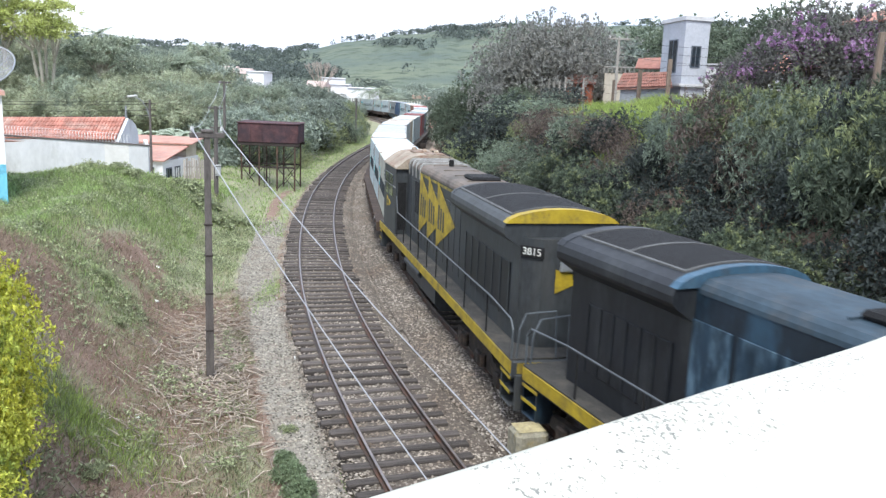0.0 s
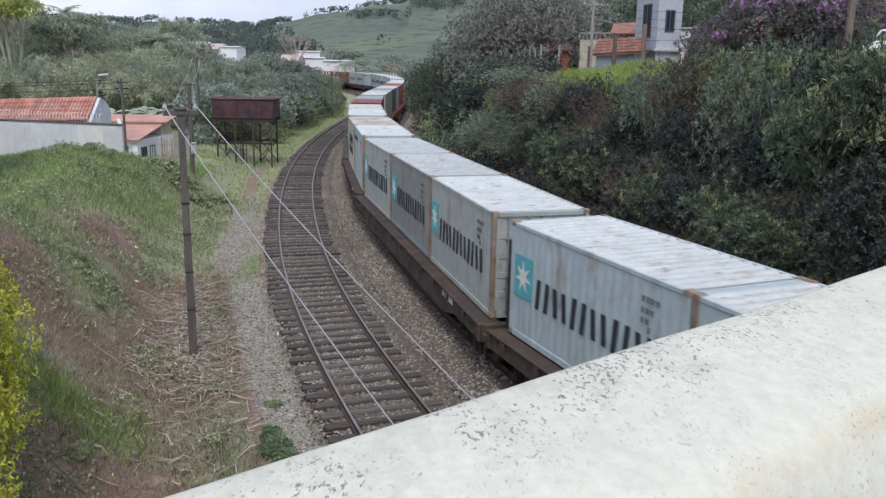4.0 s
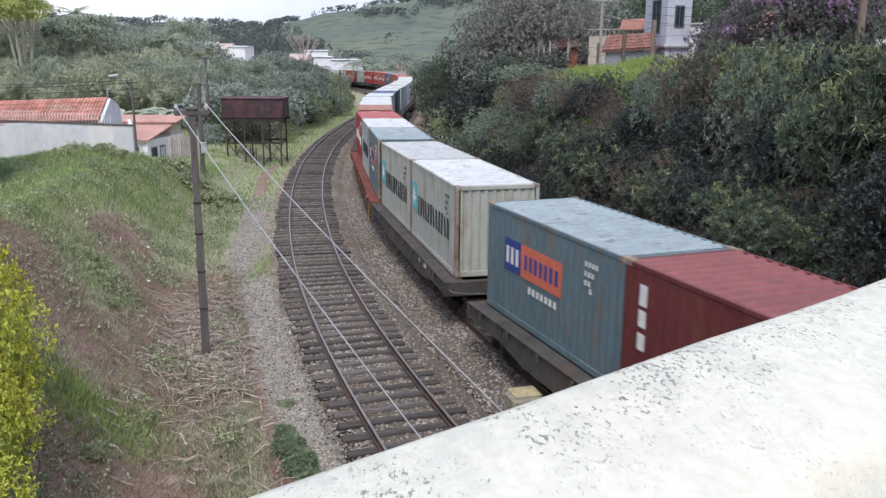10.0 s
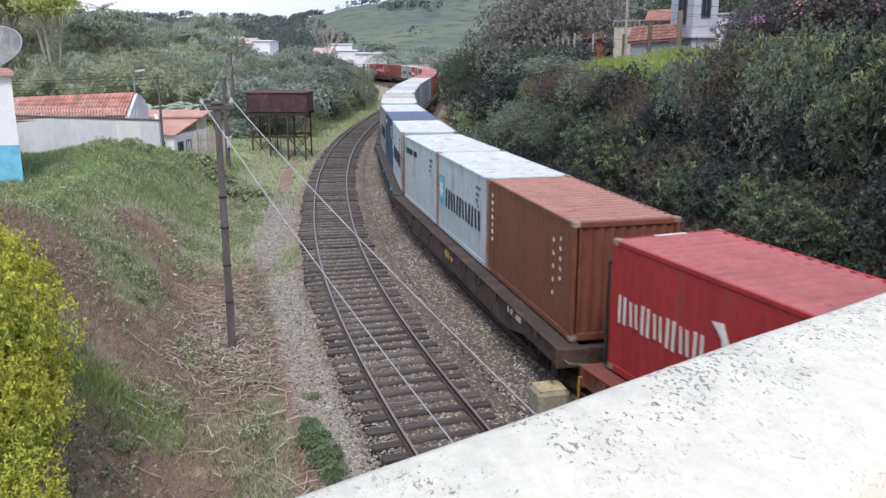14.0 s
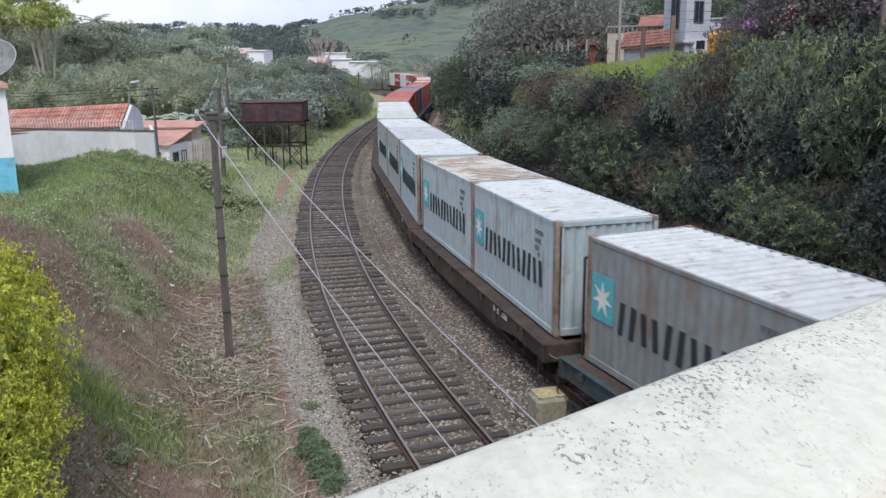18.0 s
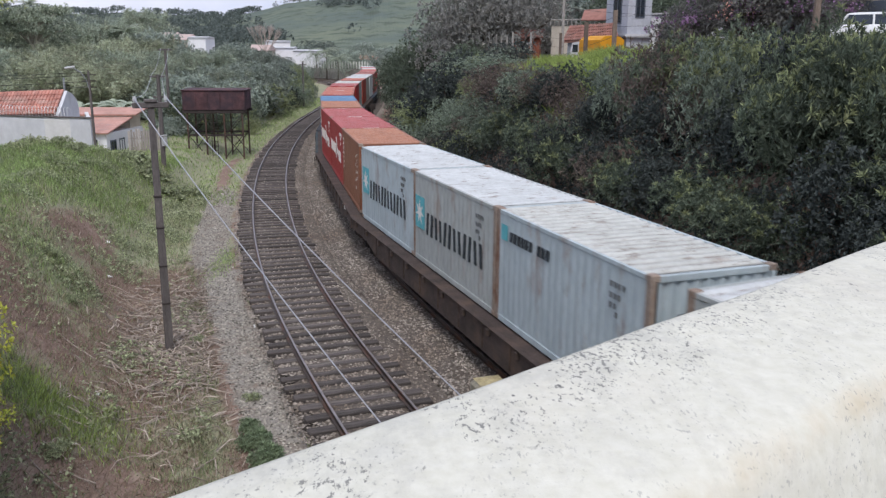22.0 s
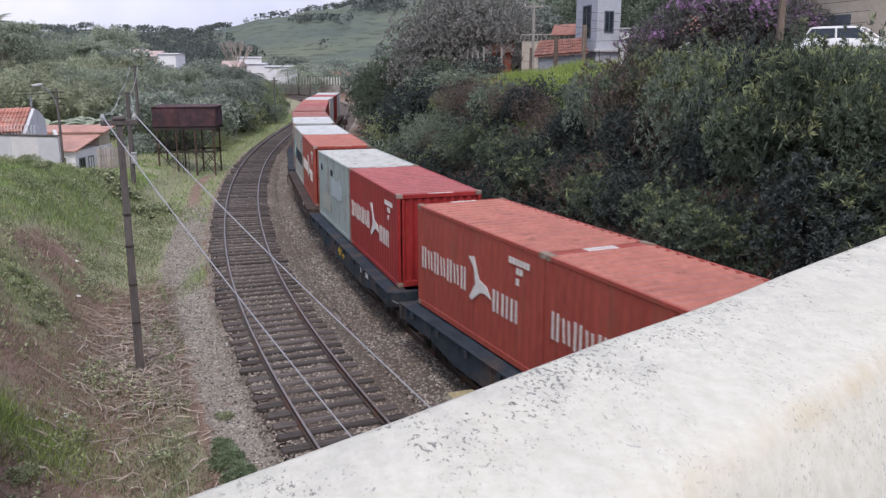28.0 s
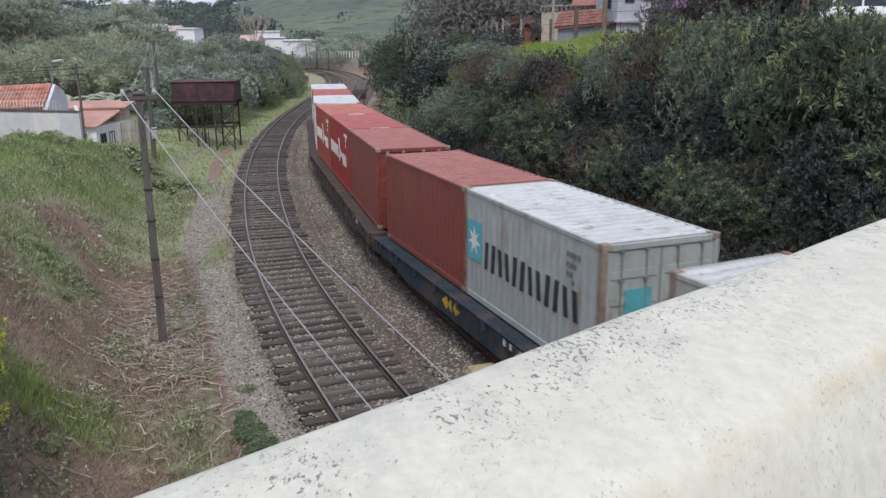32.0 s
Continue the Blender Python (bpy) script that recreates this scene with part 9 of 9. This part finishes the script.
def build_block():
    t = thing("stone_marker", "squat weathered concrete block between the tracks", "marker block", m=pose(2.36, 16.3, -0.3, 0, 0, 14))
    part("block", Geo().box(-0.36, -0.34, 0, 0.36, 0.34, 0.72, 0.09), "stone_block", t)
    part("cap", Geo().add([(-0.3, -0.27, 0.722), (0.3, -0.27, 0.722), (0.3, 0.27, 0.722), (-0.3, 0.27, 0.722), (0.02, 0, 0.79)], [(3, 2, 1, 0), (0, 1, 4), (1, 2, 4), (2, 3, 4), (3, 0, 4)]), "lichen", t, "lichen-stained top")


def scatter_stones(name, label, mat, n, s_range, off_range, size, z, rng, keep=None):
    """Loose stones: one object past counting, each stone an uneven lump of eight faces."""
    s = s_range[0] + (s_range[1] - s_range[0]) * rng.random(n) ** 1.5
    o = rng.uniform(*off_range, n)
    x, y, _ = on_line(s, o)
    if keep is not None:
        m = keep(o, y)
        x, y, o = x[m], y[m], o[m]
    n = len(x)
    zz = (bed_z(o) if name == "ballast_stones" else land_z(x, y)) + rng.uniform(-0.01, 0.015, n)
    r = size * rng.uniform(0.5, 1.4, n)
    base = np.array([(1, 0, 0), (0, 1, 0), (-1, 0, 0), (0, -1, 0), (0, 0, 0.75), (0, 0, -0.6)], float)
    v = base[None] * r[:, None, None] * rng.uniform(0.65, 1.25, (n, 6, 1))
    a = rng.uniform(0, 6.28, n)
    ca, sa = np.cos(a)[:, None], np.sin(a)[:, None]
    v = np.stack([v[..., 0] * ca - v[..., 1] * sa + x[:, None], v[..., 0] * sa + v[..., 1] * ca + y[:, None], v[..., 2] + zz[:, None]], -1).reshape(-1, 3)
    f = np.array([(0, 1, 4), (1, 2, 4), (2, 3, 4), (3, 0, 4)])
    faces = (np.arange(n)[:, None, None] * 6 + f[None]).reshape(-1, 3)
    me = bpy.data.meshes.new(name)
    me.from_pydata(v.tolist(), [], faces.tolist())
    me.materials.append(MAT[mat])
    me.update()
    return tagged(new(name, me), label, "gravel", kind="stuff")


def bed_z(o):
    """Height of the ballast at an offset from the inner track's middle."""
    k = np.minimum(abs(o), abs(o + TRACK_GAP))
    shoulder = np.interp(o, [-2.2, -1.6, -0.94, -0.76], [-0.275, -0.143, -0.138, -0.195])
    return np.where((o > -2.2) & (o < -0.76), shoulder, np.interp(k, [0.9, 1.45, 2.1], [-0.208, -0.235, -0.32]))


def loose_matter():
    rng = np.random.default_rng(2)
    scatter_stones("ballast_stones", "loose grey and rusty ballast stones", "ballast_stone", 105000, (-5, 62), (-5.9, 1.6), 0.038, None, rng, lambda o, y: (abs(abs(o + TRACK_GAP) - 0.835) > 0.07) & (abs(abs(o) - 0.835) > 0.07))
    scatter_stones("gravel", "loose pale gravel of the footpath", "path_stone", 34000, (-6, 36), (-TRACK_GAP - 3.6, -TRACK_GAP - 1.2), 0.031, None, rng, lambda o, y: path_cover(-(o + TRACK_GAP), y) > rng.random(len(o)) * 0.9)
    scatter_stones("pebbles", "small pale stones on the soil of the bank", "path_stone", 9000, (-6, 30), (-TRACK_GAP - 9.5, -TRACK_GAP - 2.4), 0.02, None, rng)
    # cut branches and dry stalks at the foot of the bank
    g = Geo()
    m = 1700
    s = np.where(rng.random(m) < 0.2, rng.uniform(-4, 10, m), rng.normal(11.5, 2.6, m))
    a = np.where(s < 7, rng.uniform(2.7, 6.2, m), 2.9 + abs(rng.normal(0, 1.1, m)))
    x, y, _h = on_line(s, -TRACK_GAP - a)
    turn, ln = rng.uniform(0, 6.28, m), rng.uniform(0.12, 0.85, m)
    x1, y1 = x + np.cos(turn) * ln, y + np.sin(turn) * ln
    z = land_z(x, y) + rng.uniform(0.0, 0.1, m)
    z1 = land_z(x1, y1) + rng.uniform(0.01, 0.16, m)
    bend, thick = rng.normal(0, 0.05, (m, 3)), rng.uniform(0.005, 0.017, m)
    for i in range(m):
        mid = ((x[i] + x1[i]) / 2 + bend[i, 0], (y[i] + y1[i]) / 2 + bend[i, 1], (z[i] + z1[i]) / 2 + abs(bend[i, 2]))
        g.tube([(x[i], y[i], z[i]), mid, (x1[i], y1[i], z1[i])], [thick[i], thick[i], 0.004], 4)
    tagged(part("cut_branches", g, "twig_dry"), "scattered dry cut branches and stalks", "branches", kind="stuff")
    for i, (x, y) in enumerate(((-9.6, 29.2), (-8.6, 26.0), (-6.4, 23.0), (-4.9, 18.6), (-5.6, 14.2), (-10.4, 33), (-3.6, 22.6), (-6.2, 17.2))):
        k = thing("paper_litter", "crumpled white scrap lying on the bank", "litter", "litter on the bank", m=pose(x, y, land_at(x, y) + 0.01, 20, 10, i * 50) @ Matrix.Diagonal((0.62, 0.62, 0.62, 1)))
        part("scrap", Geo().add([(-0.12, -0.08, 0), (0.1, -0.1, 0.03), (0.14, 0.07, 0.0), (-0.08, 0.1, 0.04), (0.0, 0.0, 0.07), (0, 0, -0.02)], [(0, 1, 4), (1, 2, 4), (2, 3, 4), (3, 0, 4), (1, 0, 5), (2, 1, 5), (3, 2, 5), (0, 3, 5)]), "litter_white", k)


build_poles()
build_tank()
build_left_houses()
build_right_houses()
car()
build_far_town()
build_block()
loose_matter()


# ---- what moves ----
def motions():
    times = [t * 0.5 for t in range(65)]
    for ob, u, half, m in MOVERS:
        walk(ob, [(t, vehicle_pose(u - run(t), half) @ m) for t in times])
    rows = []
    for i, (t, x, y) in enumerate(TRUCK_WAY):
        j = min(i, len(TRUCK_WAY) - 2)
        (_, x0, y0), (_, x1, y1) = TRUCK_WAY[j], TRUCK_WAY[j + 1]
        rows.append((t, pose(x, y, land_at(x, y) + 0.14, 0, 0, math.degrees(math.atan2(y1 - y0, x1 - x0)))))
    walk(TRUCK, rows)


lay_ties()
motions()
